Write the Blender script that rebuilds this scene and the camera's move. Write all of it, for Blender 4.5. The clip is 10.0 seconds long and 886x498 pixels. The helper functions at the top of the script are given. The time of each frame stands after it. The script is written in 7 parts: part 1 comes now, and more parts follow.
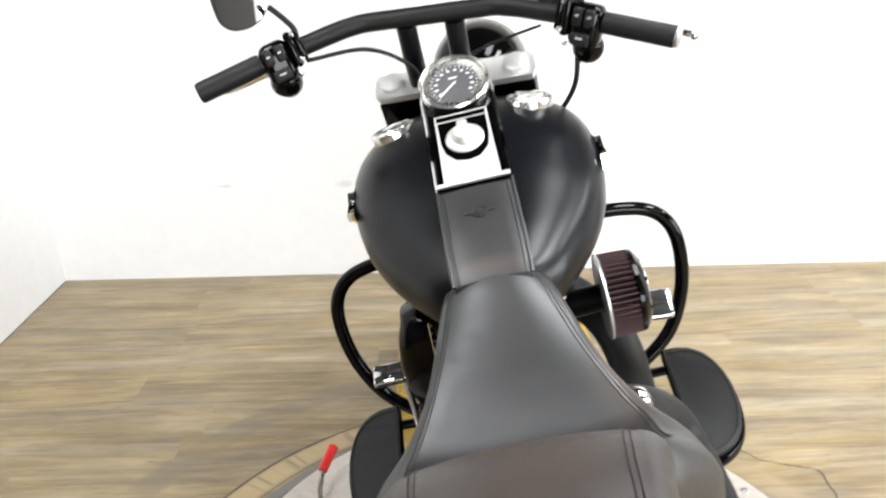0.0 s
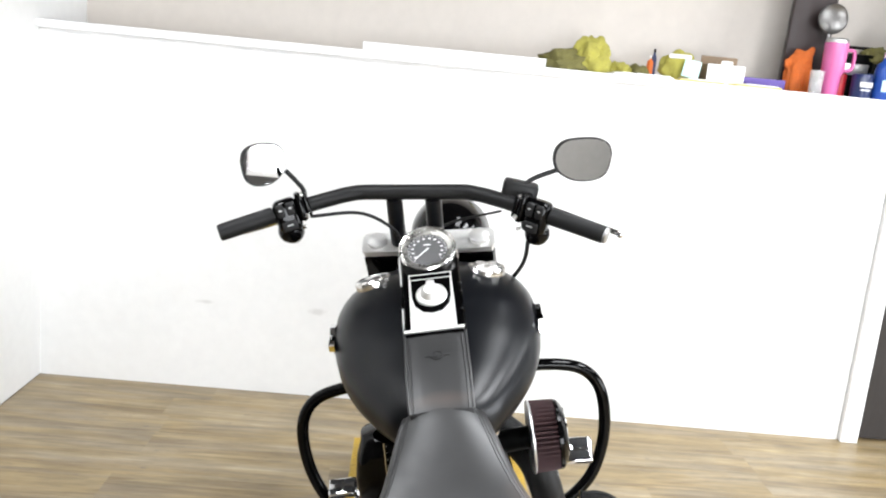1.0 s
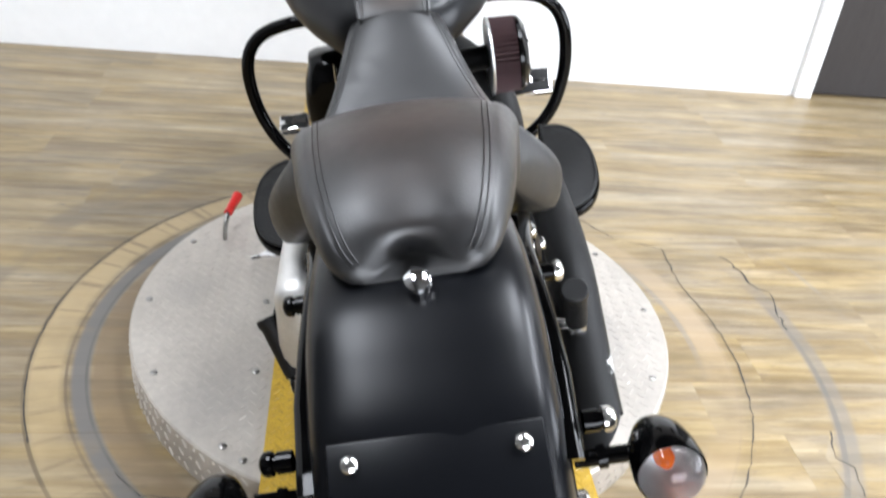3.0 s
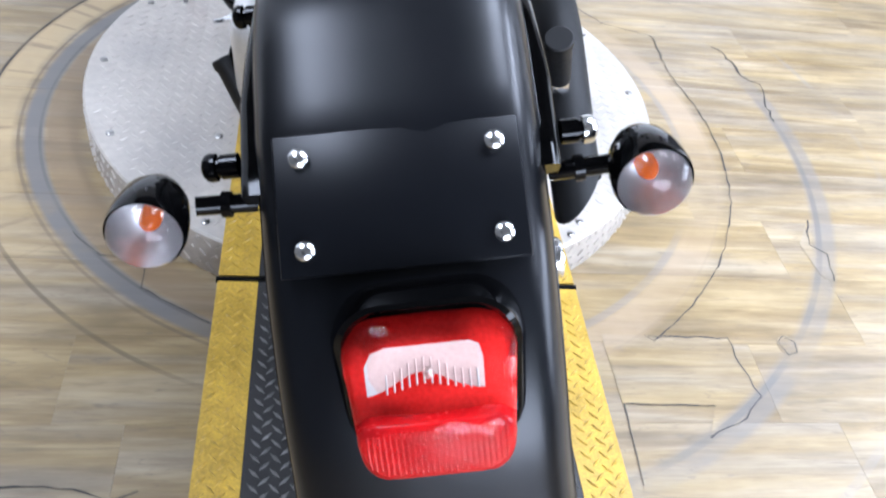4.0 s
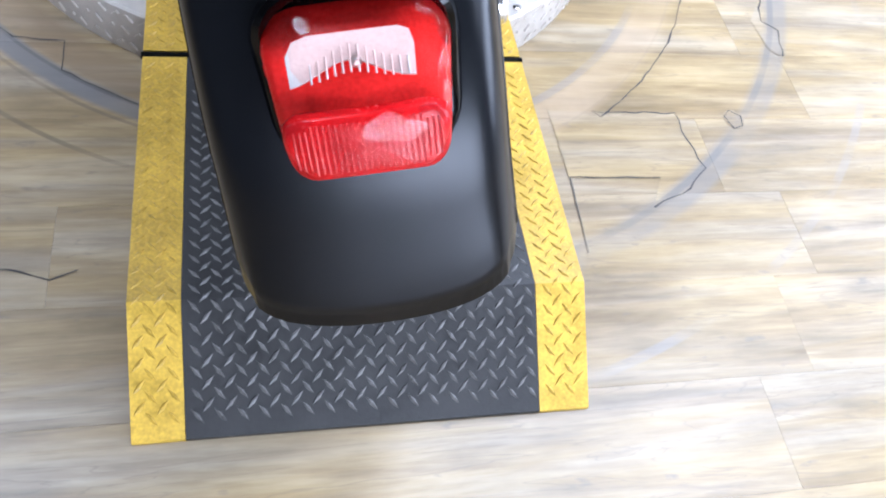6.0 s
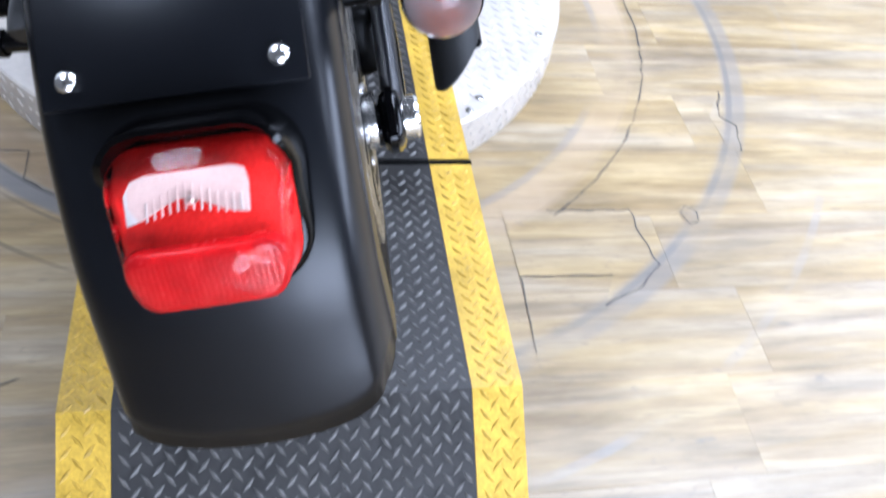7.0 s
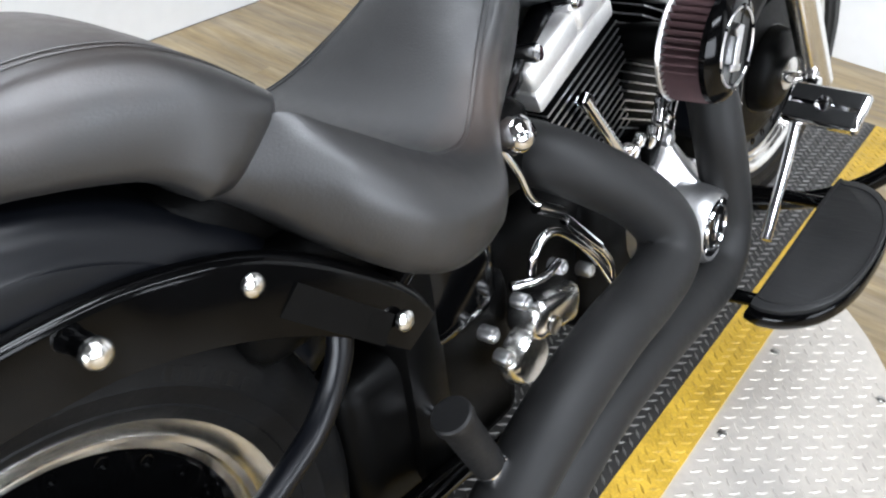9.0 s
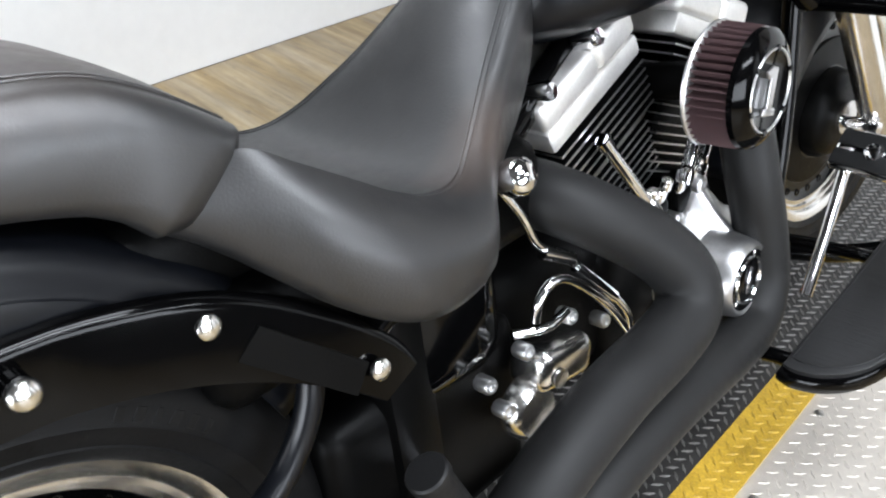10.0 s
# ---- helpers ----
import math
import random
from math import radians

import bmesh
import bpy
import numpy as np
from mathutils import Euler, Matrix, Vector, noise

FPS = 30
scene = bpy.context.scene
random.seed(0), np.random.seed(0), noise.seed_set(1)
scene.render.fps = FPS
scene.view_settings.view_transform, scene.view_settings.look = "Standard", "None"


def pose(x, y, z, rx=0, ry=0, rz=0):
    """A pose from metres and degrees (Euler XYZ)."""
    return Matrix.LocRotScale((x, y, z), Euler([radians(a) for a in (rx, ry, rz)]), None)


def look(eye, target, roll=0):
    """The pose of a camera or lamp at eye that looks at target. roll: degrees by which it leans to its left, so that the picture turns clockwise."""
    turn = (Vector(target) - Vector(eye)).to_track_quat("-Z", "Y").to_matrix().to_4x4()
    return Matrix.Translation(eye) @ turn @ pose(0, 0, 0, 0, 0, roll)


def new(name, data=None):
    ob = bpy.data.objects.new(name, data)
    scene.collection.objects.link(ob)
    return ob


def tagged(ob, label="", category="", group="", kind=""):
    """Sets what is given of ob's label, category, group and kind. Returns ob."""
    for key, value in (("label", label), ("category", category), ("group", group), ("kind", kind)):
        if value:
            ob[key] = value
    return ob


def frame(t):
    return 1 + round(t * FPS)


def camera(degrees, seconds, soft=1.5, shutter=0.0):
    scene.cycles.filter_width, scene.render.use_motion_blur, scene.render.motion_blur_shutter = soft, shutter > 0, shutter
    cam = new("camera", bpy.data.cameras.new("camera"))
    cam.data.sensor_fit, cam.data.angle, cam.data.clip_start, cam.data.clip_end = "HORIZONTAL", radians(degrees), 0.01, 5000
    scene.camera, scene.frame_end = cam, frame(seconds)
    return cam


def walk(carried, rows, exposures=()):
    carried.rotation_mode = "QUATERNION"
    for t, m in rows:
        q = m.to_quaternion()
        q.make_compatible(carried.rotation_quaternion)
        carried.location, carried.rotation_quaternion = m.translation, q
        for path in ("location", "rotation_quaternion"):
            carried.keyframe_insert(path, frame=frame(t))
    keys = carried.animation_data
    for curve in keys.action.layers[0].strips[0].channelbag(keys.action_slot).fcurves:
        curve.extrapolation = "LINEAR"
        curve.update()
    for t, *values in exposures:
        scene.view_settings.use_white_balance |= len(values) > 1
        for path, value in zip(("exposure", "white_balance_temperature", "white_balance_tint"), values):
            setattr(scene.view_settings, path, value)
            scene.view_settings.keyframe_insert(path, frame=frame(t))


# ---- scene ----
# camera
cam = camera(56.0, 10.0, soft=2.1, shutter=0.25)
PATH = [
    (0, (-0.190, -0.114, 1.348), (-0.166, 1.757, 0.642), -1.6),
    (0.5, (-0.200, -0.365, 1.424), (-0.071, 1.558, 0.891), 2.4),
    (1, (-0.211, -0.425, 1.467), (-0.100, 1.533, 1.071), 5.5),
    (1.5, (-0.214, -0.418, 1.455), (-0.086, 1.530, 1.019), 5.9),
    (2, (-0.211, -0.407, 1.420), (-0.050, 1.505, 0.854), 6.1),
    (2.5, (-0.200, -0.400, 1.352), (-0.009, 1.425, 0.551), 6.9),
    (2.6, (-0.203, -0.399, 1.342), (0.010, 1.400, 0.495), 7.1),
    (2.9, (-0.193, -0.389, 1.295), (0.042, 1.332, 0.303), 6.7),
    (3, (-0.190, -0.383, 1.282), (0.069, 1.301, 0.234), 6.4),
    (3.2, (-0.184, -0.377, 1.248), (0.099, 1.240, 0.106), 7.2),
    (4.3, (-0.156, -0.385, 1.131), (0.181, 0.951, -0.318), 12.2),
    (4.5, (-0.152, -0.385, 1.117), (0.203, 0.895, -0.378), 13.5),
    (5, (-0.141, -0.402, 1.087), (0.248, 0.787, -0.473), 15.0),
    (5.2, (-0.137, -0.412, 1.072), (0.253, 0.736, -0.519), 15.3),
    (6.3, (-0.144, -0.435, 1.070), (0.308, 0.635, -0.563), 15.7),
    (6.5, (-0.133, -0.433, 1.090), (0.332, 0.617, -0.547), 16.0),
    (6.7, (-0.114, -0.435, 1.102), (0.367, 0.684, -0.483), 16.0),
    (6.9, (-0.063, -0.434, 1.102), (0.379, 0.765, -0.436), 13.8),
    (7, (-0.024, -0.430, 1.113), (0.363, 0.823, -0.397), 11.6),
    (7.2, (0.070, -0.413, 1.140), (0.262, 0.989, -0.273), 9.3),
    (7.4, (0.162, -0.383, 1.159), (0.244, 1.120, -0.158), 10.7),
    (7.5, (0.201, -0.361, 1.163), (0.180, 1.141, -0.158), 10.4),
    (8, (0.293, -0.155, 1.178), (-0.185, 1.307, -0.100), 5.3),
    (8.5, (0.367, 0.052, 1.190), (-0.229, 1.476, -0.081), 3.1),
    (8.8, (0.412, 0.151, 1.189), (-0.376, 1.517, -0.052), 4.2),
    (9, (0.472, 0.213, 1.185), (-0.434, 1.497, -0.052), 3.9),
    (9.5, (0.508, 0.293, 1.190), (-0.522, 1.529, 0.002), 3.1),
    (10, (0.505, 0.297, 1.176), (-0.556, 1.503, -0.014), 2.7),
]
walk(cam, [(t, look(eye, target, roll)) for t, eye, target, roll in PATH],
     [(0.0, -0.05, 6450, 10), (1.0, -0.15, 6350, 10), (2.0, -0.12, 6350, 10), (3.0, -0.1, 6050, 11), (4.5, 0.16, 5200, 15), (7.0, 0.12, 5200, 15), (7.5, -0.05, 5300, 10), (8.0, -0.18, 5600, 10), (10.0, -0.22, 6050, 10)])


# ---- light ----
world = bpy.data.worlds.new("world")
scene.world = world
world.use_nodes = True
world.node_tree.nodes["Background"].inputs[0].default_value = (1.0, 0.98, 0.95, 1)
world.node_tree.nodes["Background"].inputs[1].default_value = 0.3


# ---- materials ----
def mat(name, colour, rough=0.5, metal=0.0, grain=0.0, scale=20.0, bump=0.0, bump_scale=200.0, coat=0.0, spread=0.0,
        transmission=0.0, ior=1.5, stretch=(1, 1, 1), spec=0.5):
    """A principled material with two scales of variation in colour and roughness, and fine relief."""
    m = bpy.data.materials.new(name)
    m.use_nodes = True
    nt = m.node_tree
    b = nt.nodes["Principled BSDF"]
    b.inputs["Metallic"].default_value = metal
    b.inputs["Roughness"].default_value = rough
    b.inputs["Coat Weight"].default_value = coat
    b.inputs["Transmission Weight"].default_value = transmission
    b.inputs["IOR"].default_value = ior
    b.inputs["Specular IOR Level"].default_value = spec
    b.inputs["Base Color"].default_value = (*colour, 1)
    if grain or bump:
        tc = nt.nodes.new("ShaderNodeTexCoord")
        mp = nt.nodes.new("ShaderNodeMapping")
        mp.inputs["Scale"].default_value = stretch
        nt.links.new(tc.outputs["Object"], mp.inputs["Vector"])
    if grain:
        big = nt.nodes.new("ShaderNodeTexNoise")
        big.inputs["Scale"].default_value = scale
        big.inputs["Detail"].default_value = 6
        small = nt.nodes.new("ShaderNodeTexNoise")
        small.inputs["Scale"].default_value = scale * 9
        small.inputs["Detail"].default_value = 3
        for n in (big, small):
            nt.links.new(mp.outputs[0], n.inputs["Vector"])
        add = nt.nodes.new("ShaderNodeMath")
        add.operation = "ADD"
        nt.links.new(big.outputs["Fac"], add.inputs[0])
        nt.links.new(small.outputs["Fac"], add.inputs[1])
        ramp = nt.nodes.new("ShaderNodeMapRange")
        ramp.inputs["From Min"].default_value, ramp.inputs["From Max"].default_value = 0.6, 1.4
        ramp.inputs["To Min"].default_value, ramp.inputs["To Max"].default_value = 1 - grain, 1 + grain
        nt.links.new(add.outputs[0], ramp.inputs["Value"])
        mul = nt.nodes.new("ShaderNodeVectorMath")
        mul.operation = "SCALE"
        mul.inputs[0].default_value = colour
        nt.links.new(ramp.outputs[0], mul.inputs["Scale"])
        nt.links.new(mul.outputs[0], b.inputs["Base Color"])
        r2 = nt.nodes.new("ShaderNodeMath")
        r2.operation = "MULTIPLY"
        r2.inputs[1].default_value = rough
        nt.links.new(ramp.outputs[0], r2.inputs[0])
        nt.links.new(r2.outputs[0], b.inputs["Roughness"])
    if bump:
        n = nt.nodes.new("ShaderNodeTexNoise")
        n.inputs["Scale"].default_value = bump_scale
        n.inputs["Detail"].default_value = 4
        nt.links.new(mp.outputs[0], n.inputs["Vector"])
        bp = nt.nodes.new("ShaderNodeBump")
        bp.inputs["Strength"].default_value = bump
        bp.inputs["Distance"].default_value = 0.002
        nt.links.new(n.outputs["Fac"], bp.inputs["Height"])
        nt.links.new(bp.outputs[0], b.inputs["Normal"])
    return m


SATIN = mat("satin_black_paint", (0.0022, 0.0026, 0.0037), 0.30, grain=0.05, scale=6, spec=0.24)
GLOSS = mat("gloss_black_paint", (0.0010, 0.0010, 0.0011), 0.09, grain=0.15, scale=9, spec=0.16)
WRINKLE = mat("wrinkle_black", (0.005, 0.005, 0.005), 0.45, grain=0.2, scale=15, bump=0.25, bump_scale=700, spec=0.3)
LEATHER = mat("black_leather", (0.0090, 0.0089, 0.0092), 0.44, grain=0.20, scale=8, bump=0.12, bump_scale=420, spec=0.70)
RUBBER = mat("black_rubber", (0.006, 0.006, 0.0062), 0.55, grain=0.2, scale=18, bump=0.2, bump_scale=300, spec=0.3)
RIBBED = mat("ribbed_rubber", (0.012, 0.012, 0.0122), 0.55, grain=0.25, scale=22, bump=0.5, bump_scale=500, spec=0.3, stretch=(0.05, 1, 1))
TYRE = mat("tyre_rubber", (0.004, 0.004, 0.0041), 0.5, grain=0.25, scale=14, bump=0.15, bump_scale=200, spec=0.13)
CHROME = mat("chrome", (0.78, 0.78, 0.79), 0.06, 1.0, grain=0.06, scale=30)
POLISHED = mat("polished_alloy", (0.72, 0.71, 0.69), 0.22, 1.0, grain=0.14, scale=22)
BRUSHED = mat("brushed_alloy", (0.62, 0.62, 0.62), 0.36, 1.0, grain=0.12, scale=25, bump=0.08, bump_scale=400)
CAST = mat("satin_cast_alloy", (0.74, 0.73, 0.71), 0.52, 0.9, grain=0.10, scale=30, bump=0.10, bump_scale=500)
STEEL = mat("rotor_steel", (0.38, 0.37, 0.35), 0.28, 1.0, grain=0.1, scale=25)
PIPE = mat("black_ceramic_pipe", (0.0095, 0.0095, 0.0095), 0.55, spec=0.24, grain=0.18, scale=12, bump=0.08, bump_scale=600)
DARKCAV = mat("engine_black", (0.0012, 0.0012, 0.0012), 0.4, spec=0.07, grain=0.25, scale=20, bump=0.15, bump_scale=400)
MIRROR = mat("mirror_glass", (0.86, 0.86, 0.87), 0.015, 1.0)
REDLENS = mat("red_lens", (0.29, 0.004, 0.005), 0.24, spec=0.2, grain=0.3, scale=45)
RUBY = mat("ruby_plastic", (0.42, 0.014, 0.011), 0.2, spec=0.3, grain=0.3, scale=40)
REDCLEAR = mat("clear_red_lens", (1.0, 0.66, 0.60), 0.03, transmission=1.0, ior=1.20, spec=0.5)
SMOKE = mat("smoked_lens", (0.40, 0.40, 0.395), 0.03, transmission=1.0, ior=1.30)
AMBER = mat("amber_bulb", (0.55, 0.10, 0.012), 0.15, coat=0.3)
WHITEPLASTIC = mat("white_plastic", (0.72, 0.71, 0.69), 0.4, grain=0.05, scale=20)
PALEPLASTIC = mat("pale_plastic", (0.31, 0.288, 0.27), 0.5, spec=0.2, grain=0.12, scale=40)
FILTER = mat("red_filter_gauze", (0.072, 0.038, 0.040), 0.75, grain=0.3, scale=60, bump=0.4, bump_scale=900)
DIAL = mat("dial_face", (0.035, 0.035, 0.036), 0.4, grain=0.1, scale=40)
GLASS = mat("clear_glass", (1, 1, 1), 0.02, transmission=1.0, ior=1.1)
WALLPAINT = mat("white_wall_paint", (0.76, 0.76, 0.75), 0.55, grain=0.035, scale=2.2, bump=0.06, bump_scale=120)
TRIMPAINT = mat("white_trim_paint", (0.82, 0.82, 0.82), 0.4, grain=0.03, scale=5, bump=0.03, bump_scale=80)
BEIGE = mat("beige_wall_paint", (0.57, 0.525, 0.475), 0.6, grain=0.05, scale=2, bump=0.06, bump_scale=120)
CEIL = mat("ceiling_paint", (0.035, 0.034, 0.033), 0.7, grain=0.04, scale=3)
DOORDARK = mat("dark_door", (0.025, 0.022, 0.022), 0.35, grain=0.25, scale=4, stretch=(6, 6, 0.6))
PLATE = mat("tread_plate_alloy", (0.54, 0.50, 0.445), 0.46, 0.5, grain=0.14, scale=7, bump=0.08, bump_scale=250)
YELLOW = mat("yellow_paint", (0.47, 0.30, 0.025), 0.5, grain=0.42, scale=24, bump=0.15, bump_scale=250)
# yellow tread bars: scuffed, and darker than YELLOW to put their shading into the colour
YELLOWSHADED = mat("scuffed_shaded_yellow", (0.40, 0.255, 0.025), 0.5, grain=0.5, scale=30, bump=0.15, bump_scale=250)
BLACKTREAD = mat("scuffed_black_paint", (0.115, 0.110, 0.103), 0.42, grain=0.5, scale=30, bump=0.2, bump_scale=250, spec=0.5)
BLACKDECK = mat("worn_black_paint", (0.023, 0.0218, 0.0205), 0.50, grain=0.35, scale=13, bump=0.2, bump_scale=250, spec=0.36)
REDPAINT = mat("red_vinyl", (0.62, 0.02, 0.015), 0.35, grain=0.1, scale=30)
WHITEINK = mat("white_ink", (0.55, 0.55, 0.54), 0.5)


def worn(m, spots, tint, edge, strength=1.0, noise_scale=18.0, rough=None):
    """Mixes a tint into a material's base colour in patches of their own shape round the given places."""
    nt = m.node_tree
    b = nt.nodes["Principled BSDF"]
    tc = nt.nodes.new("ShaderNodeTexCoord")
    n = nt.nodes.new("ShaderNodeTexNoise")
    n.inputs["Scale"].default_value, n.inputs["Detail"].default_value = noise_scale, 5
    nt.links.new(tc.outputs["Object"], n.inputs["Vector"])
    for place, size in spots:
        d = nt.nodes.new("ShaderNodeVectorMath")
        d.operation = "SUBTRACT"
        d.inputs[1].default_value = place
        nt.links.new(tc.outputs["Object"], d.inputs[0])
        s = nt.nodes.new("ShaderNodeVectorMath")
        s.operation = "DIVIDE"
        s.inputs[1].default_value = size
        nt.links.new(d.outputs[0], s.inputs[0])
        ln = nt.nodes.new("ShaderNodeVectorMath")
        ln.operation = "LENGTH"
        nt.links.new(s.outputs[0], ln.inputs[0])
        ad = nt.nodes.new("ShaderNodeMath")
        ad.operation = "MULTIPLY_ADD"
        ad.inputs[1].default_value = 1.6
        nt.links.new(n.outputs["Fac"], ad.inputs[0])
        nt.links.new(ln.outputs["Value"], ad.inputs[2])
        mp = nt.nodes.new("ShaderNodeMapRange")
        mp.inputs["From Min"].default_value, mp.inputs["From Max"].default_value = 1.8 + edge, 1.8 - edge
        mp.inputs["To Max"].default_value = strength
        nt.links.new(ad.outputs[0], mp.inputs["Value"])
        mx = nt.nodes.new("ShaderNodeMix")
        mx.data_type = "RGBA"
        nt.links.new(mp.outputs[0], mx.inputs[0])
        old = b.inputs["Base Color"].links[0].from_socket
        nt.links.new(old, mx.inputs[6])
        mx.inputs[7].default_value = (*tint, 1)
        nt.links.new(mx.outputs[2], b.inputs["Base Color"])


# bare chips on the pipe's end, brown wear where the leather is sat on
worn(PIPE, [((0.271, 0.349, 0.264), (0.013, 0.027, 0.013)), ((0.268, 0.262, 0.175), (0.008, 0.022, 0.008)), ((0.272, 0.385, 0.172), (0.010, 0.018, 0.016))], (0.55, 0.55, 0.53), 0.06, 1.0, 60.0)
worn(PLATE, [((-0.40, -0.33, 0.1), (0.07, 0.10, 0.2)), ((-0.52, 0.05, 0.1), (0.05, 0.05, 0.2)), ((0.45, -0.1, 0.1), (0.05, 0.12, 0.2))], (0.30, 0.29, 0.28), 0.6, 0.30, 9.0)
worn(LEATHER, [((0.0, 0.16, 0.83), (0.10, 0.12, 0.05)), ((0.138, 0.535, 0.665), (0.030, 0.060, 0.045)), ((0.0, 0.700, 0.80), (0.048, 0.012, 0.015))], (0.060, 0.040, 0.030), 0.7, 0.55, 14.0)

# old scuffs on the painted wall
worn(WALLPAINT, [((-1.04, 3.206, 0.402), (0.032, 0.05, 0.007)), ((-0.542, 3.195, 0.399), (0.030, 0.05, 0.014)), ((1.084, 3.157, 0.712), (0.025, 0.05, 0.010))], (0.50, 0.49, 0.47), 0.5, 0.5, 40.0)


# ---- building tools ----
def finish(bm, name, material, smooth=32, recalc=True):
    if recalc:
        bmesh.ops.recalc_face_normals(bm, faces=bm.faces)
    me = bpy.data.meshes.new(name)
    bm.to_mesh(me)
    bm.free()
    me.materials.append(material)
    if smooth:
        me.polygons.foreach_set("use_smooth", [True] * len(me.polygons))
        me.set_sharp_from_angle(angle=radians(smooth))
    return me


def part(name, bm, material, parent=None, label="", smooth=32, turn=None):
    """Links a bmesh as one mesh object, under a thing or a part. turn: a matrix that moves the mesh first."""
    if turn is not None:
        bmesh.ops.transform(bm, matrix=turn, verts=bm.verts)
    ob = new(name, finish(bm, name, material, smooth))
    ob.parent = parent
    if label:
        tagged(ob, label)
    return ob


def spline(pts, n=8):
    """Catmull-Rom through the points."""
    p = [Vector(q) for q in pts]
    p = [p[0] * 2 - p[1]] + p + [p[-1] * 2 - p[-2]]
    out = []
    for i in range(1, len(p) - 2):
        a, b, c, d = p[i - 1], p[i], p[i + 1], p[i + 2]
        for k in range(n):
            t = k / n
            out.append(0.5 * (2 * b + (c - a) * t + (2 * a - 5 * b + 4 * c - d) * t * t + (3 * b - a - 3 * c + d) * t ** 3))
    out.append(p[-2])
    return out


def bridge(bm, rings, closed=True, caps=True):
    rows = [[bm.verts.new(p) for p in ring] for ring in rings]
    n = len(rows[0])
    for a, b in zip(rows, rows[1:]):
        for i in range(n if closed else n - 1):
            j = (i + 1) % n
            bm.faces.new((a[i], a[j], b[j], b[i]))
    if caps:
        bm.faces.new(rows[0][::-1])
        bm.faces.new(rows[-1])
    return rows


def tube(bm, pts, r, seg=14, n=8, caps=True):
    """A round tube along a smooth curve; r is one radius or one for each end."""
    line = spline(pts, n) if n else [Vector(p) for p in pts]
    side = None
    rings = []
    for i, p in enumerate(line):
        d = (line[min(i + 1, len(line) - 1)] - line[max(i - 1, 0)]).normalized()
        if side is None:
            side = d.orthogonal().normalized()
        side = (side - d * side.dot(d)).normalized()
        other = d.cross(side)
        f = i / (len(line) - 1)
        rr = r if not isinstance(r, (tuple, list)) else r[0] + (r[1] - r[0]) * f
        rings.append([p + rr * (math.cos(a) * side + math.sin(a) * other) for a in [2 * math.pi * k / seg for k in range(seg)]])
    bridge(bm, rings, caps=caps)
    return bm


def lathe(bm, profile, origin, axis, seg=32, caps=False):
    """Turns a profile of (along, radius) round an axis."""
    d = Vector(axis).normalized()
    s = d.orthogonal().normalized()
    o = d.cross(s)
    rings = []
    for along, r in profile:
        c = Vector(origin) + d * along
        rings.append([c + max(r, 1e-4) * (math.cos(a) * s + math.sin(a) * o) for a in [2 * math.pi * k / seg for k in range(seg)]])
    bridge(bm, rings, caps=caps)
    return bm


def block(bm, size, m=None, bevel=0.0, seg=2):
    """A box of that size, its edges rounded, at the pose m."""
    made = bmesh.ops.create_cube(bm, size=1.0)["verts"]
    bmesh.ops.scale(bm, vec=size, verts=made)
    if bevel:
        edges = list({e for v in made for e in v.link_edges})
        made = list({v for f in bmesh.ops.bevel(bm, geom=edges, offset=bevel, segments=seg, affect="EDGES", profile=0.5)["faces"] for v in f.verts} | {v for v in made if v.is_valid})
    if m is not None:
        bmesh.ops.transform(bm, matrix=m, verts=made)
    return made


def box(size, m=None, bevel=0.0, seg=2):
    bm = bmesh.new()
    block(bm, size, m, bevel, seg)
    return bm


def bolt(bm, at, axis, r=0.008, h=0.006, dome=True):
    d = Vector(axis).normalized()
    prof = [(0, r), (h * 0.6, r), (h * 0.85, r * 0.8), (h, r * 0.4), (h * 1.02, 0)] if dome else [(0, r), (h, r), (h, 0)]
    lathe(bm, prof, at, d, 14)


def outline(bm, pts, thick, m=None):
    """A flat plate with that outline in its xy plane, extruded up by thick."""
    lo = [bm.verts.new((x, y, 0)) for x, y in pts]
    hi = [bm.verts.new((x, y, thick)) for x, y in pts]
    bm.faces.new(lo[::-1])
    bm.faces.new(hi)
    for i in range(len(pts)):
        j = (i + 1) % len(pts)
        bm.faces.new((lo[i], lo[j], hi[j], hi[i]))
    if m is not None:
        bmesh.ops.transform(bm, matrix=m, verts=lo + hi)
    return bm


def treads(spots, z, size, tilt=None):
    """Raised lozenges of tread plate, one mesh; spots: (x, y, angle)."""
    verts, faces = [], []
    l, w, h = size
    shape = [(-l, 0, 0), (0, -w, 0), (l, 0, 0), (0, w, 0), (-l * 0.6, 0, h), (0, -w * 0.35, h), (l * 0.6, 0, h), (0, w * 0.35, h)]
    quads = [(0, 1, 5, 4), (1, 2, 6, 5), (2, 3, 7, 6), (3, 0, 4, 7), (4, 5, 6, 7)]
    for x, y, a in spots:
        k = len(verts)
        c, s = math.cos(a), math.sin(a)
        for px, py, pz in shape:
            vx, vy = x + px * c - py * s, y + px * s + py * c
            verts.append((vx, vy, (tilt(vy) if tilt else z) + pz))
        faces += [tuple(k + i for i in q) for q in quads]
    me = bpy.data.meshes.new("tread")
    me.from_pydata(verts, [], faces)
    return me


# ---- the room ----
WALL_L, WALL_Y, CEILING = -1.77, 3.20, 3.0
LEDGE = 1.56


def structure(name, bm, material, label, smooth=0):
    ob = new(name, finish(bm, name, material, smooth))
    return tagged(ob, label, kind="structure")


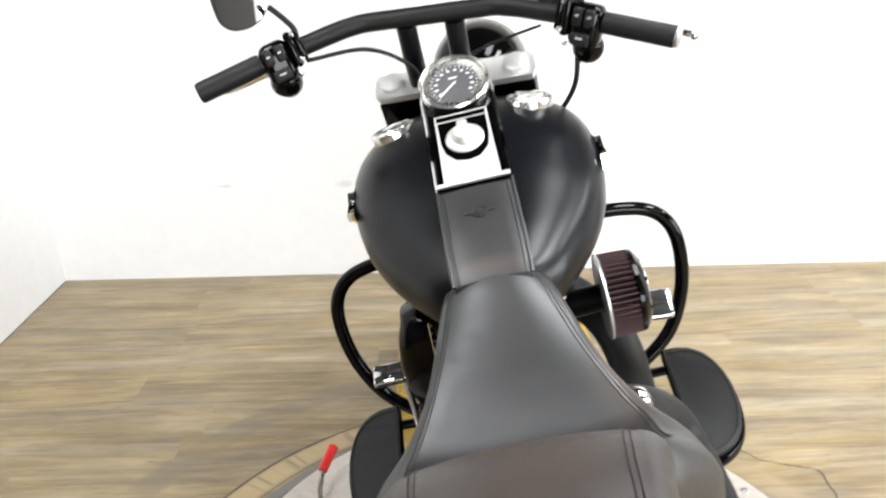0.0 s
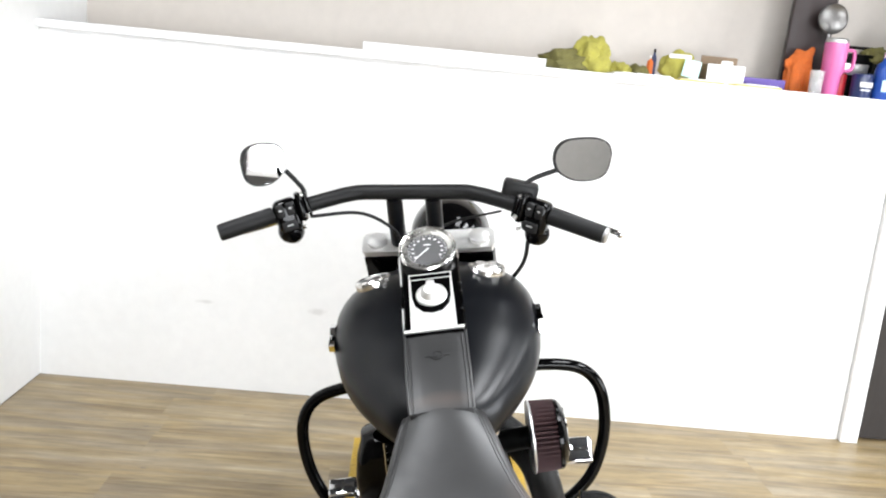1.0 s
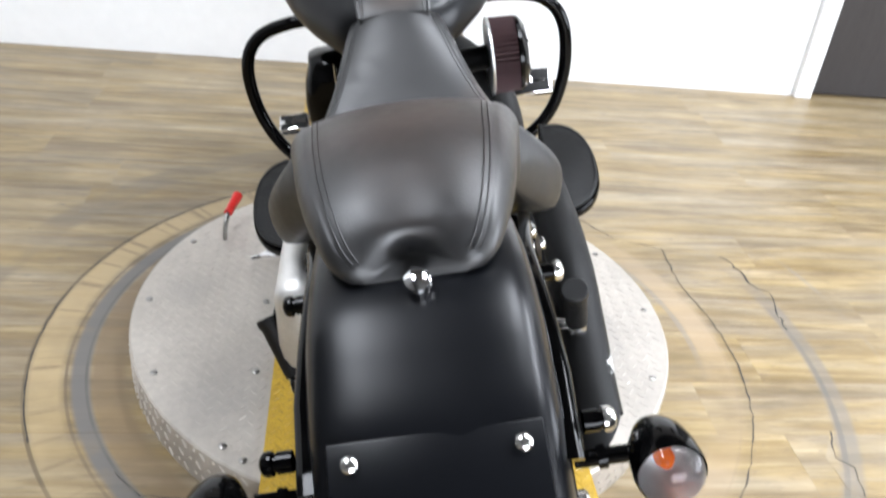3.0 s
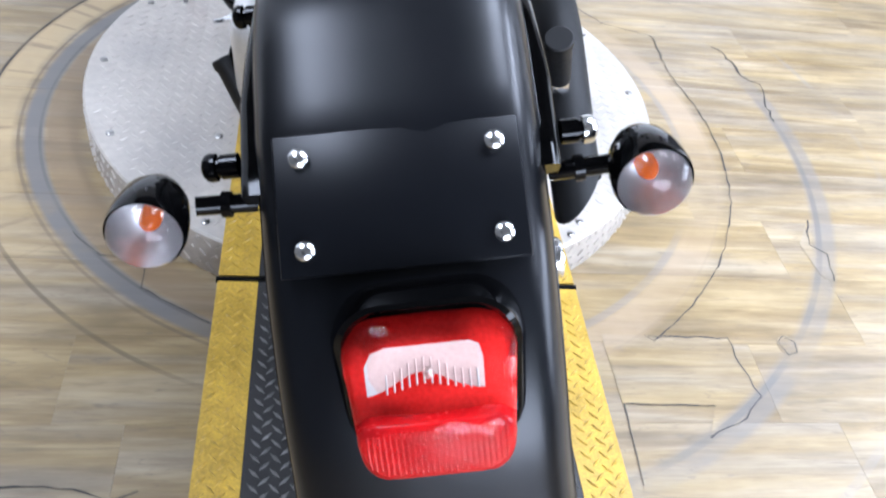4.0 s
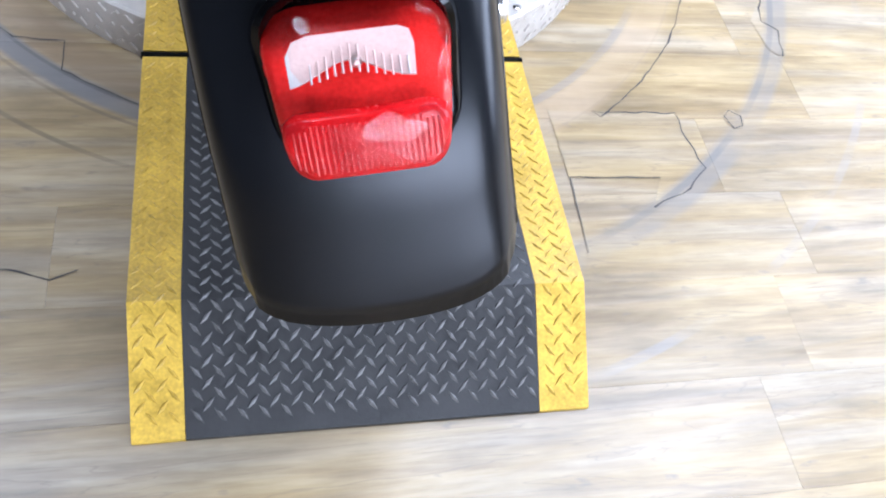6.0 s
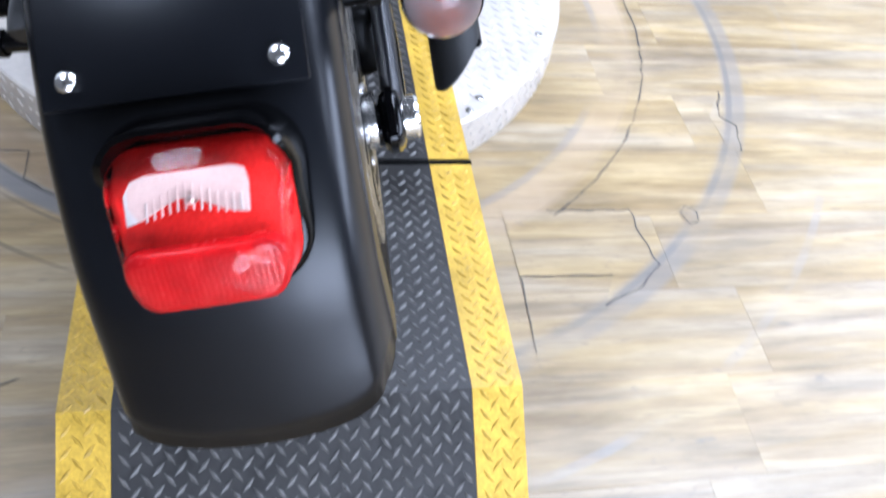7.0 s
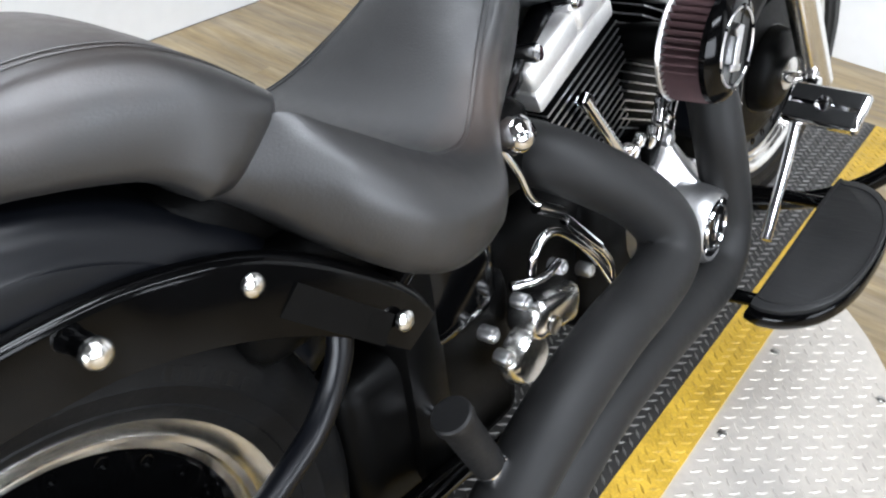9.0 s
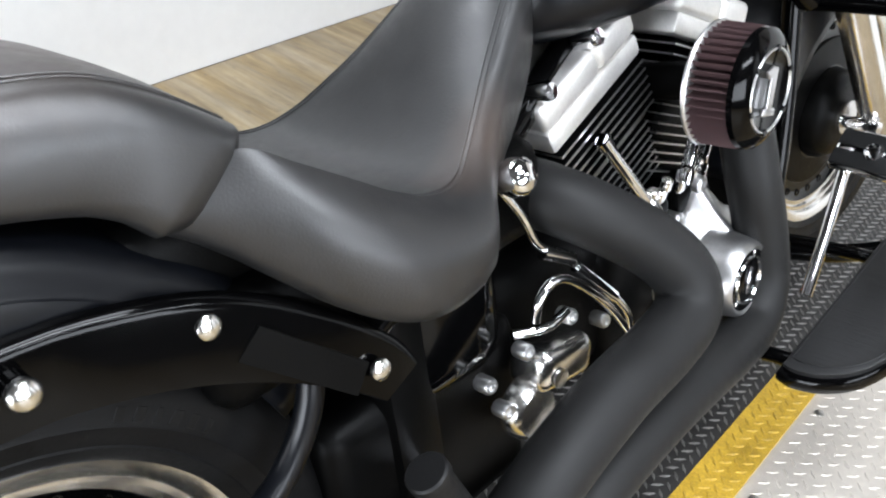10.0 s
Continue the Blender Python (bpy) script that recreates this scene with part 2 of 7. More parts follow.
SLANT = -1.32  # degrees by which the far wall turns from the bike's crosswise line
far = Matrix.Translation((WALL_L, 3.223, 0)) @ Matrix.Rotation(radians(SLANT), 4, "Z")


def wall_box(x0, x1, y0, y1, z0, z1, bevel=0.0):
    return box((x1 - x0, y1 - y0, z1 - z0), far @ Matrix.Translation(((x0 + x1) / 2, (y0 + y1) / 2, (z0 + z1) / 2)), bevel)


GREYWALL = mat("grey_wall_paint", (0.28, 0.27, 0.255), 0.6, grain=0.06, scale=2)
# for walls out of view, dark so that black paint reflects little
DARKWALL = mat("unseen_dark_wall", (0.05, 0.048, 0.045), 0.6, grain=0.08, scale=2)
floor = structure("floor", box((6.95, 7.6, 0.06), Matrix.Translation((1.645, 0.14, -0.038))), mat("floor_joint", (0.20, 0.155, 0.105), 0.7),
                  "worn wood-look plank floor with curved scratch marks")
wall_north = structure("wall_north", wall_box(0, 3.68, 0, 0.12, 0, LEDGE - 0.035), WALLPAINT, "white painted half-height partition wall with scuffs")
wall_north_east = structure("wall_north_east", wall_box(4.77, 7.0, 0, 0.12, 0, CEILING), WALLPAINT, "white painted wall beside the door")
wall_upper = structure("wall_upper", wall_box(-0.2, 7.0, 0.52, 0.64, LEDGE - 0.3, CEILING), BEIGE, "beige painted wall above the ledge")
wall_west = structure("wall_west", box((0.12, 2.94, CEILING), Matrix.Translation((WALL_L - 0.06, 2.47, CEILING / 2))), WALLPAINT, "white painted side wall")
# unseen wall, added dark so the rear fender mirrors no white
wall_west_rear = structure("wall_west_rear", box((0.12, 4.66, CEILING), Matrix.Translation((WALL_L - 0.06, -1.33, CEILING / 2))), DARKWALL, "unseen added side wall, dark to keep reflections black")
wall_south = structure("wall_south", box((6.7, 0.12, CEILING), Matrix.Translation((1.585, -3.6, CEILING / 2))), GREYWALL, "grey painted wall")
wall_east = structure("wall_east", box((0.12, 7.6, CEILING), Matrix.Translation((5.0, 0.14, CEILING / 2))), DARKWALL, "unseen dark wall that keeps reflections black")
ceiling = structure("ceiling", box((6.95, 7.6, 0.1), Matrix.Translation((1.645, 0.14, CEILING + 0.05))), CEIL, "plain dark painted ceiling")
ledge = structure("trim_ledge", wall_box(0.0, 4.76, -0.035, 0.52, LEDGE - 0.035, LEDGE, 0.004), TRIMPAINT, "white painted ledge on the partition wall")
fascia = structure("trim_fascia", wall_box(0.0, 3.68, -0.006, -0.001, LEDGE - 0.125, LEDGE - 0.036, 0.001), TRIMPAINT, "white painted fascia board under the ledge")
casing = structure("trim_casing", wall_box(3.685, 3.765, -0.03, 0.12, 0, 2.05, 0.004), TRIMPAINT, "white painted door casing")
door = structure("door_1", wall_box(3.77, 4.75, 0.02, 0.07, 0.01, 2.03, 0.003), DOORDARK, "dark brown flat door in a white casing")


# ---- turntable and ramp ----
DECK = 0.10
TT = Vector((-0.013, 1.254, 0))


def turntable():
    root = new("turntable")
    root.location = TT
    tagged(root, "round aluminium tread-plate turntable on the wood floor", "turntable")
    bm = bmesh.new()
    lathe(bm, [(0.0, 0.0), (0.0, 0.628), (DECK - 0.004, 0.632), (DECK, 0.628), (DECK, 0.0)], (0, 0, 0), (0, 0, 1), 96)
    part("deck", bm, PLATE, root)
    rnd = random.Random(4)
    spots = []
    for i in range(-38, 39):
        for j in range(-23, 23):
            x, y = i * 0.0165, (j + 0.5 * (i % 2)) * 0.029
            if math.hypot(x, y) < 0.61 and abs(x - 0.013) > 0.325:
                spots.append((x, y, math.radians(45 if i % 2 else -45)))
    me = treads(spots, DECK, (0.0112, 0.0029, 0.0013))
    me.materials.append(PLATE)
    ob = new("tread_pattern", me)
    ob.parent = root
    tagged(ob, kind="stuff")
    spots = []
    rim = bmesh.new()
    for k in range(150):
        for row in range(3):
            a = 2 * math.pi * (k + 0.5 * (row % 2)) / 150
            z = 0.02 + row * 0.03
            b = box((0.017, 0.003, 0.006), None, 0)
            bmesh.ops.transform(b, matrix=Matrix.Rotation(a, 4, "Z") @ Matrix.Translation((0, -0.6325, z)) @ Matrix.Rotation(radians(45 if (k + row) % 2 else -45), 4, "Y"), verts=b.verts)
            me2 = bpy.data.meshes.new("tmp")
            b.to_mesh(me2)
            b.free()
            rim.from_mesh(me2)
            bpy.data.meshes.remove(me2)
    ob = part("rim_tread", rim, PLATE, root)
    tagged(ob, kind="stuff")
    spots = [(0.600 * math.cos(2 * math.pi * k / 14), 0.600 * math.sin(2 * math.pi * k / 14)) for k in range(14)]
    spots = [p for p in spots if abs(p[0]) > 0.36] + [(x, k * 0.253) for x in (-0.333, 0.349) for k in (-2, -1, 0, 1, 2)]
    for x, y in spots:
        bm = bmesh.new()
        bolt(bm, (x, y, DECK), (0, 0, 1), 0.008, 0.004)
        part("screw", bm, STEEL, root)
    return root


turntable()


def runway():
    """The black strip with yellow edges that carries the wheels, hinged, and folded down to the floor at its end."""
    root = new("ramp")
    root.location = (0, 0, 0)
    tagged(root, "black tread-plate wheel ramp with yellow edges", "ramp")
    top = DECK + 0.006
    KINK = 0.15

    def height(y):
        return top if y > KINK else 0.006 + (top - 0.006) * y / KINK

    for name, y0, y1 in (("long_plate", 0.612, 2.55), ("hinged_plate", 0.0, 0.598)):
        for piece, x0, x1, m in (("black_strip", -0.243, 0.238, BLACKDECK), ("yellow_edge", -0.31, -0.2435, YELLOW), ("yellow_edge", 0.2385, 0.312, YELLOW)):
            bm = bmesh.new()
            ys = [y0, KINK, y1] if y0 < KINK < y1 else [y0, y1]
            rings = []
            for y in ys:
                h = height(y)
                rings.append([(x0, y, h - 0.006), (x1, y, h - 0.006), (x1, y, h), (x0, y, h)])
            bridge(bm, rings)
            part(piece, bm, m, root, smooth=0)
            spots = []
            p = 0.0142
            for i in range(-22, 23):
                for j in range(0, 110):
                    x, y = i * p, (j + 0.5 * (i % 2)) * 1.66 * p
                    if x0 + 0.010 < x < x1 - 0.010 and y0 + 0.012 < y < y1 - 0.012:
                        spots.append((x, y, math.radians(45 if i % 2 else -45)))
            me = treads(spots, top, (0.0112, 0.0029, 0.0024), height)
            me.materials.append(YELLOWSHADED if m is YELLOW else BLACKTREAD)
            ob = new("tread_pattern", me)
            ob.parent = root
            tagged(ob, kind="stuff")
    bm = bmesh.new()
    tube(bm, [(-0.313, 0.605, top - 0.004), (0.314, 0.605, top - 0.004)], 0.006, 10, 0)
    part("hinge_pin", bm, DARKCAV, root, "dark steel hinge pin")
    for x in (-0.2, 0.2):
        part("beam", box((0.04, 0.48, DECK - 0.012), Matrix.Translation((x, 0.37, (DECK - 0.012) / 2)), 0.003), BLACKDECK, root)
    part("far_beam", box((0.44, 0.58, DECK - 0.012), Matrix.Translation((0, 2.22, (DECK - 0.012) / 2)), 0.003), BLACKDECK, root)
    return root


runway()

# ceiling lamps: long panels out of view, placed to suit bike, floor and walls
def ceiling_lamp(x, y, w, l, power):
    root = new("ceiling_light")
    root.location = (x, y, CEILING)
    tagged(root, "unseen white ceiling light panel, added to light the bike and floor", "ceiling light", "ceiling lights")
    part("frame", box((w + 0.06, l + 0.06, 0.05), Matrix.Translation((0, 0, -0.026)), 0.005), TRIMPAINT, root)
    lamp = bpy.data.lights.new("lamp", "AREA")
    lamp.shape, lamp.size, lamp.size_y, lamp.energy = "RECTANGLE", w, l, power
    lamp.color = (0.97, 0.985, 1.0)
    ob = new("lamp", lamp)
    ob.parent = root
    ob.location = (0, 0, -0.062)
    part("diffuser", box((w, l, 0.006), Matrix.Translation((0, 0, -0.055))), LAMPFACE, root)


LAMPFACE = bpy.data.materials.new("lamp_diffuser")
LAMPFACE.use_nodes = True
LAMPFACE.node_tree.nodes["Principled BSDF"].inputs["Emission Color"].default_value = (1, 0.98, 0.95, 1)
LAMPFACE.node_tree.nodes["Principled BSDF"].inputs["Emission Strength"].default_value = 2.6
# the first is added to brighten the deck and floor left of the bike
for lx, ly, lw in ((-1.35, 0.6, 52), (0.75, 0.9, 54), (1.95, 0.75, 100), (3.5, 1.9, 50), (3.2, -1.2, 42)):
    ceiling_lamp(lx, ly, 0.55, 1.2, lw)


def window(name, label, m, wide, high, power):
    """Frosted glazing in a white frame, out of view, added as the room's daylight; m: its middle, the room on the side
    of its -y.
    """
    root = tagged(new(name), label, kind="structure")
    root.matrix_basis = m
    for x in (-wide / 4, wide / 4):
        part("pane", box((wide / 2 - 0.06, 0.01, high - 0.06), Matrix.Translation((x, -0.005, 0)), 0.002), FROST, root)
    for x in (-wide / 2, 0, wide / 2):
        part("frame", box((0.06, 0.05, high + 0.06), Matrix.Translation((x, -0.02, 0)), 0.004), TRIMPAINT, root)
    for z in (-high / 2, high / 2):
        part("frame", box((wide + 0.06, 0.05, 0.06), Matrix.Translation((0, -0.021, z)), 0.004), TRIMPAINT, root)
    lamp = bpy.data.lights.new("daylight", "AREA")
    lamp.shape, lamp.size, lamp.size_y, lamp.energy = "RECTANGLE", wide - 0.06, high - 0.06, power
    lamp.color = (0.95, 0.975, 1.0)
    ob = new("daylight", lamp)
    ob.matrix_basis = look(m @ Vector((0, -0.07, 0)), m @ Vector((0, -1, 0)))


FROST = bpy.data.materials.new("frosted_pane")
FROST.use_nodes = True
FROST.node_tree.nodes["Principled BSDF"].inputs["Emission Color"].default_value = (0.96, 0.98, 1, 1)
FROST.node_tree.nodes["Principled BSDF"].inputs["Emission Strength"].default_value = 3.0
# both unseen, their place, size and power fitted to the bike's highlights
window("window_1", "unseen wide low frosted window, placed to light the rear fender", pose(1.0, -3.53, 0.95, 0, 0, 180), 2.6, 1.5, 185)
window("window_2", "unseen wide frosted window, placed to light the right side", pose(4.935, -0.15, 1.50, 0, 0, -90), 3.6, 1.6, 165)


# ---- the motorcycle ----
BIKE = new("motorcycle")
BIKE.matrix_basis = pose(0.046, 0.314, DECK + 0.006, 0, -12.0, -1.2)
tagged(BIKE, "satin black cruiser motorcycle leaning on its side stand on the turntable", "motorcycle")
RAKE = radians(32)
HEAD = Vector((0, 1.165, 0.98))
STEER = Matrix.Translation(HEAD) @ Matrix.Rotation(radians(-5.6), 4, Vector((0, -math.sin(RAKE), math.cos(RAKE)))) @ Matrix.Translation(-HEAD)
BAR = STEER @ Matrix.Translation((-0.025, 1.135, 1.12)) @ Matrix.Rotation(radians(-1.9), 4, "Z") @ Matrix.Rotation(radians(2.6), 4, "Y") @ Matrix.Translation((0, -1.13, -1.12))  # the bar sits a little askew in its clamps
RA = Vector((0, 0.006, 0.330))      # rear axle
FA = Vector((0, 1.635, 0.322))  # front axle


def wheel(name, c, radius, width, turn):
    """A cast disc wheel with holes: tyre, bright rim, black disc."""
    w = width / 2
    rim = 0.228
    bm = bmesh.new()
    prof = [(-w * 0.80, rim - 0.006), (-w * 0.90, rim + 0.009), (-w * 0.915, rim + 0.012), (-w * 0.905, rim + 0.014), (-w * 0.98, rim + 0.03), (-w * 0.995, rim + 0.033), (-w * 0.985, rim + 0.035), (-w, rim + 0.055), (-w * 0.93, radius - 0.03), (-w * 0.72, radius - 0.011), (-w * 0.4, radius - 0.003),
            (0, radius), (w * 0.4, radius - 0.003), (w * 0.72, radius - 0.011), (w * 0.93, radius - 0.03), (w, rim + 0.055), (w * 0.985, rim + 0.035), (w * 0.995, rim + 0.033), (w * 0.98, rim + 0.03), (w * 0.905, rim + 0.014), (w * 0.915, rim + 0.012), (w * 0.90, rim + 0.009), (w * 0.80, rim - 0.006)]
    lathe(bm, prof, c, (1, 0, 0), 72)
    root = part(name, bm, TYRE, BIKE, "black rubber road tyre", 40, turn)
    bm = bmesh.new()
    for k in range(40):
        for s in (-1, 1):
            a = 2 * math.pi * (k + (0.5 if s > 0 else 0)) / 40
            m = Matrix.Translation(c) @ Matrix.Rotation(a, 4, "X") @ Matrix.Translation((s * w * 0.42, 0, radius - 0.0035)) @ Matrix.Rotation(radians(s * 38), 4, "Z")
            block(bm, (0.004, 0.045, 0.0035), m)
    tagged(part("tread_groove", bm, DARKCAV, root, "", 0, turn), kind="stuff")
    bm = bmesh.new()
    prof = [(w * 0.56, 0.188), (w * 0.57, 0.196), (w * 0.66, 0.199), (w * 0.67, 0.206), (w * 0.77, 0.209), (w * 0.80, 0.214), (w * 0.84, 0.226), (w * 0.80, rim + 0.001), (w * 0.72, rim - 0.008),
            (-w * 0.72, rim - 0.008), (-w * 0.80, rim + 0.001), (-w * 0.84, 0.226), (-w * 0.80, 0.214), (-w * 0.77, 0.209), (-w * 0.67, 0.206), (-w * 0.66, 0.199), (-w * 0.57, 0.196), (-w * 0.56, 0.188)]
    lathe(bm, prof, c, (1, 0, 0), 72)
    part("rim", bm, POLISHED, root, "polished alloy rim", 40, turn)
    bm = bmesh.new()
    for s in (-1, 1):
        lathe(bm, [(s * w * 0.60, 0.030), (s * w * 0.58, 0.09), (s * w * 0.42, 0.15), (s * w * 0.46, 0.182), (s * w * 0.56, 0.190)], c, (1, 0, 0), 60)
    part("disc", bm, GLOSS, root, "black disc with round holes", 40, turn)
    for s in (-1, 1):
        bm = bmesh.new()
        for k in range(24):
            a = 2 * math.pi * k / 24
            lathe(bm, [(s * w * 0.40, 0.0075), (s * w * 0.475, 0.0075), (s * w * 0.475, 0.0060), (s * w * 0.43, 0.0058), (s * w * 0.43, 0.0)], c + Vector((0, 0.172 * math.cos(a), 0.172 * math.sin(a))), (1, 0, 0), 10)
        tagged(part("hole_ring", bm, GLOSS, root, "", 40, turn), kind="stuff")
    bm = bmesh.new()
    lathe(bm, [(-w - 0.02, 0.0), (-w - 0.02, 0.034), (w + 0.02, 0.034), (w + 0.02, 0.0)], c, (1, 0, 0), 24)
    part("hub", bm, POLISHED, root, "", 40, turn)
    return root


def rotor(c, x, parent, turn):
    """A brake disc with curved slots and small holes."""
    bm = bmesh.new()
    prof = [(0, 0.064), (0, 0.146), (0.005, 0.146), (0.005, 0.064), (0, 0.064)]
    lathe(bm, prof, c + Vector((x, 0, 0)), (1, 0, 0), 72)
    ob = part("brake_rotor", bm, STEEL, parent, "drilled steel brake rotor", 40, turn)
    bm = bmesh.new()
    lathe(bm, [(0.001, 0.035), (0.004, 0.062), (0.004, 0.066), (0.001, 0.066)], c + Vector((x, 0, 0)), (1, 0, 0), 48)
    part("rotor_carrier", bm, DARKCAV, ob, "", 40, turn)
    way = 1 if x > 0 else -1
    for k in range(6):
        # a long curved slot, a thin dark plate just proud of the disc
        bm = bmesh.new()
        edge = []
        for i in range(9):
            f = i / 8
            edge.append((2 * math.pi * k / 6 + 0.78 * f, 0.072 + 0.030 * f, (0.0015 + 0.0075 * math.sin(math.pi * min(1.0, 0.12 + 0.8 * f)))))
        pts = [(r + t, a) for a, r, t in edge] + [(r - t, a) for a, r, t in reversed(edge)]
        outline(bm, [(r * math.cos(a), r * math.sin(a)) for r, a in pts], 0.0008, Matrix(((0, 0, 1, c.x + x + (0.005 if way > 0 else -0.0008)), (1, 0, 0, c.y), (0, 1, 0, c.z), (0, 0, 0, 1))))
        part("rotor_slot", bm, DARKCAV, ob, "", 0, turn)
    bm = bmesh.new()
    for k in range(35):
        a = 2 * math.pi * k / 35
        r = 0.116 + 0.008 * (k % 3)
        lathe(bm, [(0.0053, 0.0032), (0.0056, 0.0)], c + Vector((x, r * math.cos(a), r * math.sin(a))), (1, 0, 0), 8)
    tagged(part("drill_holes", bm, DARKCAV, ob, "", 0, turn), kind="stuff")
    for k in range(5):
        a = 2 * math.pi * k / 5 + 0.3
        bm = bmesh.new()
        bolt(bm, c + Vector((x + 0.004, 0.048 * math.cos(a), 0.048 * math.sin(a))), (1, 0, 0), 0.006, 0.004)
        part("rotor_bolt", bm, BRUSHED, ob, "", 40, turn)
    return ob


rear_wheel = wheel("rear_wheel", RA, 0.330, 0.200, None)
# raised lettering on the sidewall, as plain bars
bm = bmesh.new()
for start in (40, 75, 112):
    for k in range(6):
        a = radians(start + k * 3.6)
        m = Matrix.Translation(RA + Vector((0.0985, 0.272 * math.cos(a), 0.272 * math.sin(a)))) @ Matrix.Rotation(a, 4, "X")
        block(bm, (0.003, 0.014, 0.0095 if k % 3 else 0.006), m, 0.0006, 1)
tagged(part("raised_marking", bm, TYRE, rear_wheel), kind="stuff")
rotor(RA, 0.102, rear_wheel, None)
front_wheel = wheel("front_wheel", FA, 0.322, 0.140, STEER)
rotor(FA, -0.092, front_wheel, STEER)
bm = bmesh.new()
lathe(bm, [(0.030, 0.150), (0.034, 0.148), (0.040, 0.092), (0.060, 0.088), (0.074, 0.076), (0.080, 0.050), (0.082, 0.0)], FA, (1, 0, 0), 48)
part("hub_cover", bm, DARKCAV, front_wheel, "black domed hub cover", 40, STEER)


FC = RA + Vector((0, 0.0, 0.006))  # middle of the rear fender's sweep
SWEEP = [(-10, 0.422), (4, 0.414), (20, 0.406), (40, 0.401), (54, 0.4005), (66, 0.409), (80, 0.421), (100, 0.419), (126, 0.405), (160, 0.39)]


def sweep(angle):
    """The rear fender's radius at an angle from straight back."""
    for (a, r), (b, q) in zip(SWEEP, SWEEP[1:]):
        if angle <= b:
            f = max(0.0, (angle - a) / (b - a))
            return r + (q - r) * f * f * (3 - 2 * f)
    return SWEEP[-1][1]


def fender(name, c, radius, half, a0, a1, side, tip=0.0, turn=None, steps=44):
    """A fender swept round c; angles in degrees from straight back, upwards over the top."""
    prof = [(-1.01, -side), (-1.005, -side * 0.6), (-0.985, -0.045), (-0.93, -0.022), (-0.82, -0.009), (-0.6, -0.003), (-0.3, -0.0005), (0, 0),
            (0.3, -0.0005), (0.6, -0.003), (0.82, -0.009), (0.93, -0.022), (0.985, -0.045), (1.005, -side * 0.6), (1.01, -side)]
    prof = [(p.x, p.y) for p in spline([(x, y, 0) for x, y in prof], 3)]
    bm = bmesh.new()
    rings = []
    for i in range(steps + 1):
        f = i / steps
        ring = []
        for px, pr in prof:
            lo = a0 + tip * (0.55 * px * px + 0.45 * px ** 6)
            angle = lo + (a1 - lo) * f
            a = radians(angle)
            flare = 1 + 0.03 * max(0, 1 - f * 12)
            rr = radius(angle) + pr + (0.006 * max(0, 1 - f * 16) if abs(px) < 0.9 else 0)
            ring.append(c + Vector((px * half * flare, -rr * math.cos(a), rr * math.sin(a))))
        rings.append(ring)
    bridge(bm, rings, closed=False, caps=False)
    ob = part(name, bm, SATIN, BIKE, "satin black steel fender", 45, turn)
    mod = ob.modifiers.new("thickness", "SOLIDIFY")
    mod.thickness, mod.offset = 0.003, -1
    return ob


rear_fender = fender("rear_fender", FC, sweep, 0.116, 4.0, 152, 0.085, 6.0)
front_fender = fender("front_fender", FA, lambda angle: 0.362, 0.088, -2.0, 150, 0.11, 0.0, STEER)


def on_fender(angle, r, x=0.0):
    a = radians(angle)
    return Vector((x, FC.y - r * math.cos(a), FC.z - 0.006 + r * math.sin(a)))


def fender_pose(angle, r, x=0.0):
    """x across, y up along the fender, z out of it."""
    a = radians(angle)
    out, up = Vector((0, -math.cos(a), math.sin(a))), Vector((0, math.sin(a), math.cos(a)))
    return Matrix(((1, 0, 0, x), (0, up.y, out.y, FC.y - r * math.cos(a)), (0, up.z, out.z, FC.z + r * math.sin(a)), (0, 0, 0, 1)))


# number plate backing with four bolts
P = fender_pose(53.6, sweep(53.6)) @ Matrix.Rotation(radians(1.2), 4, "Y")
plate = part("plate_backing", box((0.186, 0.108, 0.004), P, 0.0018), SATIN, rear_fender, "flat satin black plate backing")
for sx in (-0.0735, 0.0735):
    for sy in (-0.035, 0.035):
        bm = bmesh.new()
        bolt(bm, P @ Vector((sx, sy, 0.002)), P.to_3x3() @ Vector((0, 0, 1)), 0.0075, 0.007)
        part("plate_bolt", bm, POLISHED, plate, "chrome dome-headed bolt")


def rounded(w, h, r, n=5):
    pts = []
    for cx, cy, a0 in ((w / 2 - r, h / 2 - r, 0), (-w / 2 + r, h / 2 - r, 90), (-w / 2 + r, -h / 2 + r, 180), (w / 2 - r, -h / 2 + r, 270)):
        for k in range(n + 1):
            a = radians(a0 + 90 * k / n)
            pts.append((cx + r * math.cos(a), cy + r * math.sin(a)))
    return pts


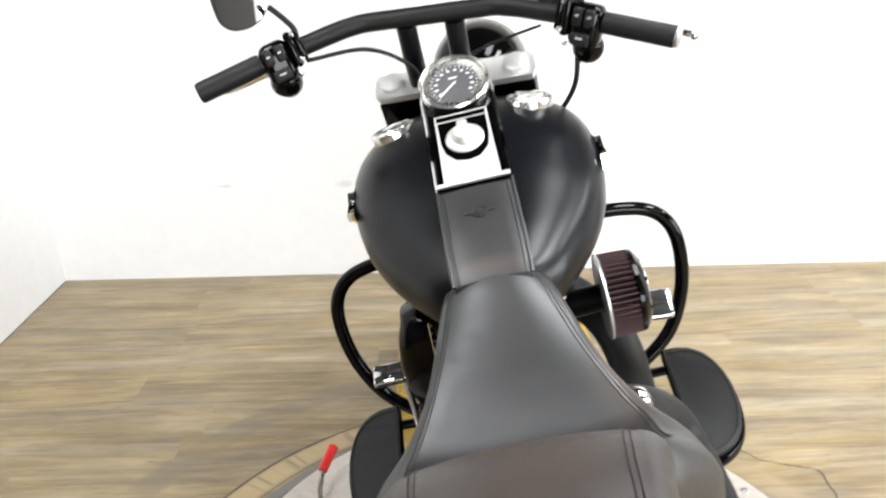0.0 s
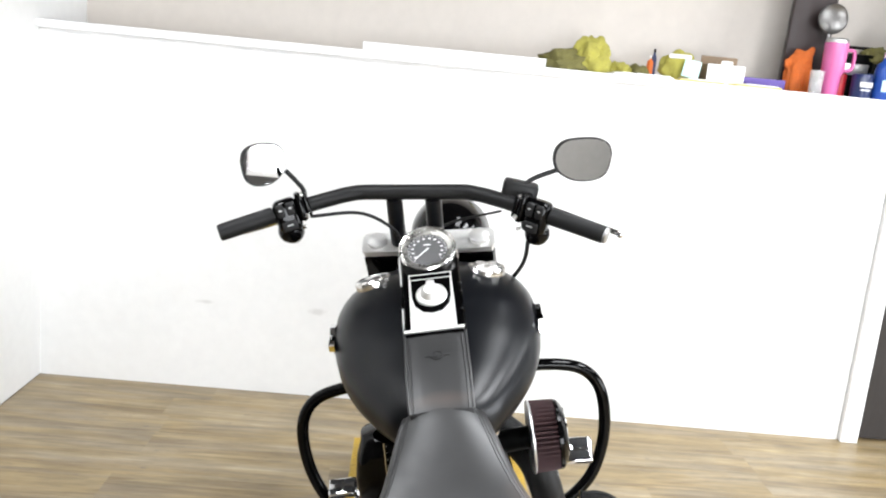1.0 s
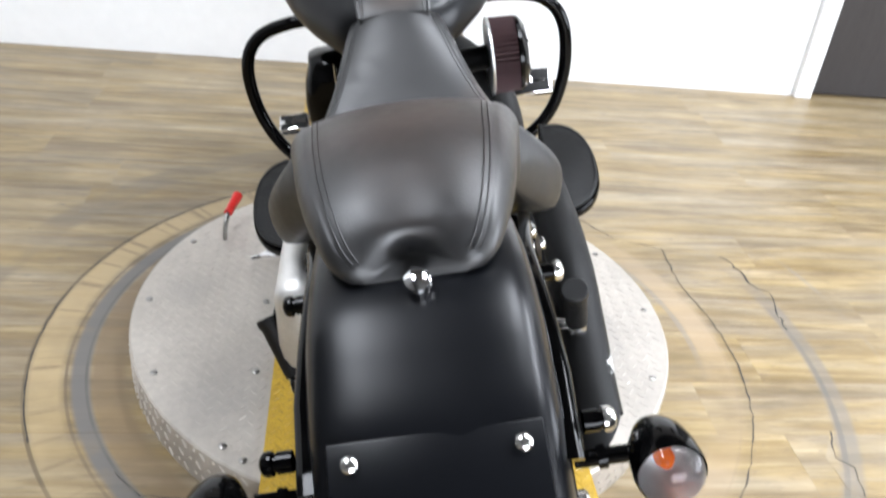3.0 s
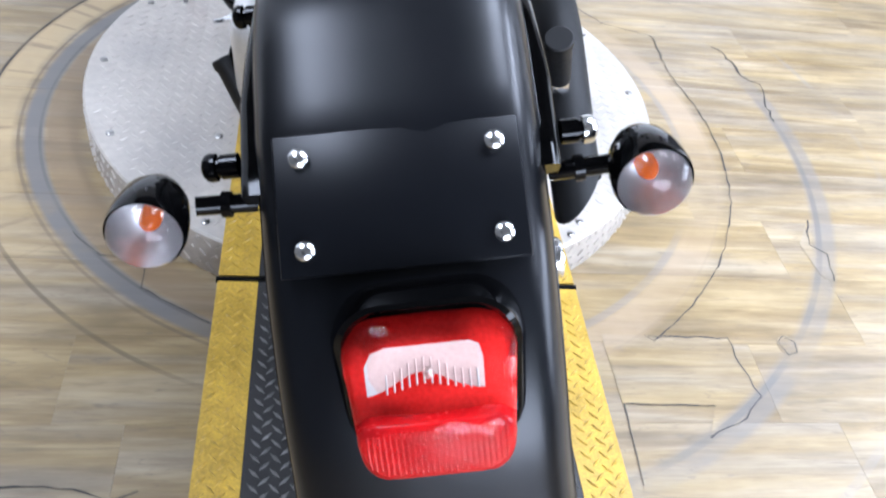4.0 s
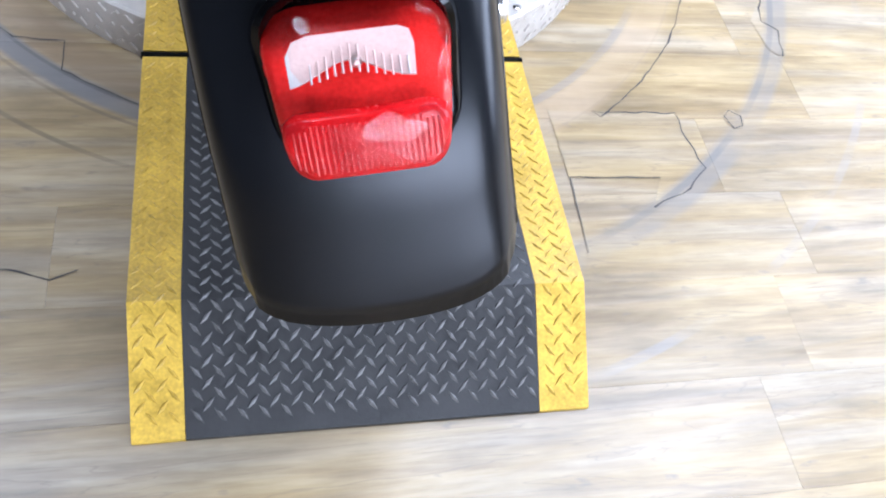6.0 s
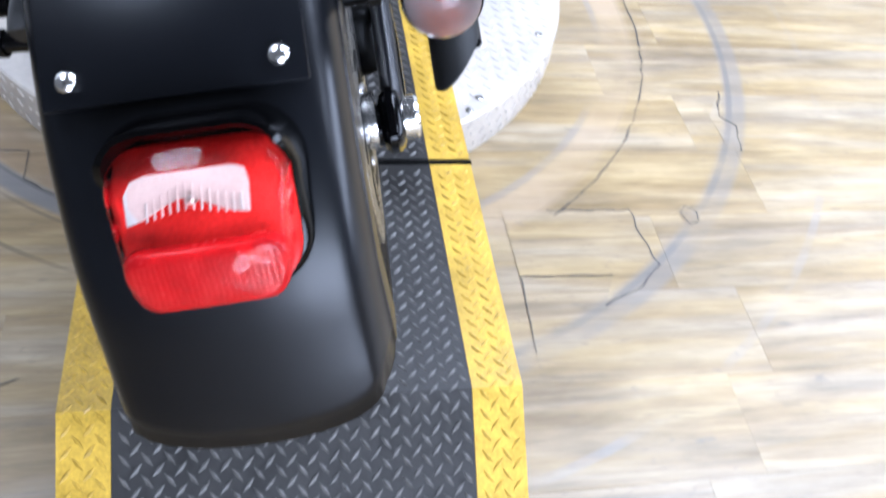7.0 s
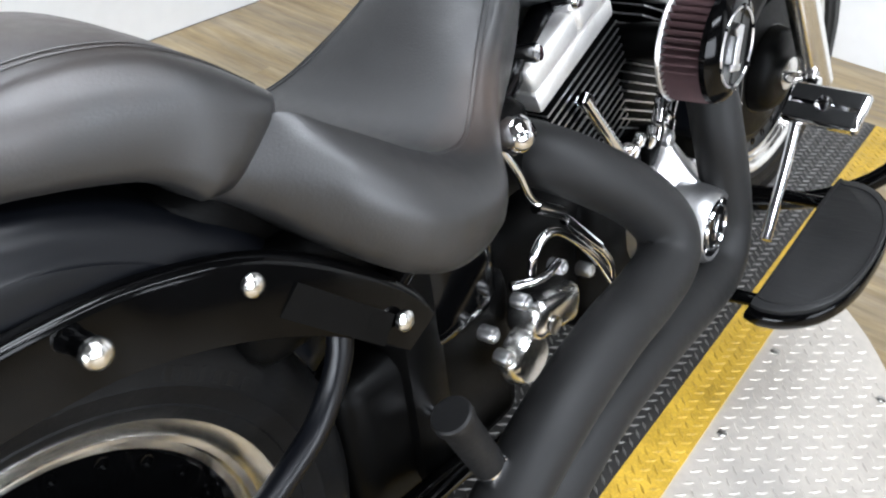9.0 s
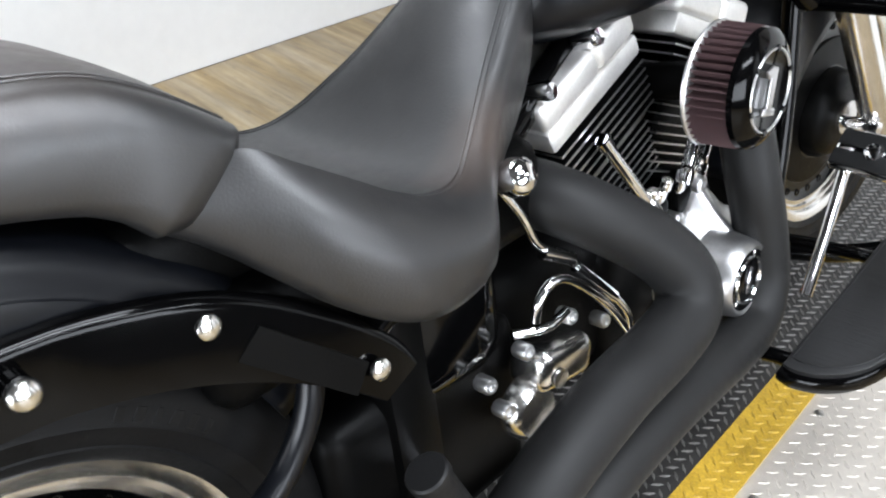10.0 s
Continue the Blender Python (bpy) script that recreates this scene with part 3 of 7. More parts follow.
def tail_light():
    """A lay-down light: black housing with a lip over the top, a red box with a pale window, a ribbed lower lens and a clear shell."""
    L = fender_pose(33.0, 0.400) @ Matrix.Translation((0.010, 0.0135, 0))

    def front(x, y):
        """How far the lens stands out: rising from the lip to a ridge, then falling back a little."""
        return 0.072 - (0.50 * (y + 0.012) if y > -0.012 else -0.22 * (y + 0.012)) - 2.2 * x * x

    def trapezoid(k, y0=-0.060, y1=0.051):
        """A rounded outline, narrower at the bottom."""
        out = []
        for x, y in rounded(0.124, y1 - y0, min(0.026, (y1 - y0) * 0.4), 6):
            y += (y0 + y1) / 2
            out.append((x * k * (1 - 0.13 * max(0.0, min(1.0, (0.012 - y) / 0.06))), (y - (y0 + y1) / 2) * k + (y0 + y1) / 2))
        return out

    def lens(name, material, label, rows, y0=-0.060, y1=0.051, base=-0.003, lift=0.0):
        bm = bmesh.new()
        bridge(bm, [[L @ Vector((x, y, base + f * (front(x, y) + lift - base))) for x, y in trapezoid(k, y0, y1)] for f, k in rows])
        return part(name, bm, material, housing, label, 40)

    bm = bmesh.new()
    rings = []
    for z, grow, lip in ((-0.016, 0.015, 0.0), (-0.004, 0.015, 0.0), (0.003, 0.014, 0.5), (0.007, 0.010, 1.0), (0.0075, 0.005, 1.0), (0.002, 0.001, 0.9), (-0.003, -0.003, 0.6)):
        ring = []
        for x, y in rounded(0.114 + 2 * grow, 0.106 + 1.7 * grow, 0.026 + grow, 7):
            y -= 0.002
            f = max(0.0, min(1.0, (y - 0.006) / 0.036))
            ring.append(L @ Vector((x * (1 - 0.07 * max(0.0, min(1.0, (0.012 - y) / 0.06))), y + 0.004 * f, z + 0.034 * lip * f * f * (3 - 2 * f))))
        rings.append(ring)
    bridge(bm, rings)
    housing = part("tail_light", bm, GLOSS, rear_fender, "black tail light housing with a raised top lip", 50)
    lens("inner_box", RUBY, "deep red light box", ((0.0, 1.02), (0.4, 1.0), (0.7, 0.96), (0.85, 0.93), (0.92, 0.85), (0.92, 0.5), (0.92, 0.1)), y1=0.046, lift=-0.016)
    # the pale window above the red arch, in the plane of the sloping upper face
    slope = Matrix.Translation((-0.004, 0.020, 0.0485)) @ Matrix.Rotation(math.atan(-0.50), 4, "X")
    arch = [(0.040 - 0.080 * k / 14, -0.019 + 0.015 * math.exp(-((k - 7.4) / 4.2) ** 2)) for k in range(15)]
    bm = bmesh.new()
    outline(bm, [*arch, (-0.041, 0.002), (-0.036, 0.011), (-0.026, 0.014), (0.032, 0.014), (0.039, 0.011), (0.041, 0.002)], 0.003, L @ slope)
    part("clear_window", bm, PALEPLASTIC, housing, "pale reflector window over a red arch", 20)
    bm = bmesh.new()
    for k in range(13):
        x = -0.026 + k * 0.062 / 12
        h = 0.013 + 0.006 * math.exp(-(x / 0.016) ** 2)
        block(bm, (0.0015, h, 0.0016), L @ slope @ Matrix.Translation((x, -0.019 + h / 2 + 0.006 * math.exp(-(x / 0.02) ** 2), 0.0045)), 0.0007, 1)
    tagged(part("reflector_ribs", bm, PALEPLASTIC, housing, "bright ribs under the window's arch"), kind="stuff")
    bm = bmesh.new()
    lathe(bm, [(0.002, 0.0042), (0.006, 0.004), (0.008, 0.0025), (0.0085, 0.0)], (L @ slope).translation + (L.to_3x3() @ Vector((0.003, -0.004, 0))), L.to_3x3() @ Vector((0, 0, 1)), 16)
    part("bulb", bm, STEEL, housing, "dark bulb tip", 40)
    lens("lower_lens", REDLENS, "ribbed glossy red lower lens", ((0.55, 0.985), (0.9, 0.985), (0.97, 0.95), (1.0, 0.88), (1.0, 0.5), (1.0, 0.1)), y0=-0.0592, y1=-0.0135, base=0.02, lift=-0.0025)
    bm = bmesh.new()
    for k in range(25):
        x = -0.047 + k * 0.094 / 24
        h = 0.036 if abs(x) < 0.038 else 0.028
        block(bm, (0.0014, h, 0.0012), L @ Matrix.Translation((x, -0.036, front(x, -0.036) - 0.0026)) @ Matrix.Rotation(0.22, 4, "X"))
    tagged(part("lens_ribs", bm, REDLENS, housing, "fine vertical ribs"), kind="stuff")
    for s in (-1, 1):
        for k in range(3):
            bm = bmesh.new()
            block(bm, (0.003, 0.009, 0.034 - 0.006 * k), L @ Matrix.Translation((s * (0.0595 - 0.003 * k), 0.022 - 0.021 * k, 0.024)) @ Matrix.Rotation(0.5, 4, "X"), 0.001, 2)
            part("side_facet", bm, REDLENS, housing)
    shell = lens("lens", REDCLEAR, "clear red outer lens", ((0.0, 1.07), (0.3, 1.05), (0.6, 1.02), (0.86, 0.985), (0.95, 0.96), (1.0, 0.91), (1.0, 0.6), (1.0, 0.3), (1.0, 0.1)))
    shell.visible_shadow = False
    return housing


tail_light()


# ---- seat ----
def smooth_rows(rows, n=5):
    """Interpolates rows of numbers smoothly."""
    out = []
    for i in range(len(rows) - 1):
        a, b, c, d = rows[max(i - 1, 0)], rows[i], rows[i + 1], rows[min(i + 2, len(rows) - 1)]
        for k in range(n):
            t = k / n
            out.append([0.5 * (2 * q + (r - p) * t + (2 * p - 5 * q + 4 * r - s) * t * t + (3 * q - p - 3 * r + s) * t ** 3) for p, q, r, s in zip(a, b, c, d)])
    out.append(list(rows[-1]))
    return out


def shell(y, seam, top, mid, wide, belly, bot, rise=0.0, sharp=0.0):
    """One cross-section of a cushion: a dished or crowned top between its seams, then flanks that roll out to their widest and tuck in below.
    seam, top: where the seam lies; mid: the top's height in the middle; wide, belly: the widest place; bot: the lower edge."""
    half = []
    for i in range(13):
        u = i / 12
        half.append((seam * u, y, mid + (top - mid) * u ** 2.4))
    half.append((seam + 0.0018, y, top - 0.0016))
    for i in range(1, 9):
        u = i / 8
        a = u * math.pi / 2
        half.append((seam + (wide - seam) * math.sin(a) ** (1 - 0.3 * sharp), y, belly + (top - belly) * (math.cos(a) * (1 - rise) + (1 - u) * rise)))
    for u, k in ((0.35, 0.995), (0.7, 0.975), (0.93, 0.94), (1.0, 0.88)):
        half.append((wide * k, y, belly + (bot - belly) * u))
    return [(-x, q, z) for x, q, z in reversed(half[1:])] + half + [(0, y, bot - 0.002)]


def stitch(rows, y0, y1, inset, name, parent):
    """Two lines of stitching beside the seam, on both sides."""
    for s in (-1, 1):
        for off in (inset, inset + 0.006):
            pts = []
            for y, seam, top, mid, wide, belly, bot in rows:
                if y0 < y < y1:
                    u = 1 - off / seam
                    pts.append((s * seam * u, y, mid + (top - mid) * u ** 2.4 + 0.0005))
            bm = bmesh.new()
            tube(bm, pts, 0.0010, 6, 2)
            part(name, bm, LEATHER, parent, "stitched seam")


RIDER = [(0.716, 0.040, 0.782, 0.790, 0.052, 0.768, 0.735), (0.706, 0.062, 0.781, 0.800, 0.076, 0.758, 0.700), (0.688, 0.071, 0.774, 0.797, 0.086, 0.744, 0.672), (0.662, 0.080, 0.757, 0.780, 0.096, 0.724, 0.645),
         (0.630, 0.092, 0.732, 0.752, 0.108, 0.698, 0.622), (0.592, 0.108, 0.703, 0.716, 0.125, 0.668, 0.602), (0.555, 0.126, 0.677, 0.682, 0.147, 0.640, 0.586), (0.520, 0.144, 0.655, 0.655, 0.174, 0.620, 0.572),
         (0.485, 0.161, 0.642, 0.637, 0.205, 0.604, 0.555), (0.445, 0.167, 0.646, 0.634, 0.216, 0.600, 0.549), (0.400, 0.170, 0.668, 0.646, 0.219, 0.606, 0.552), (0.360, 0.166, 0.695, 0.668, 0.213, 0.622, 0.566),
         (0.320, 0.156, 0.722, 0.693, 0.194, 0.650, 0.596), (0.290, 0.144, 0.742, 0.712, 0.170, 0.672, 0.626), (0.262, 0.126, 0.742, 0.720, 0.148, 0.692, 0.656), (0.235, 0.110, 0.738, 0.720, 0.128, 0.705, 0.680), (0.21, 0.095, 0.730, 0.715, 0.110, 0.712, 0.695)]
PILLION = [(0.306, 0.080, 0.735, 0.738, 0.110, 0.722, 0.706), (0.305, 0.098, 0.746, 0.752, 0.128, 0.727, 0.699), (0.298, 0.104, 0.754, 0.762, 0.137, 0.733, 0.696), (0.284, 0.106, 0.765, 0.774, 0.141, 0.740, 0.695), (0.258, 0.108, 0.785, 0.795, 0.142, 0.752, 0.699),
           (0.228, 0.107, 0.804, 0.815, 0.140, 0.766, 0.708), (0.196, 0.104, 0.818, 0.832, 0.134, 0.774, 0.719), (0.150, 0.100, 0.826, 0.841, 0.127, 0.780, 0.735), (0.100, 0.096, 0.825, 0.841, 0.120, 0.784, 0.747),
           (0.050, 0.090, 0.818, 0.833, 0.110, 0.785, 0.754), (0.012, 0.083, 0.809, 0.821, 0.099, 0.781, 0.757), (-0.018, 0.075, 0.796, 0.806, 0.089, 0.775, 0.757), (-0.036, 0.067, 0.783, 0.790, 0.079, 0.769, 0.756), (-0.047, 0.057, 0.773, 0.777, 0.067, 0.764, 0.755), (-0.052, 0.042, 0.765, 0.767, 0.051, 0.760, 0.754)]


def seat():
    rider = smooth_rows(RIDER, 5)
    bm = bmesh.new()
    bridge(bm, [shell(*r, 0.75 - 0.6 * max(0.0, min(1.0, (r[0] - 0.57) / 0.07))) for r in rider])
    ob = part("seat", bm, LEATHER, BIKE, "black leather rider seat with stitched seams", 50)
    pillion = smooth_rows(PILLION, 5)
    bm = bmesh.new()
    bridge(bm, [shell(*r, 0.35, 0.6) for r in pillion])
    for v in bm.verts:
        # the front edge of the sides leans back, the lower back edge is scooped round the bolt
        lean = max(0.0, min(1.0, (v.co.y - 0.17) / 0.10))
        v.co.y += 1.1 * lean * min(0.0, v.co.z - 0.752)
        back = max(0.0, min(1.0, (0.055 - v.co.y) / 0.12))
        low = max(0.0, min(1.0, (0.806 - v.co.z) / 0.040))
        v.co.y += 0.040 * back * low * low * (3 - 2 * low) * math.exp(-(v.co.x / 0.031) ** 2)
        v.co.z -= 0.007 * back * math.exp(-(v.co.x / 0.030) ** 2)
    pad = part("pillion_pad", bm, LEATHER, ob, "black leather pillion pad", 50)
    stitch(pillion, -0.046, 0.297, 0.002, "seam", pad)
    stitch(rider, 0.29, 0.69, 0.003, "seam", ob)
    bm = bmesh.new()
    lathe(bm, [(-0.02, 0.010), (0.0, 0.010), (0.001, 0.0125), (0.006, 0.014), (0.011, 0.0125), (0.0145, 0.007), (0.015, 0.0)], (0.001, -0.065, 0.757), (0, -0.45, 1), 24)
    part("seat_bolt", bm, CHROME, ob, "chrome seat bolt")
    return ob


seat()


# ---- fuel tank and console ----
TANK_ROWS = [(1.205, 0.055, 0.930, 0.870, 0.810), (1.197, 0.110, 0.946, 0.862, 0.775), (1.17, 0.168, 0.958, 0.857, 0.735), (1.12, 0.208, 0.966, 0.852, 0.700), (1.05, 0.224, 0.965, 0.843, 0.695),
             (0.97, 0.222, 0.942, 0.825, 0.697), (0.89, 0.203, 0.904, 0.800, 0.697), (0.82, 0.170, 0.866, 0.775, 0.692), (0.76, 0.132, 0.836, 0.760, 0.688), (0.715, 0.098, 0.812, 0.750, 0.690), (0.69, 0.060, 0.800, 0.745, 0.690), (0.68, 0.030, 0.780, 0.740, 0.700)]



def tank():
    bm = bmesh.new()
    rings = []
    n = 40
    for y, w, top, wide, bot in smooth_rows(TANK_ROWS, 6):
        ring = []
        for k in range(n):
            a = 2 * math.pi * k / n
            c, s = math.cos(a), math.sin(a)
            e = 2 / 2.4
            x = w * math.copysign(abs(c) ** e, c)
            z = wide + ((top - wide) if s > 0 else (wide - bot)) * math.copysign(abs(s) ** e, s)
            ring.append((x, y, z))
        rings.append(ring)
    bridge(bm, rings)
    ob = part("fuel_tank", bm, SATIN, BIKE, "satin black teardrop fuel tank", 60)
    for s in (-1, 1):
        # filler cap and gauge
        at = Vector((0.124, 1.062, 0.951)) if s > 0 else Vector((-0.128, 1.072, 0.948))
        up = Vector((s * 0.16, 0.05, 1)).normalized()
        bm = bmesh.new()
        lathe(bm, [(-0.008, 0.0410), (0.004, 0.0425), (0.010, 0.042), (0.014, 0.039), (0.0145, 0.036), (0.0125, 0.034)], at, up, 36)
        cap = part("filler_cap" if s > 0 else "fuel_gauge", bm, POLISHED, ob, "chrome flush filler cap" if s > 0 else "chrome fuel gauge bezel")
        bm = bmesh.new()
        lathe(bm, [(0.0125, 0.0342), (0.0115, 0.0)], at, up, 36)
        part("cap_face", bm, CAST if s > 0 else DIAL, cap)
        side = up.cross(Vector((0, 1, 0))).normalized()
        front = side.cross(up)
        frame_m = Matrix(((*[side.x, front.x, up.x], at.x), (*[side.y, front.y, up.y], at.y), (*[side.z, front.z, up.z], at.z), (0, 0, 0, 1)))
        if s > 0:
            bm = bmesh.new()
            for ang in (35, -35):
                block(bm, (0.013, 0.062, 0.005), frame_m @ Matrix.Translation((0, 0, 0.015)) @ Matrix.Rotation(radians(ang), 4, "Z"), 0.0012)
            for k in range(6):
                block(bm, (0.0045, 0.010, 0.010), frame_m @ Matrix.Translation((-0.014 + k * 0.0056, -0.038, 0.010)), 0.001)
            part("cap_grip", bm, CAST, cap, "chrome cross and finger grip")
            for ox in (-0.021, 0.021):
                bm = bmesh.new()
                lathe(bm, [(0.0118, 0.0100), (0.0128, 0.0098), (0.0128, 0.0)], frame_m @ Vector((ox, 0.004, 0)), up, 20)
                part("dark_inlay", bm, DARKCAV, cap, "dark round inlay", 40)
        else:
            bm = bmesh.new()
            tube(bm, [frame_m @ Vector((0.021 * math.cos(a), 0.021 * math.sin(a), 0.0135)) for a in [radians(30 + 20 * i) for i in range(7)]], 0.002, 6, 2)
            block(bm, (0.003, 0.024, 0.002), frame_m @ Matrix.Translation((0.004, 0.004, 0.0135)) @ Matrix.Rotation(0.6, 4, "Z"))
            part("gauge_needle", bm, WHITEPLASTIC, cap)
        # badge on the flank
        bm = bmesh.new()
        pts = [(-0.062, -0.012), (-0.02, -0.016), (0.0, -0.028), (0.02, -0.016), (0.058, -0.006), (0.066, 0.006), (0.03, 0.012), (0.012, 0.024), (-0.012, 0.024), (-0.03, 0.012), (-0.058, 0.008)]
        m = Matrix.Translation((s * 0.2170, 1.01, 0.850)) @ Matrix.Rotation(radians(90 * s), 4, "Z") @ Matrix.Rotation(radians(90), 4, "X")
        outline(bm, [(x * 1.15, y * 1.25) for x, y in pts], 0.012, m)
        part("badge", bm, CHROME, ob, "chrome and black tank badge")
    return ob


tank()


def console():
    """The dash down the middle of the tank: black panel, chrome edge, speedometer, switch."""
    line = [(1.105, 1.018), (1.06, 1.010), (1.0, 0.980), (0.95, 0.952), (0.90, 0.922), (0.845, 0.886)]
    half = [0.058, 0.066, 0.065, 0.064, 0.064, 0.064]

    def sheet(grow, lift, y_lo=0.0, sink=0.06):
        bm = bmesh.new()
        rings = []
        pts = smooth_rows([(y, z, h) for (y, z), h in zip(line, half)], 4)
        for y, z, h in pts:
            h += grow
            rings.append([(-h, y, z - sink), (-h, y, z + lift - 0.004), (-h + 0.004, y, z + lift), (h - 0.004, y, z + lift), (h, y, z + lift - 0.004), (h, y, z - sink)])
        bridge(bm, rings)
        return bm
    ob = part("dash_console", sheet(-0.0035, 0.0), GLOSS, BIKE, "black dash console with chrome edging")
    part("chrome_edge", sheet(0.0, -0.0035), CHROME, ob, "chrome edge trim")
    slope = math.atan2(0.094, 0.155)

    def on(y, lift=0.0):
        pts = smooth_rows([(a, b) for a, b in line], 6)
        z = min(pts, key=lambda q: abs(q[0] - y))[1]
        return Matrix.Translation((0, y, z)) @ Matrix.Rotation(slope, 4, "X") @ Matrix.Translation((0, 0, lift))
    # chrome switch panel, its black inlays and the bright foot
    bm = bmesh.new()
    outline(bm, [(-0.0465, -0.074), (-0.0605, -0.074), (-0.0605, -0.081), (0.0605, -0.081), (0.0605, -0.074), (0.0465, -0.074), (0.0455, 0.080), (-0.0455, 0.080)], 0.004, on(0.914, 0.0015))
    panel = part("switch_panel", bm, CAST, ob, "bright brushed switch panel")
    bm = bmesh.new()
    outline(bm, [(-0.0415, 0.062), (-0.0405, 0.012), (-0.035, -0.012), (-0.020, -0.029), (0.0, -0.034), (0.020, -0.029), (0.035, -0.012), (0.0405, 0.012), (0.0415, 0.062)], 0.0012, on(0.914, 0.0055))
    part("black_inlay", bm, GLOSS, panel)
    bm = bmesh.new()
    outline(bm, [(-0.0425, 0.066), (0.0425, 0.066), (0.0425, 0.076), (-0.0425, 0.076)], 0.0012, on(0.914, 0.0055))
    part("black_inlay", bm, GLOSS, panel)
    K = on(0.929, 0.0068)
    bm = bmesh.new()
    up = K.to_3x3() @ Vector((0, 0, 1))
    lathe(bm, [(0, 0.0325), (0.005, 0.0325), (0.008, 0.029), (0.009, 0.022)], K.translation, up, 36)
    part("switch_bezel", bm, CAST, panel, "chrome ignition switch ring")
    bm = bmesh.new()
    lathe(bm, [(0.006, 0.022), (0.018, 0.020), (0.024, 0.015), (0.025, 0.0)], K.translation, up, 24)
    block(bm, (0.018, 0.042, 0.010), K @ Matrix.Translation((0, 0.004, 0.020)), 0.004)
    part("ignition_knob", bm, CAST, panel, "chrome ignition knob")
    bm = bmesh.new()
    for k, a in enumerate((-120, -90, -60)):
        block(bm, (0.009, 0.0028, 0.0006), K @ Matrix.Rotation(radians(a + 90), 4, "Z") @ Matrix.Translation((0, -0.0345, 0.0012)))
    tagged(part("switch_marks", bm, WHITEINK, panel), kind="stuff")
    bm = bmesh.new()
    Q = on(0.997, 0.003)
    bolt(bm, Q.translation, Q.to_3x3() @ Vector((0, 0, 1)), 0.0075, 0.009)
    part("acorn_nut", bm, CHROME, ob, "chrome acorn nut")
    # speedometer
    tilt = Matrix.Translation((0.0, 1.047, 1.008)) @ Matrix.Rotation(radians(37), 4, "X")
    c, up = tilt.translation, tilt.to_3x3() @ Vector((0, 0, 1))
    bm = bmesh.new()
    lathe(bm, [(-0.05, 0.052), (0.0, 0.060), (0.012, 0.0635), (0.020, 0.0630), (0.0235, 0.0595), (0.021, 0.0565), (0.015, 0.0555)], c, up, 56)
    sp = part("speedometer", bm, POLISHED, ob, "chrome-rimmed round speedometer")
    bm = bmesh.new()
    lathe(bm, [(0.012, 0.0557), (0.012, 0.0)], c, up, 48)
    part("dial", bm, DIAL, sp, "dark dial with white numbers")
    bm = bmesh.new()
    lathe(bm, [(0.0125, 0.0445), (0.0135, 0.0450), (0.0150, 0.0555)], c, up, 48)
    part("inner_ring", bm, STEEL, sp, "grey inner bezel ring")
    bm = bmesh.new()
    for k in range(25):
        a = radians(225 - k * 270 / 24)
        long = 0.0045 if k % 2 == 0 else 0.0025
        block(bm, (0.0012, long, 0.0006), tilt @ Matrix.Translation((0.0405 * math.cos(a), 0.0405 * math.sin(a), 0.0128)) @ Matrix.Rotation(a - math.pi / 2, 4, "Z"))
    for k in range(12):
        a = radians(215 - k * 250 / 11)
        block(bm, (0.0060, 0.0030, 0.0006), tilt @ Matrix.Translation((0.0325 * math.cos(a), 0.0325 * math.sin(a), 0.0128)))
    block(bm, (0.016, 0.0025, 0.0006), tilt @ Matrix.Translation((0, 0.014, 0.0128)))
    tagged(part("dial_marks", bm, WHITEINK, sp), kind="stuff")
    bm = bmesh.new()
    a = radians(222)
    block(bm, (0.042, 0.0028, 0.001), tilt @ Matrix.Translation((0.017 * math.cos(a), 0.017 * math.sin(a), 0.0145)) @ Matrix.Rotation(a, 4, "Z"))
    part("needle", bm, WHITEINK, sp, "white pointer")
    bm = bmesh.new()
    lathe(bm, [(0.0165, 0.0558), (0.0175, 0.03), (0.018, 0.0)], c, up, 40)
    g = part("gauge_glass", bm, GLASS, sp)
    g.visible_shadow = False
    return ob


console()


def strap():
    """The leather strap on the tank between console and seat."""
    rows = [(0.850, 0.885, 0.0605), (0.82, 0.871, 0.060), (0.78, 0.851, 0.060), (0.74, 0.829, 0.060), (0.70, 0.804, 0.059), (0.68, 0.788, 0.058)]
    bm = bmesh.new()
    rings = []
    for y, z, h in smooth_rows(rows, 5):
        rings.append([(-h, y, z - 0.03), (-h, y, z - 0.001), (-h + 0.003, y, z + 0.001), (-h * 0.5, y, z + 0.003), (0, y, z + 0.0035), (h * 0.5, y, z + 0.003), (h - 0.003, y, z + 0.001), (h, y, z - 0.001), (h, y, z - 0.03)])
    bridge(bm, rings)
    ob = part("tank_strap", bm, LEATHER, BIKE, "black leather tank strap with stitched edges", 50)
    for s in (-1, 1):
        bm = bmesh.new()
        tube(bm, [(s * (h + 0.0005), y, z + 0.001) for y, z, h in rows], 0.003, 8, 5)
        part("strap_edge", bm, LEATHER, ob, "rolled strap edge")
        bm = bmesh.new()
        tube(bm, [(s * (h - 0.008), y, z + 0.0022) for y, z, h in rows], 0.0012, 6, 5)
        part("strap_stitching", bm, LEATHER, ob, "stitching line")
    bm = bmesh.new()
    M = Matrix.Translation((0, 0.790, 0.8605)) @ Matrix.Rotation(0.38, 4, "X")
    lathe(bm, [(0, 0.013), (0.0012, 0.0125), (0.0012, 0.0105), (0, 0.010)], M.translation, M.to_3x3() @ Vector((0, 0, 1)), 28)
    block(bm, (0.05, 0.005, 0.0012), M, 0.0004)
    block(bm, (0.012, 0.012, 0.0014), M @ Matrix.Rotation(0.78, 4, "Z"), 0.0004)
    part("embossed_emblem", bm, LEATHER, ob, "small embossed emblem")


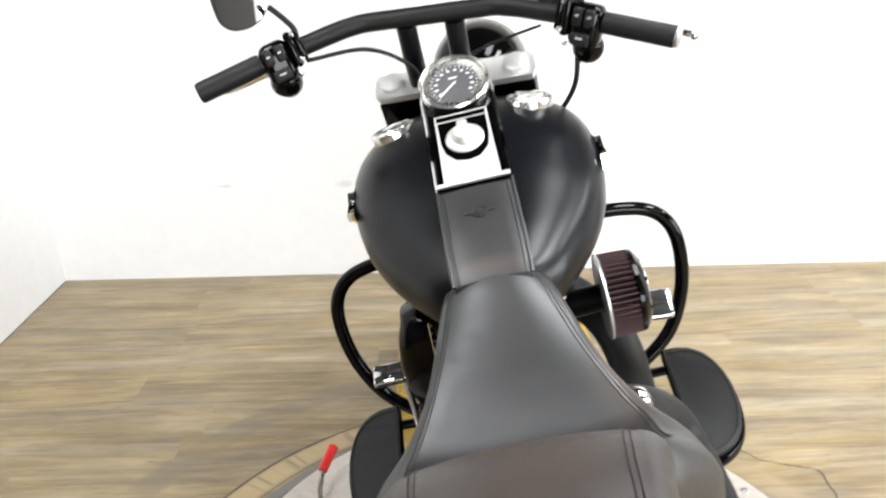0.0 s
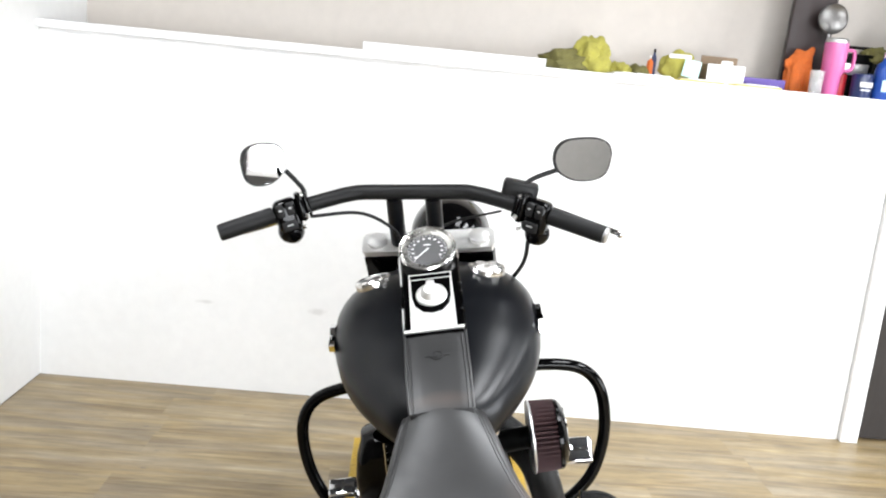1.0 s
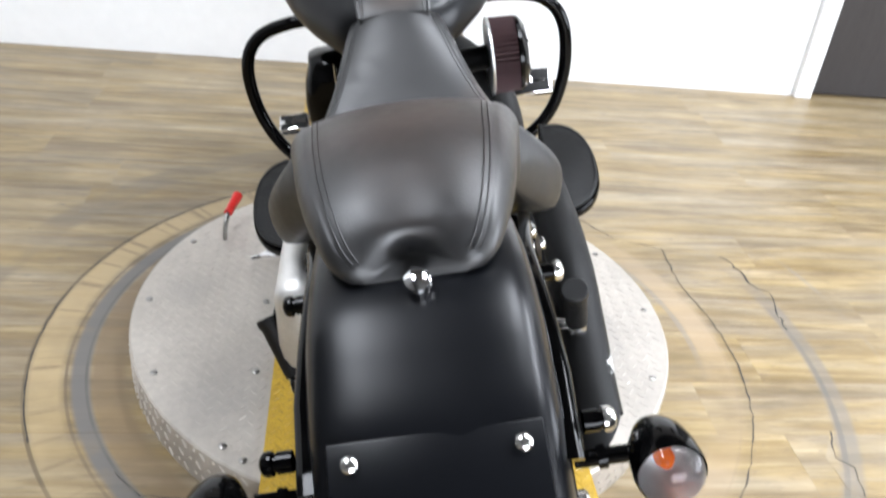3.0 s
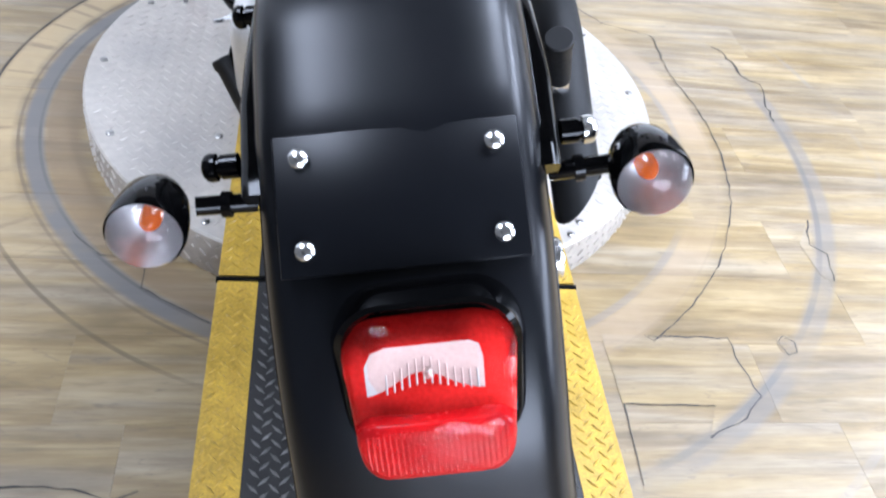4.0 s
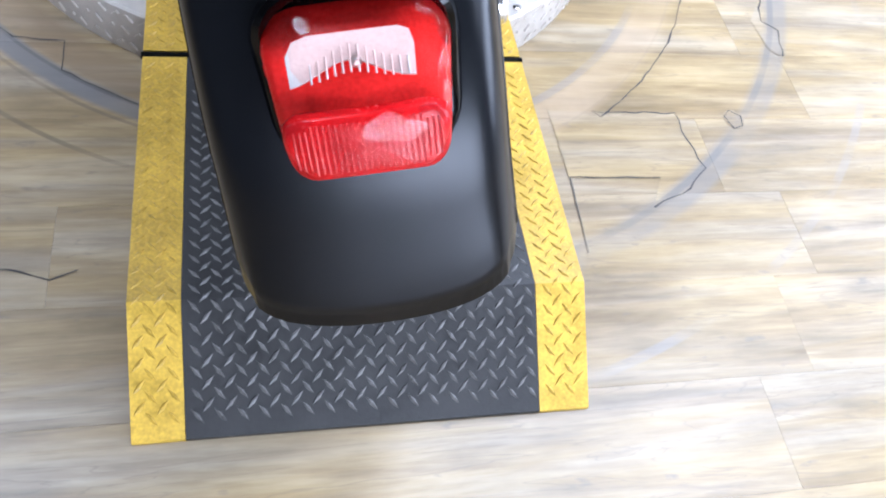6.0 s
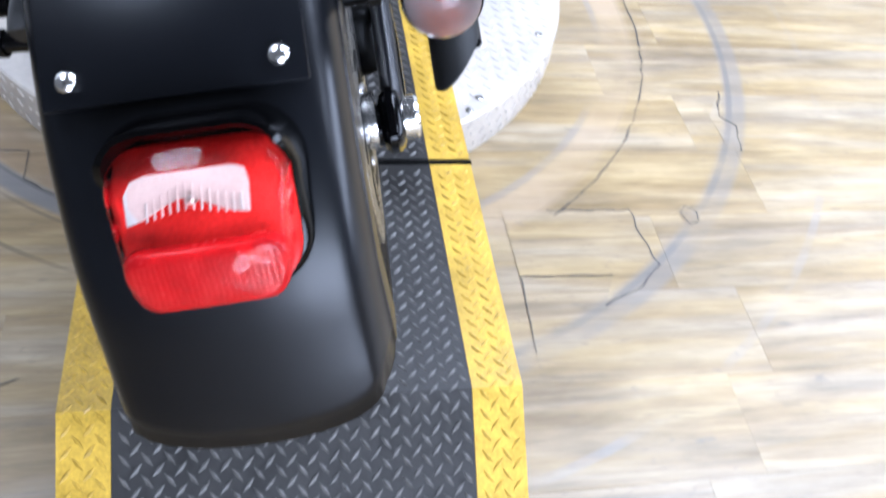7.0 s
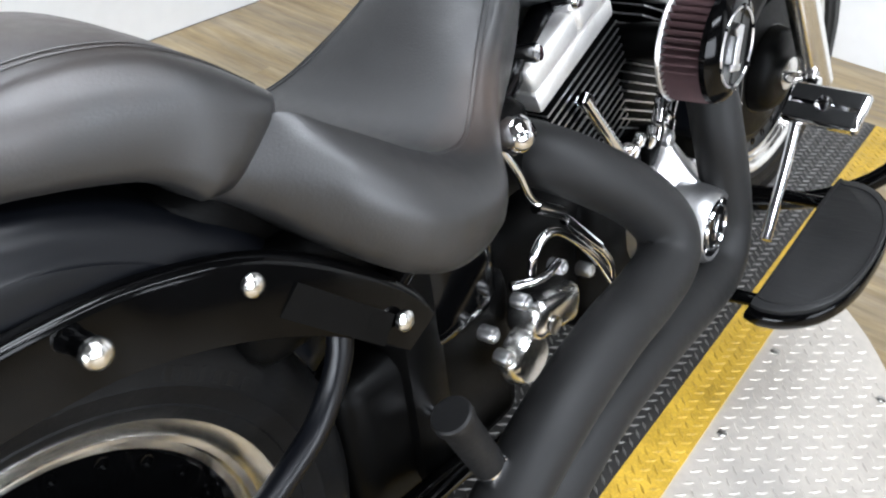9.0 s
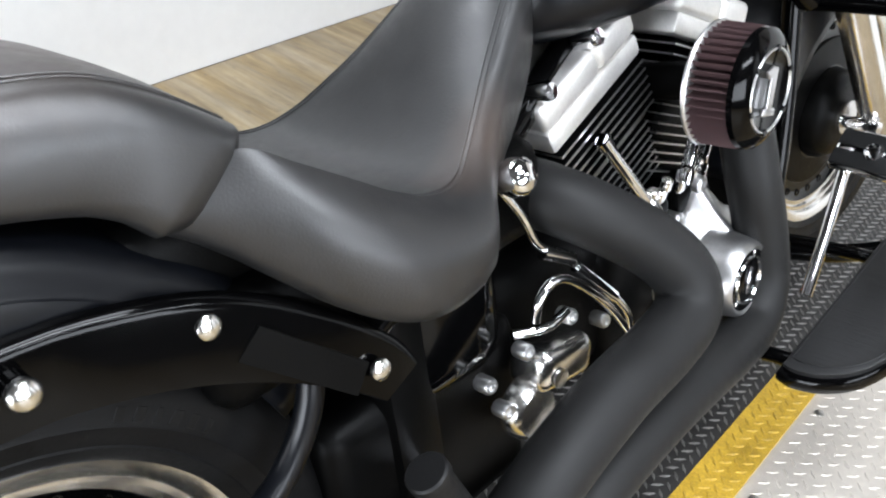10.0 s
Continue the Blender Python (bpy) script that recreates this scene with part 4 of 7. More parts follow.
strap()


# ---- front end ----
FORK = Vector((0, -math.sin(RAKE), math.cos(RAKE)))  # up along the fork
FTOP = Vector((-0.004, 1.21, 0.998))


def front_end():
    for s in (-1, 1):
        x = s * 0.122
        low, top = FA + Vector((x + s * 0.012, 0.025, 0.0)), FTOP + Vector((x, 0, 0))
        d = (top - low).normalized()
        bm = bmesh.new()
        tube(bm, [low - d * 0.02, low + d * 0.37], 0.030, 24, 0)
        leg = part("fork_leg", bm, POLISHED, BIKE, "polished alloy fork slider", turn=STEER)
        bm = bmesh.new()
        tube(bm, [low + d * 0.35, top - d * 0.01], 0.036, 24, 0)
        part("fork_cover", bm, GLOSS, leg, "gloss black fork cover", turn=STEER)
        bm = bmesh.new()
        lathe(bm, [(0, 0.024), (0.010, 0.024), (0.013, 0.017), (0.014, 0)], top + d * 0.012, d, 20)
        part("fork_cap", bm, CAST, leg, "bright alloy fork cap", turn=STEER)
        bm = bmesh.new()
        tube(bm, [FA + Vector((s * 0.085, -0.02, 0)), FA + Vector((s * 0.16, -0.02, 0))], 0.013, 16, 0)
        part("axle_end", bm, CHROME, leg, turn=STEER)
    # lower brake caliper
    bm = bmesh.new()
    block(bm, (0.05, 0.075, 0.12), Matrix.Translation(FA + Vector((-0.105, -0.12, 0.09))) @ Matrix.Rotation(radians(20), 4, "X"), 0.015)
    part("front_caliper", bm, GLOSS, BIKE, "black front brake caliper", turn=STEER)
    # top clamp and nacelle panels
    bm = bmesh.new()
    M = Matrix.Translation(FTOP) @ Matrix.Rotation(RAKE, 4, "X")
    pts = [(-0.158, -0.02), (-0.150, -0.034), (-0.09, -0.034), (0.09, -0.034), (0.150, -0.034), (0.158, -0.02), (0.158, 0.02), (0.150, 0.032), (-0.150, 0.032), (-0.158, 0.02)]
    outline(bm, pts, 0.014, M @ Matrix.Translation((0, 0, -0.002)))
    clamp = part("top_clamp", bm, CAST, BIKE, "polished alloy top fork clamp", turn=STEER)
    for s in (-1, 1):
        part("fork_shroud", box((0.075, 0.070, 0.16), M @ Matrix.Translation((s * 0.117, 0.0, -0.086)), 0.006), GLOSS, clamp, "gloss black fork shroud", turn=STEER)
    part("lower_clamp", box((0.31, 0.07, 0.03), M @ Matrix.Translation((0, 0, -0.20)), 0.008), GLOSS, clamp, turn=STEER)
    bm = bmesh.new()
    tube(bm, [FTOP + Vector((0, -0.045, 0)) - FORK * 0.02, FTOP + Vector((0, -0.045, 0)) - FORK * 0.22], 0.032, 20, 0)
    part("steering_head", bm, SATIN, BIKE, "black steering head")
    # headlight shell
    bm = bmesh.new()
    c = Vector((0.036, 1.35, 0.985))
    lathe(bm, [(-0.11, 0.0), (-0.105, 0.03), (-0.085, 0.062), (-0.05, 0.086), (0.0, 0.099), (0.05, 0.102), (0.06, 0.104), (0.068, 0.100)], c, (0, 1, -0.08), 40)
    hl = part("headlight", bm, GLOSS, BIKE, "gloss black headlight shell", 50, STEER)
    bm = bmesh.new()
    lathe(bm, [(0.066, 0.098), (0.080, 0.07), (0.085, 0.0)], c, (0, 1, -0.08), 40)
    part("headlight_glass", bm, GLASS, hl, turn=STEER)
    # risers and handlebar
    bm = bmesh.new()
    for s in (-1, 1):
        tube(bm, [(s * 0.045, 1.205, 0.99), (s * 0.045, 1.16, 1.06), (s * 0.045, 1.135, 1.12)], 0.019, 18, 4)
    part("riser", bm, SATIN, BIKE, "black handlebar risers", turn=BAR)
    bm = bmesh.new()
    pts = [(-0.31, 1.071, 1.089), (-0.24, 1.094, 1.109), (-0.17, 1.1155, 1.1265), (-0.145, 1.123, 1.131), (-0.125, 1.128, 1.1335), (-0.10, 1.13, 1.134), (0, 1.13, 1.134), (0.10, 1.13, 1.134), (0.125, 1.128, 1.1333), (0.145, 1.123, 1.130), (0.17, 1.1155, 1.1255), (0.24, 1.094, 1.107), (0.31, 1.071, 1.085)]
    tube(bm, pts, 0.0175, 20, 6)
    bar = part("handlebar", bm, WRINKLE, BIKE, "fat black handlebar", 50, BAR)
    for s in (-1, 1):
        up = 0.016 if s < 0 else 0.012
        a, b = Vector((s * 0.3095, 1.069, 1.0757 + up)), Vector((s * 0.427, 1.026, 1.041 + up))
        d = (b - a).normalized()
        bm = bmesh.new()
        lathe(bm, [(0, 0.0), (0, 0.0185), (0.008, 0.0195), (0.118, 0.0195), (0.123, 0.019), (0.1255, 0.016), (0.1255, 0.0)], a, d, 24)
        grip = part("grip", bm, RUBBER, bar, "black rubber grip", 40, BAR)
        if s > 0:
            bm = bmesh.new()
            lathe(bm, [(0.1235, 0.0180), (0.129, 0.0178), (0.1305, 0.016), (0.1308, 0.0)], a, d, 24)
            part("grip_end", bm, BRUSHED, grip, "chrome grip end cap", 40, BAR)
        # switch housing with buttons
        m = Matrix.Translation((s * 0.280, 1.079, 1.074 + up)) @ Vector((1, 0, 0)).rotation_difference(d * s).to_matrix().to_4x4()
        bm = bmesh.new()
        block(bm, (0.056, 0.052, 0.076), m, 0.016, 4)
        block(bm, (0.016, 0.056, 0.066), m @ Matrix.Translation((-s * 0.034, 0, 0.010)), 0.007, 3)
        block(bm, (0.012, 0.048, 0.056), m @ Matrix.Translation((-s * 0.048, 0, 0.012)), 0.005, 3)
        sw = part("switch_housing", bm, GLOSS, bar, "black switch housing with buttons", 40, BAR)
        # two upright rockers above a wide lower key
        for bx, bz, w, h in ((-0.013, 0.015, 0.017, 0.030), (0.009, 0.015, 0.017, 0.030), (-0.002, -0.022, 0.034, 0.022)):
            key = part("button", box((w, 0.012, h), m @ Matrix.Translation((bx, -0.025, bz)) @ Matrix.Rotation(radians(8), 4, "X"), 0.004, 3), RUBBER, sw, "", 40, BAR)
            part("button_mark", box((w * 0.4, 0.0008, 0.0025), m @ Matrix.Translation((bx, -0.0316, bz + 0.002)) @ Matrix.Rotation(radians(8), 4, "X")), WHITEINK, key, turn=BAR)
        for at, way in (((-s * 0.041, -0.022, 0.034), (0, -0.6, 1)), ((-s * 0.041, -0.026, -0.012), (0, -1, 0.2)), ((-s * 0.028, -0.022, -0.034), (0, -1, 0))):
            bm = bmesh.new()
            bolt(bm, m @ Vector(at), way, 0.0055, 0.005)
            part("housing_bolt", bm, STEEL, sw, turn=BAR)
        # small signal below the housing
        bm = bmesh.new()
        lathe(bm, [(-0.035, 0.0), (-0.03, 0.016), (-0.012, 0.027), (0.012, 0.029), (0.02, 0.027)], m @ Vector((s * 0.004, 0.022, -0.040)), (0, 0.9, -0.2), 24)
        part("front_signal", bm, GLOSS, sw, "black bullet front turn signal", 50, BAR)
        # lever
        bm = bmesh.new()
        tube(bm, [(s * 0.25, 1.125, 1.094 + 0.012 * s), (s * 0.31, 1.125, 1.082 + 0.012 * s), (s * 0.39, 1.108, 1.058 + 0.010 * s), (s * (0.44 + 0.015 * s), 1.085 + 0.012 * (1 - s), 1.0475 + 0.0005 * s)], (0.009, 0.006), 12, 6)
        bmesh.ops.create_uvsphere(bm, u_segments=10, v_segments=8, radius=0.009, matrix=Matrix.Translation((s * (0.445 + 0.015 * s), 1.083 + 0.012 * (1 - s), 1.0460)))
        part("lever", bm, CHROME, bar, "chrome hand lever", 50, BAR)
    part("master_cylinder", box((0.080, 0.055, 0.040), Matrix.Translation((0.242, 1.125, 1.139)) @ Matrix.Rotation(0.22, 4, "Y"), 0.009, 3), WRINKLE, bar, "black brake fluid reservoir", 40, BAR)
    # mirrors
    for s, w in ((-1, 0.106), (1, 0.137)):
        cx, cy, cz = s * 0.358 + 0.022, 1.105, 1.199 + (0.006 if s > 0 else 0.0)
        yaw = 20 if s > 0 else 42
        m = Matrix.Translation((cx, cy, cz)) @ Matrix.Rotation(radians(yaw), 4, "Z") @ Matrix.Rotation(radians(92), 4, "X")
        shape = [(0.068, 0.012), (0.060, 0.034), (0.035, 0.047), (0.0, 0.050), (-0.04, 0.046), (-0.062, 0.030), (-0.068, 0.004), (-0.058, -0.022), (-0.03, -0.040), (0.0, -0.046), (0.035, -0.043), (0.058, -0.026)]
        shape = [(x * w / 0.137 * s, y) for x, y in shape]
        fine = [(p.x, p.y) for p in spline([(x, y, 0) for x, y in shape + shape[:1]], 4)][:-1]
        bm = bmesh.new()
        bridge(bm, [[m @ Vector((x * k, y * k, z)) for x, y in fine] for z, k in ((0.0, 1.0), (-0.004, 1.02), (-0.012, 1.0), (-0.024, 0.85), (-0.030, 0.5))])
        mir = part("mirror", bm, WRINKLE, bar, "black rear-view mirror", 40, BAR)
        bm = bmesh.new()
        f = [bm.verts.new(m @ Vector((x * 0.955, y * 0.94, 0.0006))) for x, y in fine]
        bm.faces.new(f)
        part("mirror_glass", bm, MIRROR, mir, "silvered mirror glass", 0, BAR)
        bm = bmesh.new()
        tube(bm, [(s * 0.246, 1.10, 1.10), (s * 0.248, 1.112, 1.138), (s * 0.266, 1.116, 1.162), (s * 0.31 + 0.02, 1.118, 1.186)], 0.0055, 10, 6)
        part("mirror_stem", bm, WRINKLE, mir, turn=BAR)
    # cables
    for pts, r in (([(0.262, 1.10, 1.05), (0.25, 1.14, 0.97), (0.20, 1.18, 0.90), (0.13, 1.22, 0.86)], 0.005), ([(-0.23, 1.09, 1.085), (-0.12, 1.105, 1.09), (-0.05, 1.13, 1.05), (-0.03, 1.16, 1.0)], 0.004),
                   ([(0.20, 1.13, 1.09), (0.10, 1.18, 1.06), (0.03, 1.2, 1.03)], 0.003)):
        bm = bmesh.new()
        tube(bm, pts, r, 8, 8)
        part("cable", bm, RUBBER, bar, "black control cable", 50, BAR)


front_end()


# ---- engine ----
CRANK = Vector((0, 0.93, 0.30))


def engine():
    bm = bmesh.new()
    block(bm, (0.20, 0.30, 0.26), Matrix.Translation((0.02, 0.93, 0.30)), 0.05, 3)
    block(bm, (0.18, 0.34, 0.24), Matrix.Translation((0.0, 0.66, 0.34)), 0.04, 3)
    root = part("crankcase", bm, DARKCAV, BIKE, "black engine and gearbox cases", 40)
    for lean, cap in ((-22.5, "rear"), (22.5, "front")):
        M = Matrix.Translation(CRANK) @ Matrix.Rotation(radians(-lean), 4, "X")
        bm = bmesh.new()
        lathe(bm, [(0.13, 0.056), (0.345, 0.058)], CRANK + Vector((0.01, 0, 0)), M.to_3x3() @ Vector((0, 0, 1)), 32, caps=True)
        block(bm, (0.13, 0.125, 0.19), M @ Matrix.Translation((0.008, 0, 0.245)), 0.01)
        cyl = part("cylinder", bm, DARKCAV, root, "black cylinder with bright machined fin edges", 30)
        for k in range(14):
            z = 0.155 + k * 0.0132
            w, l = (0.166, 0.158) if k < 8 else (0.182, 0.186)
            fin = part("fin", box((w, l, 0.0040), M @ Matrix.Translation((0.006, 0, z)), 0.0), DARKCAV, cyl)
            part("fin_edge", box((w + 0.0022, l + 0.0022, 0.0022), M @ Matrix.Translation((0.006, 0, z)), 0.0), BRUSHED, fin, "bright machined fin edge")
        bm = bmesh.new()
        part("rocker_base", box((0.190, 0.196, 0.030), M @ Matrix.Translation((0.003, -0.004, 0.353)), 0.006), CAST, root, "silver rocker box base", 40)
        part("rocker_cover_step", box((0.190, 0.118, 0.036), M @ Matrix.Translation((0.003, -0.043, 0.386)), 0.010, 3), CAST, root, "silver rocker cover step", 40)
        block(bm, (0.192, 0.082, 0.042), M @ Matrix.Translation((0.003, 0.055, 0.390)), 0.010, 3)
        rocker = part("rocker_box", bm, CAST, root, "silver rocker box cover", 40)
        for y in (-0.055, 0.045):
            bm = bmesh.new()
            o = M @ Vector((0.088, y - 0.022, 0.412))
            lathe(bm, [(-0.02, 0.013), (0.008, 0.013), (0.014, 0.010), (0.015, 0.0)], o, (1, 0, 0.25), 18)
            part("rocker_bolt", bm, CHROME, rocker, "chrome bolt cap")
        for y in ((-0.03,) if lean < 0 else (0.03, -0.02)):
            bm = bmesh.new()
            a = Vector((0.112, 0.778, 0.572)) if lean < 0 else M @ Vector((0.112, y + 0.01, 0.290))
            b = Vector((0.135, 0.858, 0.447)) if lean < 0 else CRANK + Vector((0.135, 0.015 + y * 0.7, 0.155))
            tube(bm, [a, b], 0.009, 14, 0)
            d = (b - a).normalized()
            lathe(bm, [(0, 0.012), (0.012, 0.012), (0.014, 0.009)], a, d, 14)
            lathe(bm, [(-0.02, 0.0125), (0, 0.0125)], b, d, 14, True)
            part("pushrod_tube", bm, CHROME, root, "chrome pushrod tube", 40)
    # starter, oil lines and small fittings on the right of the gearbox
    bm = bmesh.new()
    block(bm, (0.06, 0.098, 0.056), Matrix.Translation((0.142, 0.622, 0.354)) @ Matrix.Rotation(radians(-12), 4, "X"), 0.016, 3)
    st = part("starter_motor", bm, POLISHED, root, "chrome starter housing", 40)
    bm = bmesh.new()
    lathe(bm, [(0, 0.040), (0.02, 0.038), (0.028, 0.031), (0.030, 0.0)], (0.130, 0.574, 0.308), (1, 0, 0), 36)
    part("end_cover", bm, POLISHED, st, "chrome round end cover", 40)
    bm = bmesh.new()
    lathe(bm, [(0, 0.012), (0.004, 0.012), (0.002, 0.008), (0.002, 0)], (0.173, 0.598, 0.352), (1, 0, 0), 16)
    part("cover_bolt", bm, STEEL, st)
    for pts, r in (([(0.132, 0.560, 0.605), (0.138, 0.592, 0.556), (0.141, 0.612, 0.512), (0.147, 0.645, 0.484), (0.160, 0.700, 0.424), (0.168, 0.742, 0.366), (0.164, 0.757, 0.325)], 0.0052),
                   ([(0.150, 0.590, 0.425), (0.152, 0.596, 0.450), (0.154, 0.622, 0.464), (0.156, 0.656, 0.447), (0.162, 0.712, 0.388), (0.162, 0.757, 0.322)], 0.0060),
                   ([(0.143, 0.617, 0.500), (0.149, 0.662, 0.472)], 0.0085), ([(0.152, 0.665, 0.462), (0.164, 0.722, 0.396)], 0.0078), ([(0.14, 0.560, 0.420), (0.158, 0.600, 0.415), (0.155, 0.64, 0.415)], 0.006)):
        bm = bmesh.new()
        tube(bm, pts, r, 10, 6)
        part("oil_line", bm, CHROME, root, "chrome oil line", 50)
    for at in ((0.155, 0.646, 0.404), (0.155, 0.565, 0.400), (0.150, 0.505, 0.388), (0.152, 0.715, 0.360), (0.150, 0.529, 0.337)):
        bm = bmesh.new()
        lathe(bm, [(-0.015, 0.010), (0.003, 0.010), (0.006, 0.008), (0.006, 0.0055), (0.002, 0.005), (0.002, 0.0)], at, (1, -0.1, 0.15), 14)
        part("bolt_head", bm, BRUSHED, root, "", 40)
    bm = bmesh.new()
    lathe(bm, [(-0.02, 0.012), (0, 0.016), (0.012, 0.021), (0.026, 0.020), (0.034, 0.013), (0.036, 0.0)], (0.142, 0.568, 0.608), (1, 0, 0.35), 20)
    part("chrome_cap", bm, CHROME, root, "chrome dome cap", 50)
    # lifter blocks
    for y in (0.862, 0.950):
        bm = bmesh.new()
        block(bm, (0.05, 0.065, 0.040), Matrix.Translation((0.112, y, 0.432)), 0.006)
        lifter = part("lifter_block", bm, DARKCAV, root, "black lifter block with chrome bolts", 40)
        for k, h in ((-0.026, 0.0), (-0.008, 0.012), (0.010, 0.004), (0.027, 0.014)):
            bm = bmesh.new()
            lathe(bm, [(-0.012, 0.0055), (0.016, 0.0055), (0.016, 0.0082), (0.030, 0.0082), (0.032, 0.006), (0.032, 0.0)], (0.128, y + k, 0.438 + h), (0.3, 0, 1), 12)
            part("lifter_bolt", bm, POLISHED, lifter, "chrome bolt", 40)
    # cam cover with its nose
    bm = bmesh.new()
    pts = [(-0.085, 0.0), (-0.07, 0.06), (-0.03, 0.085), (0.0, 0.12), (0.03, 0.10), (0.06, 0.07), (0.10, 0.03), (0.095, -0.04), (0.05, -0.085), (-0.03, -0.09), (-0.075, -0.05)]
    fine = [(p.x, p.y) for p in spline([(x, y, 0) for x, y in pts + pts[:1]], 4)][:-1]
    m = Matrix.Translation((0.09, 0.962, 0.330)) @ Matrix.Rotation(radians(90), 4, "Z") @ Matrix.Rotation(radians(90), 4, "X")
    bridge(bm, [[m @ Vector((x * k, y * k, z)) for x, y in fine] for z, k in ((0, 1.0), (0.045, 1.0), (0.055, 0.95), (0.085, 0.62), (0.10, 0.5))])
    cover = part("cam_cover", bm, BRUSHED, root, "silver cam cover with three bosses", 50)
    bm = bmesh.new()
    c = Vector((0.170, 0.946, 0.329))
    lathe(bm, [(0, 0.062), (0.04, 0.058), (0.056, 0.055), (0.062, 0.050), (0.060, 0.045)], c, (1, 0, 0), 40)
    part("cover_nose", bm, BRUSHED, cover, "round silver nose", 50)
    bm = bmesh.new()
    lathe(bm, [(0.058, 0.046), (0.060, 0.044), (0.060, 0.0)], c, (1, 0, 0), 40)
    part("timer_cover", bm, GLOSS, cover, "black round badge with a chrome ring", 40)
    bm = bmesh.new()
    lathe(bm, [(0.060, 0.036), (0.0625, 0.035), (0.0625, 0.032), (0.060, 0.031)], c, (1, 0, 0), 40)
    block(bm, (0.003, 0.010, 0.040), Matrix.Translation(c + Vector((0.0615, 0, 0))) @ Matrix.Rotation(-0.25, 4, "X"), 0.001)
    block(bm, (0.003, 0.024, 0.008), Matrix.Translation(c + Vector((0.0615, 0.003, -0.017))) @ Matrix.Rotation(-0.25, 4, "X"), 0.001)
    for k in range(5):
        a = 2 * math.pi * k / 5
        bolt(bm, c + Vector((0.059, 0.040 * math.cos(a), 0.040 * math.sin(a))), (1, 0, 0), 0.004, 0.003)
    part("badge_ring", bm, CHROME, cover, turn=None)
    for y, z in ((0.902, 0.415), (0.962, 0.447), (0.892, 0.285), (1.047, 0.365)):
        bm = bmesh.new()
        lathe(bm, [(-0.02, 0.013), (0.0, 0.013), (0.003, 0.009), (0.003, 0.006), (-0.002, 0.006), (-0.002, 0.0)], (0.147, y, z), (1, 0, 0), 16)
        part("cover_bolt", bm, BRUSHED, cover)
    return root


engine()


def air_cleaner():
    c = Vector((0.170, 0.930, 0.606))
    ax = Vector((1, 0.0, 0.0))
    bm = bmesh.new()
    lathe(bm, [(0.002, 0.0), (0.002, 0.076), (0.004, 0.0785), (0.0065, 0.078), (0.009, 0.075), (0.009, 0.0)], c, ax, 48)
    root = part("air_cleaner", bm, BRUSHED, BIKE, "round open air cleaner", 40)
    bm = bmesh.new()
    rings = []
    n = 88
    for along, r in ((0.008, 0.0745), (0.02, 0.074), (0.040, 0.0735), (0.063, 0.072)):
        ring = []
        for k in range(n):
            a = 2 * math.pi * k / n
            rr = r + (0.0022 if k % 2 else -0.0160)
            ring.append(c + Vector((along, rr * math.cos(a), rr * math.sin(a))))
        rings.append(ring)
    bridge(bm, rings)
    part("filter", bm, FILTER, root, "dark red pleated filter element", 0)
    bm = bmesh.new()
    lathe(bm, [(0.058, 0.071), (0.060, 0.0745), (0.067, 0.0735), (0.075, 0.064), (0.079, 0.0535), (0.0775, 0.051), (0.0775, 0.0)], c, ax, 48)
    cap = part("cover", bm, GLOSS, root, "gloss black domed cover", 40)
    bm = bmesh.new()
    lathe(bm, [(0.0775, 0.0522), (0.0800, 0.0512), (0.0800, 0.0492), (0.078, 0.0485)], c, ax, 48)
    part("ring", bm, BRUSHED, cap)
    bm = bmesh.new()
    lean = Matrix.Translation(c + Vector((0.079, 0, 0))) @ Matrix.Rotation(radians(-14), 4, "X")
    block(bm, (0.004, 0.014, 0.056), lean, 0.001)
    block(bm, (0.004, 0.031, 0.009), lean @ Matrix.Translation((0, 0, -0.0255)), 0.001)
    block(bm, (0.004, 0.016, 0.010), lean @ Matrix.Translation((0, -0.009, 0.022)) @ Matrix.Rotation(0.5, 4, "X"), 0.001)
    part("emblem_bar", bm, BRUSHED, cap, "silver upright emblem")
    for k in range(6):
        a = 2 * math.pi * k / 6 + 0.3
        bm = bmesh.new()
        lathe(bm, [(0.078, 0.0042), (0.081, 0.0042), (0.081, 0.0)], c + Vector((0, 0.0505 * math.cos(a), 0.0505 * math.sin(a))), ax, 10)
        part("cover_screw", bm, GLOSS, cap)
    bm = bmesh.new()
    tube(bm, [c + Vector((0.005, 0.0, 0)), c + Vector((-0.07, 0.01, -0.01)), c + Vector((-0.16, 0.01, -0.03))], 0.025, 20, 4)
    part("intake", bm, DARKCAV, root)


air_cleaner()


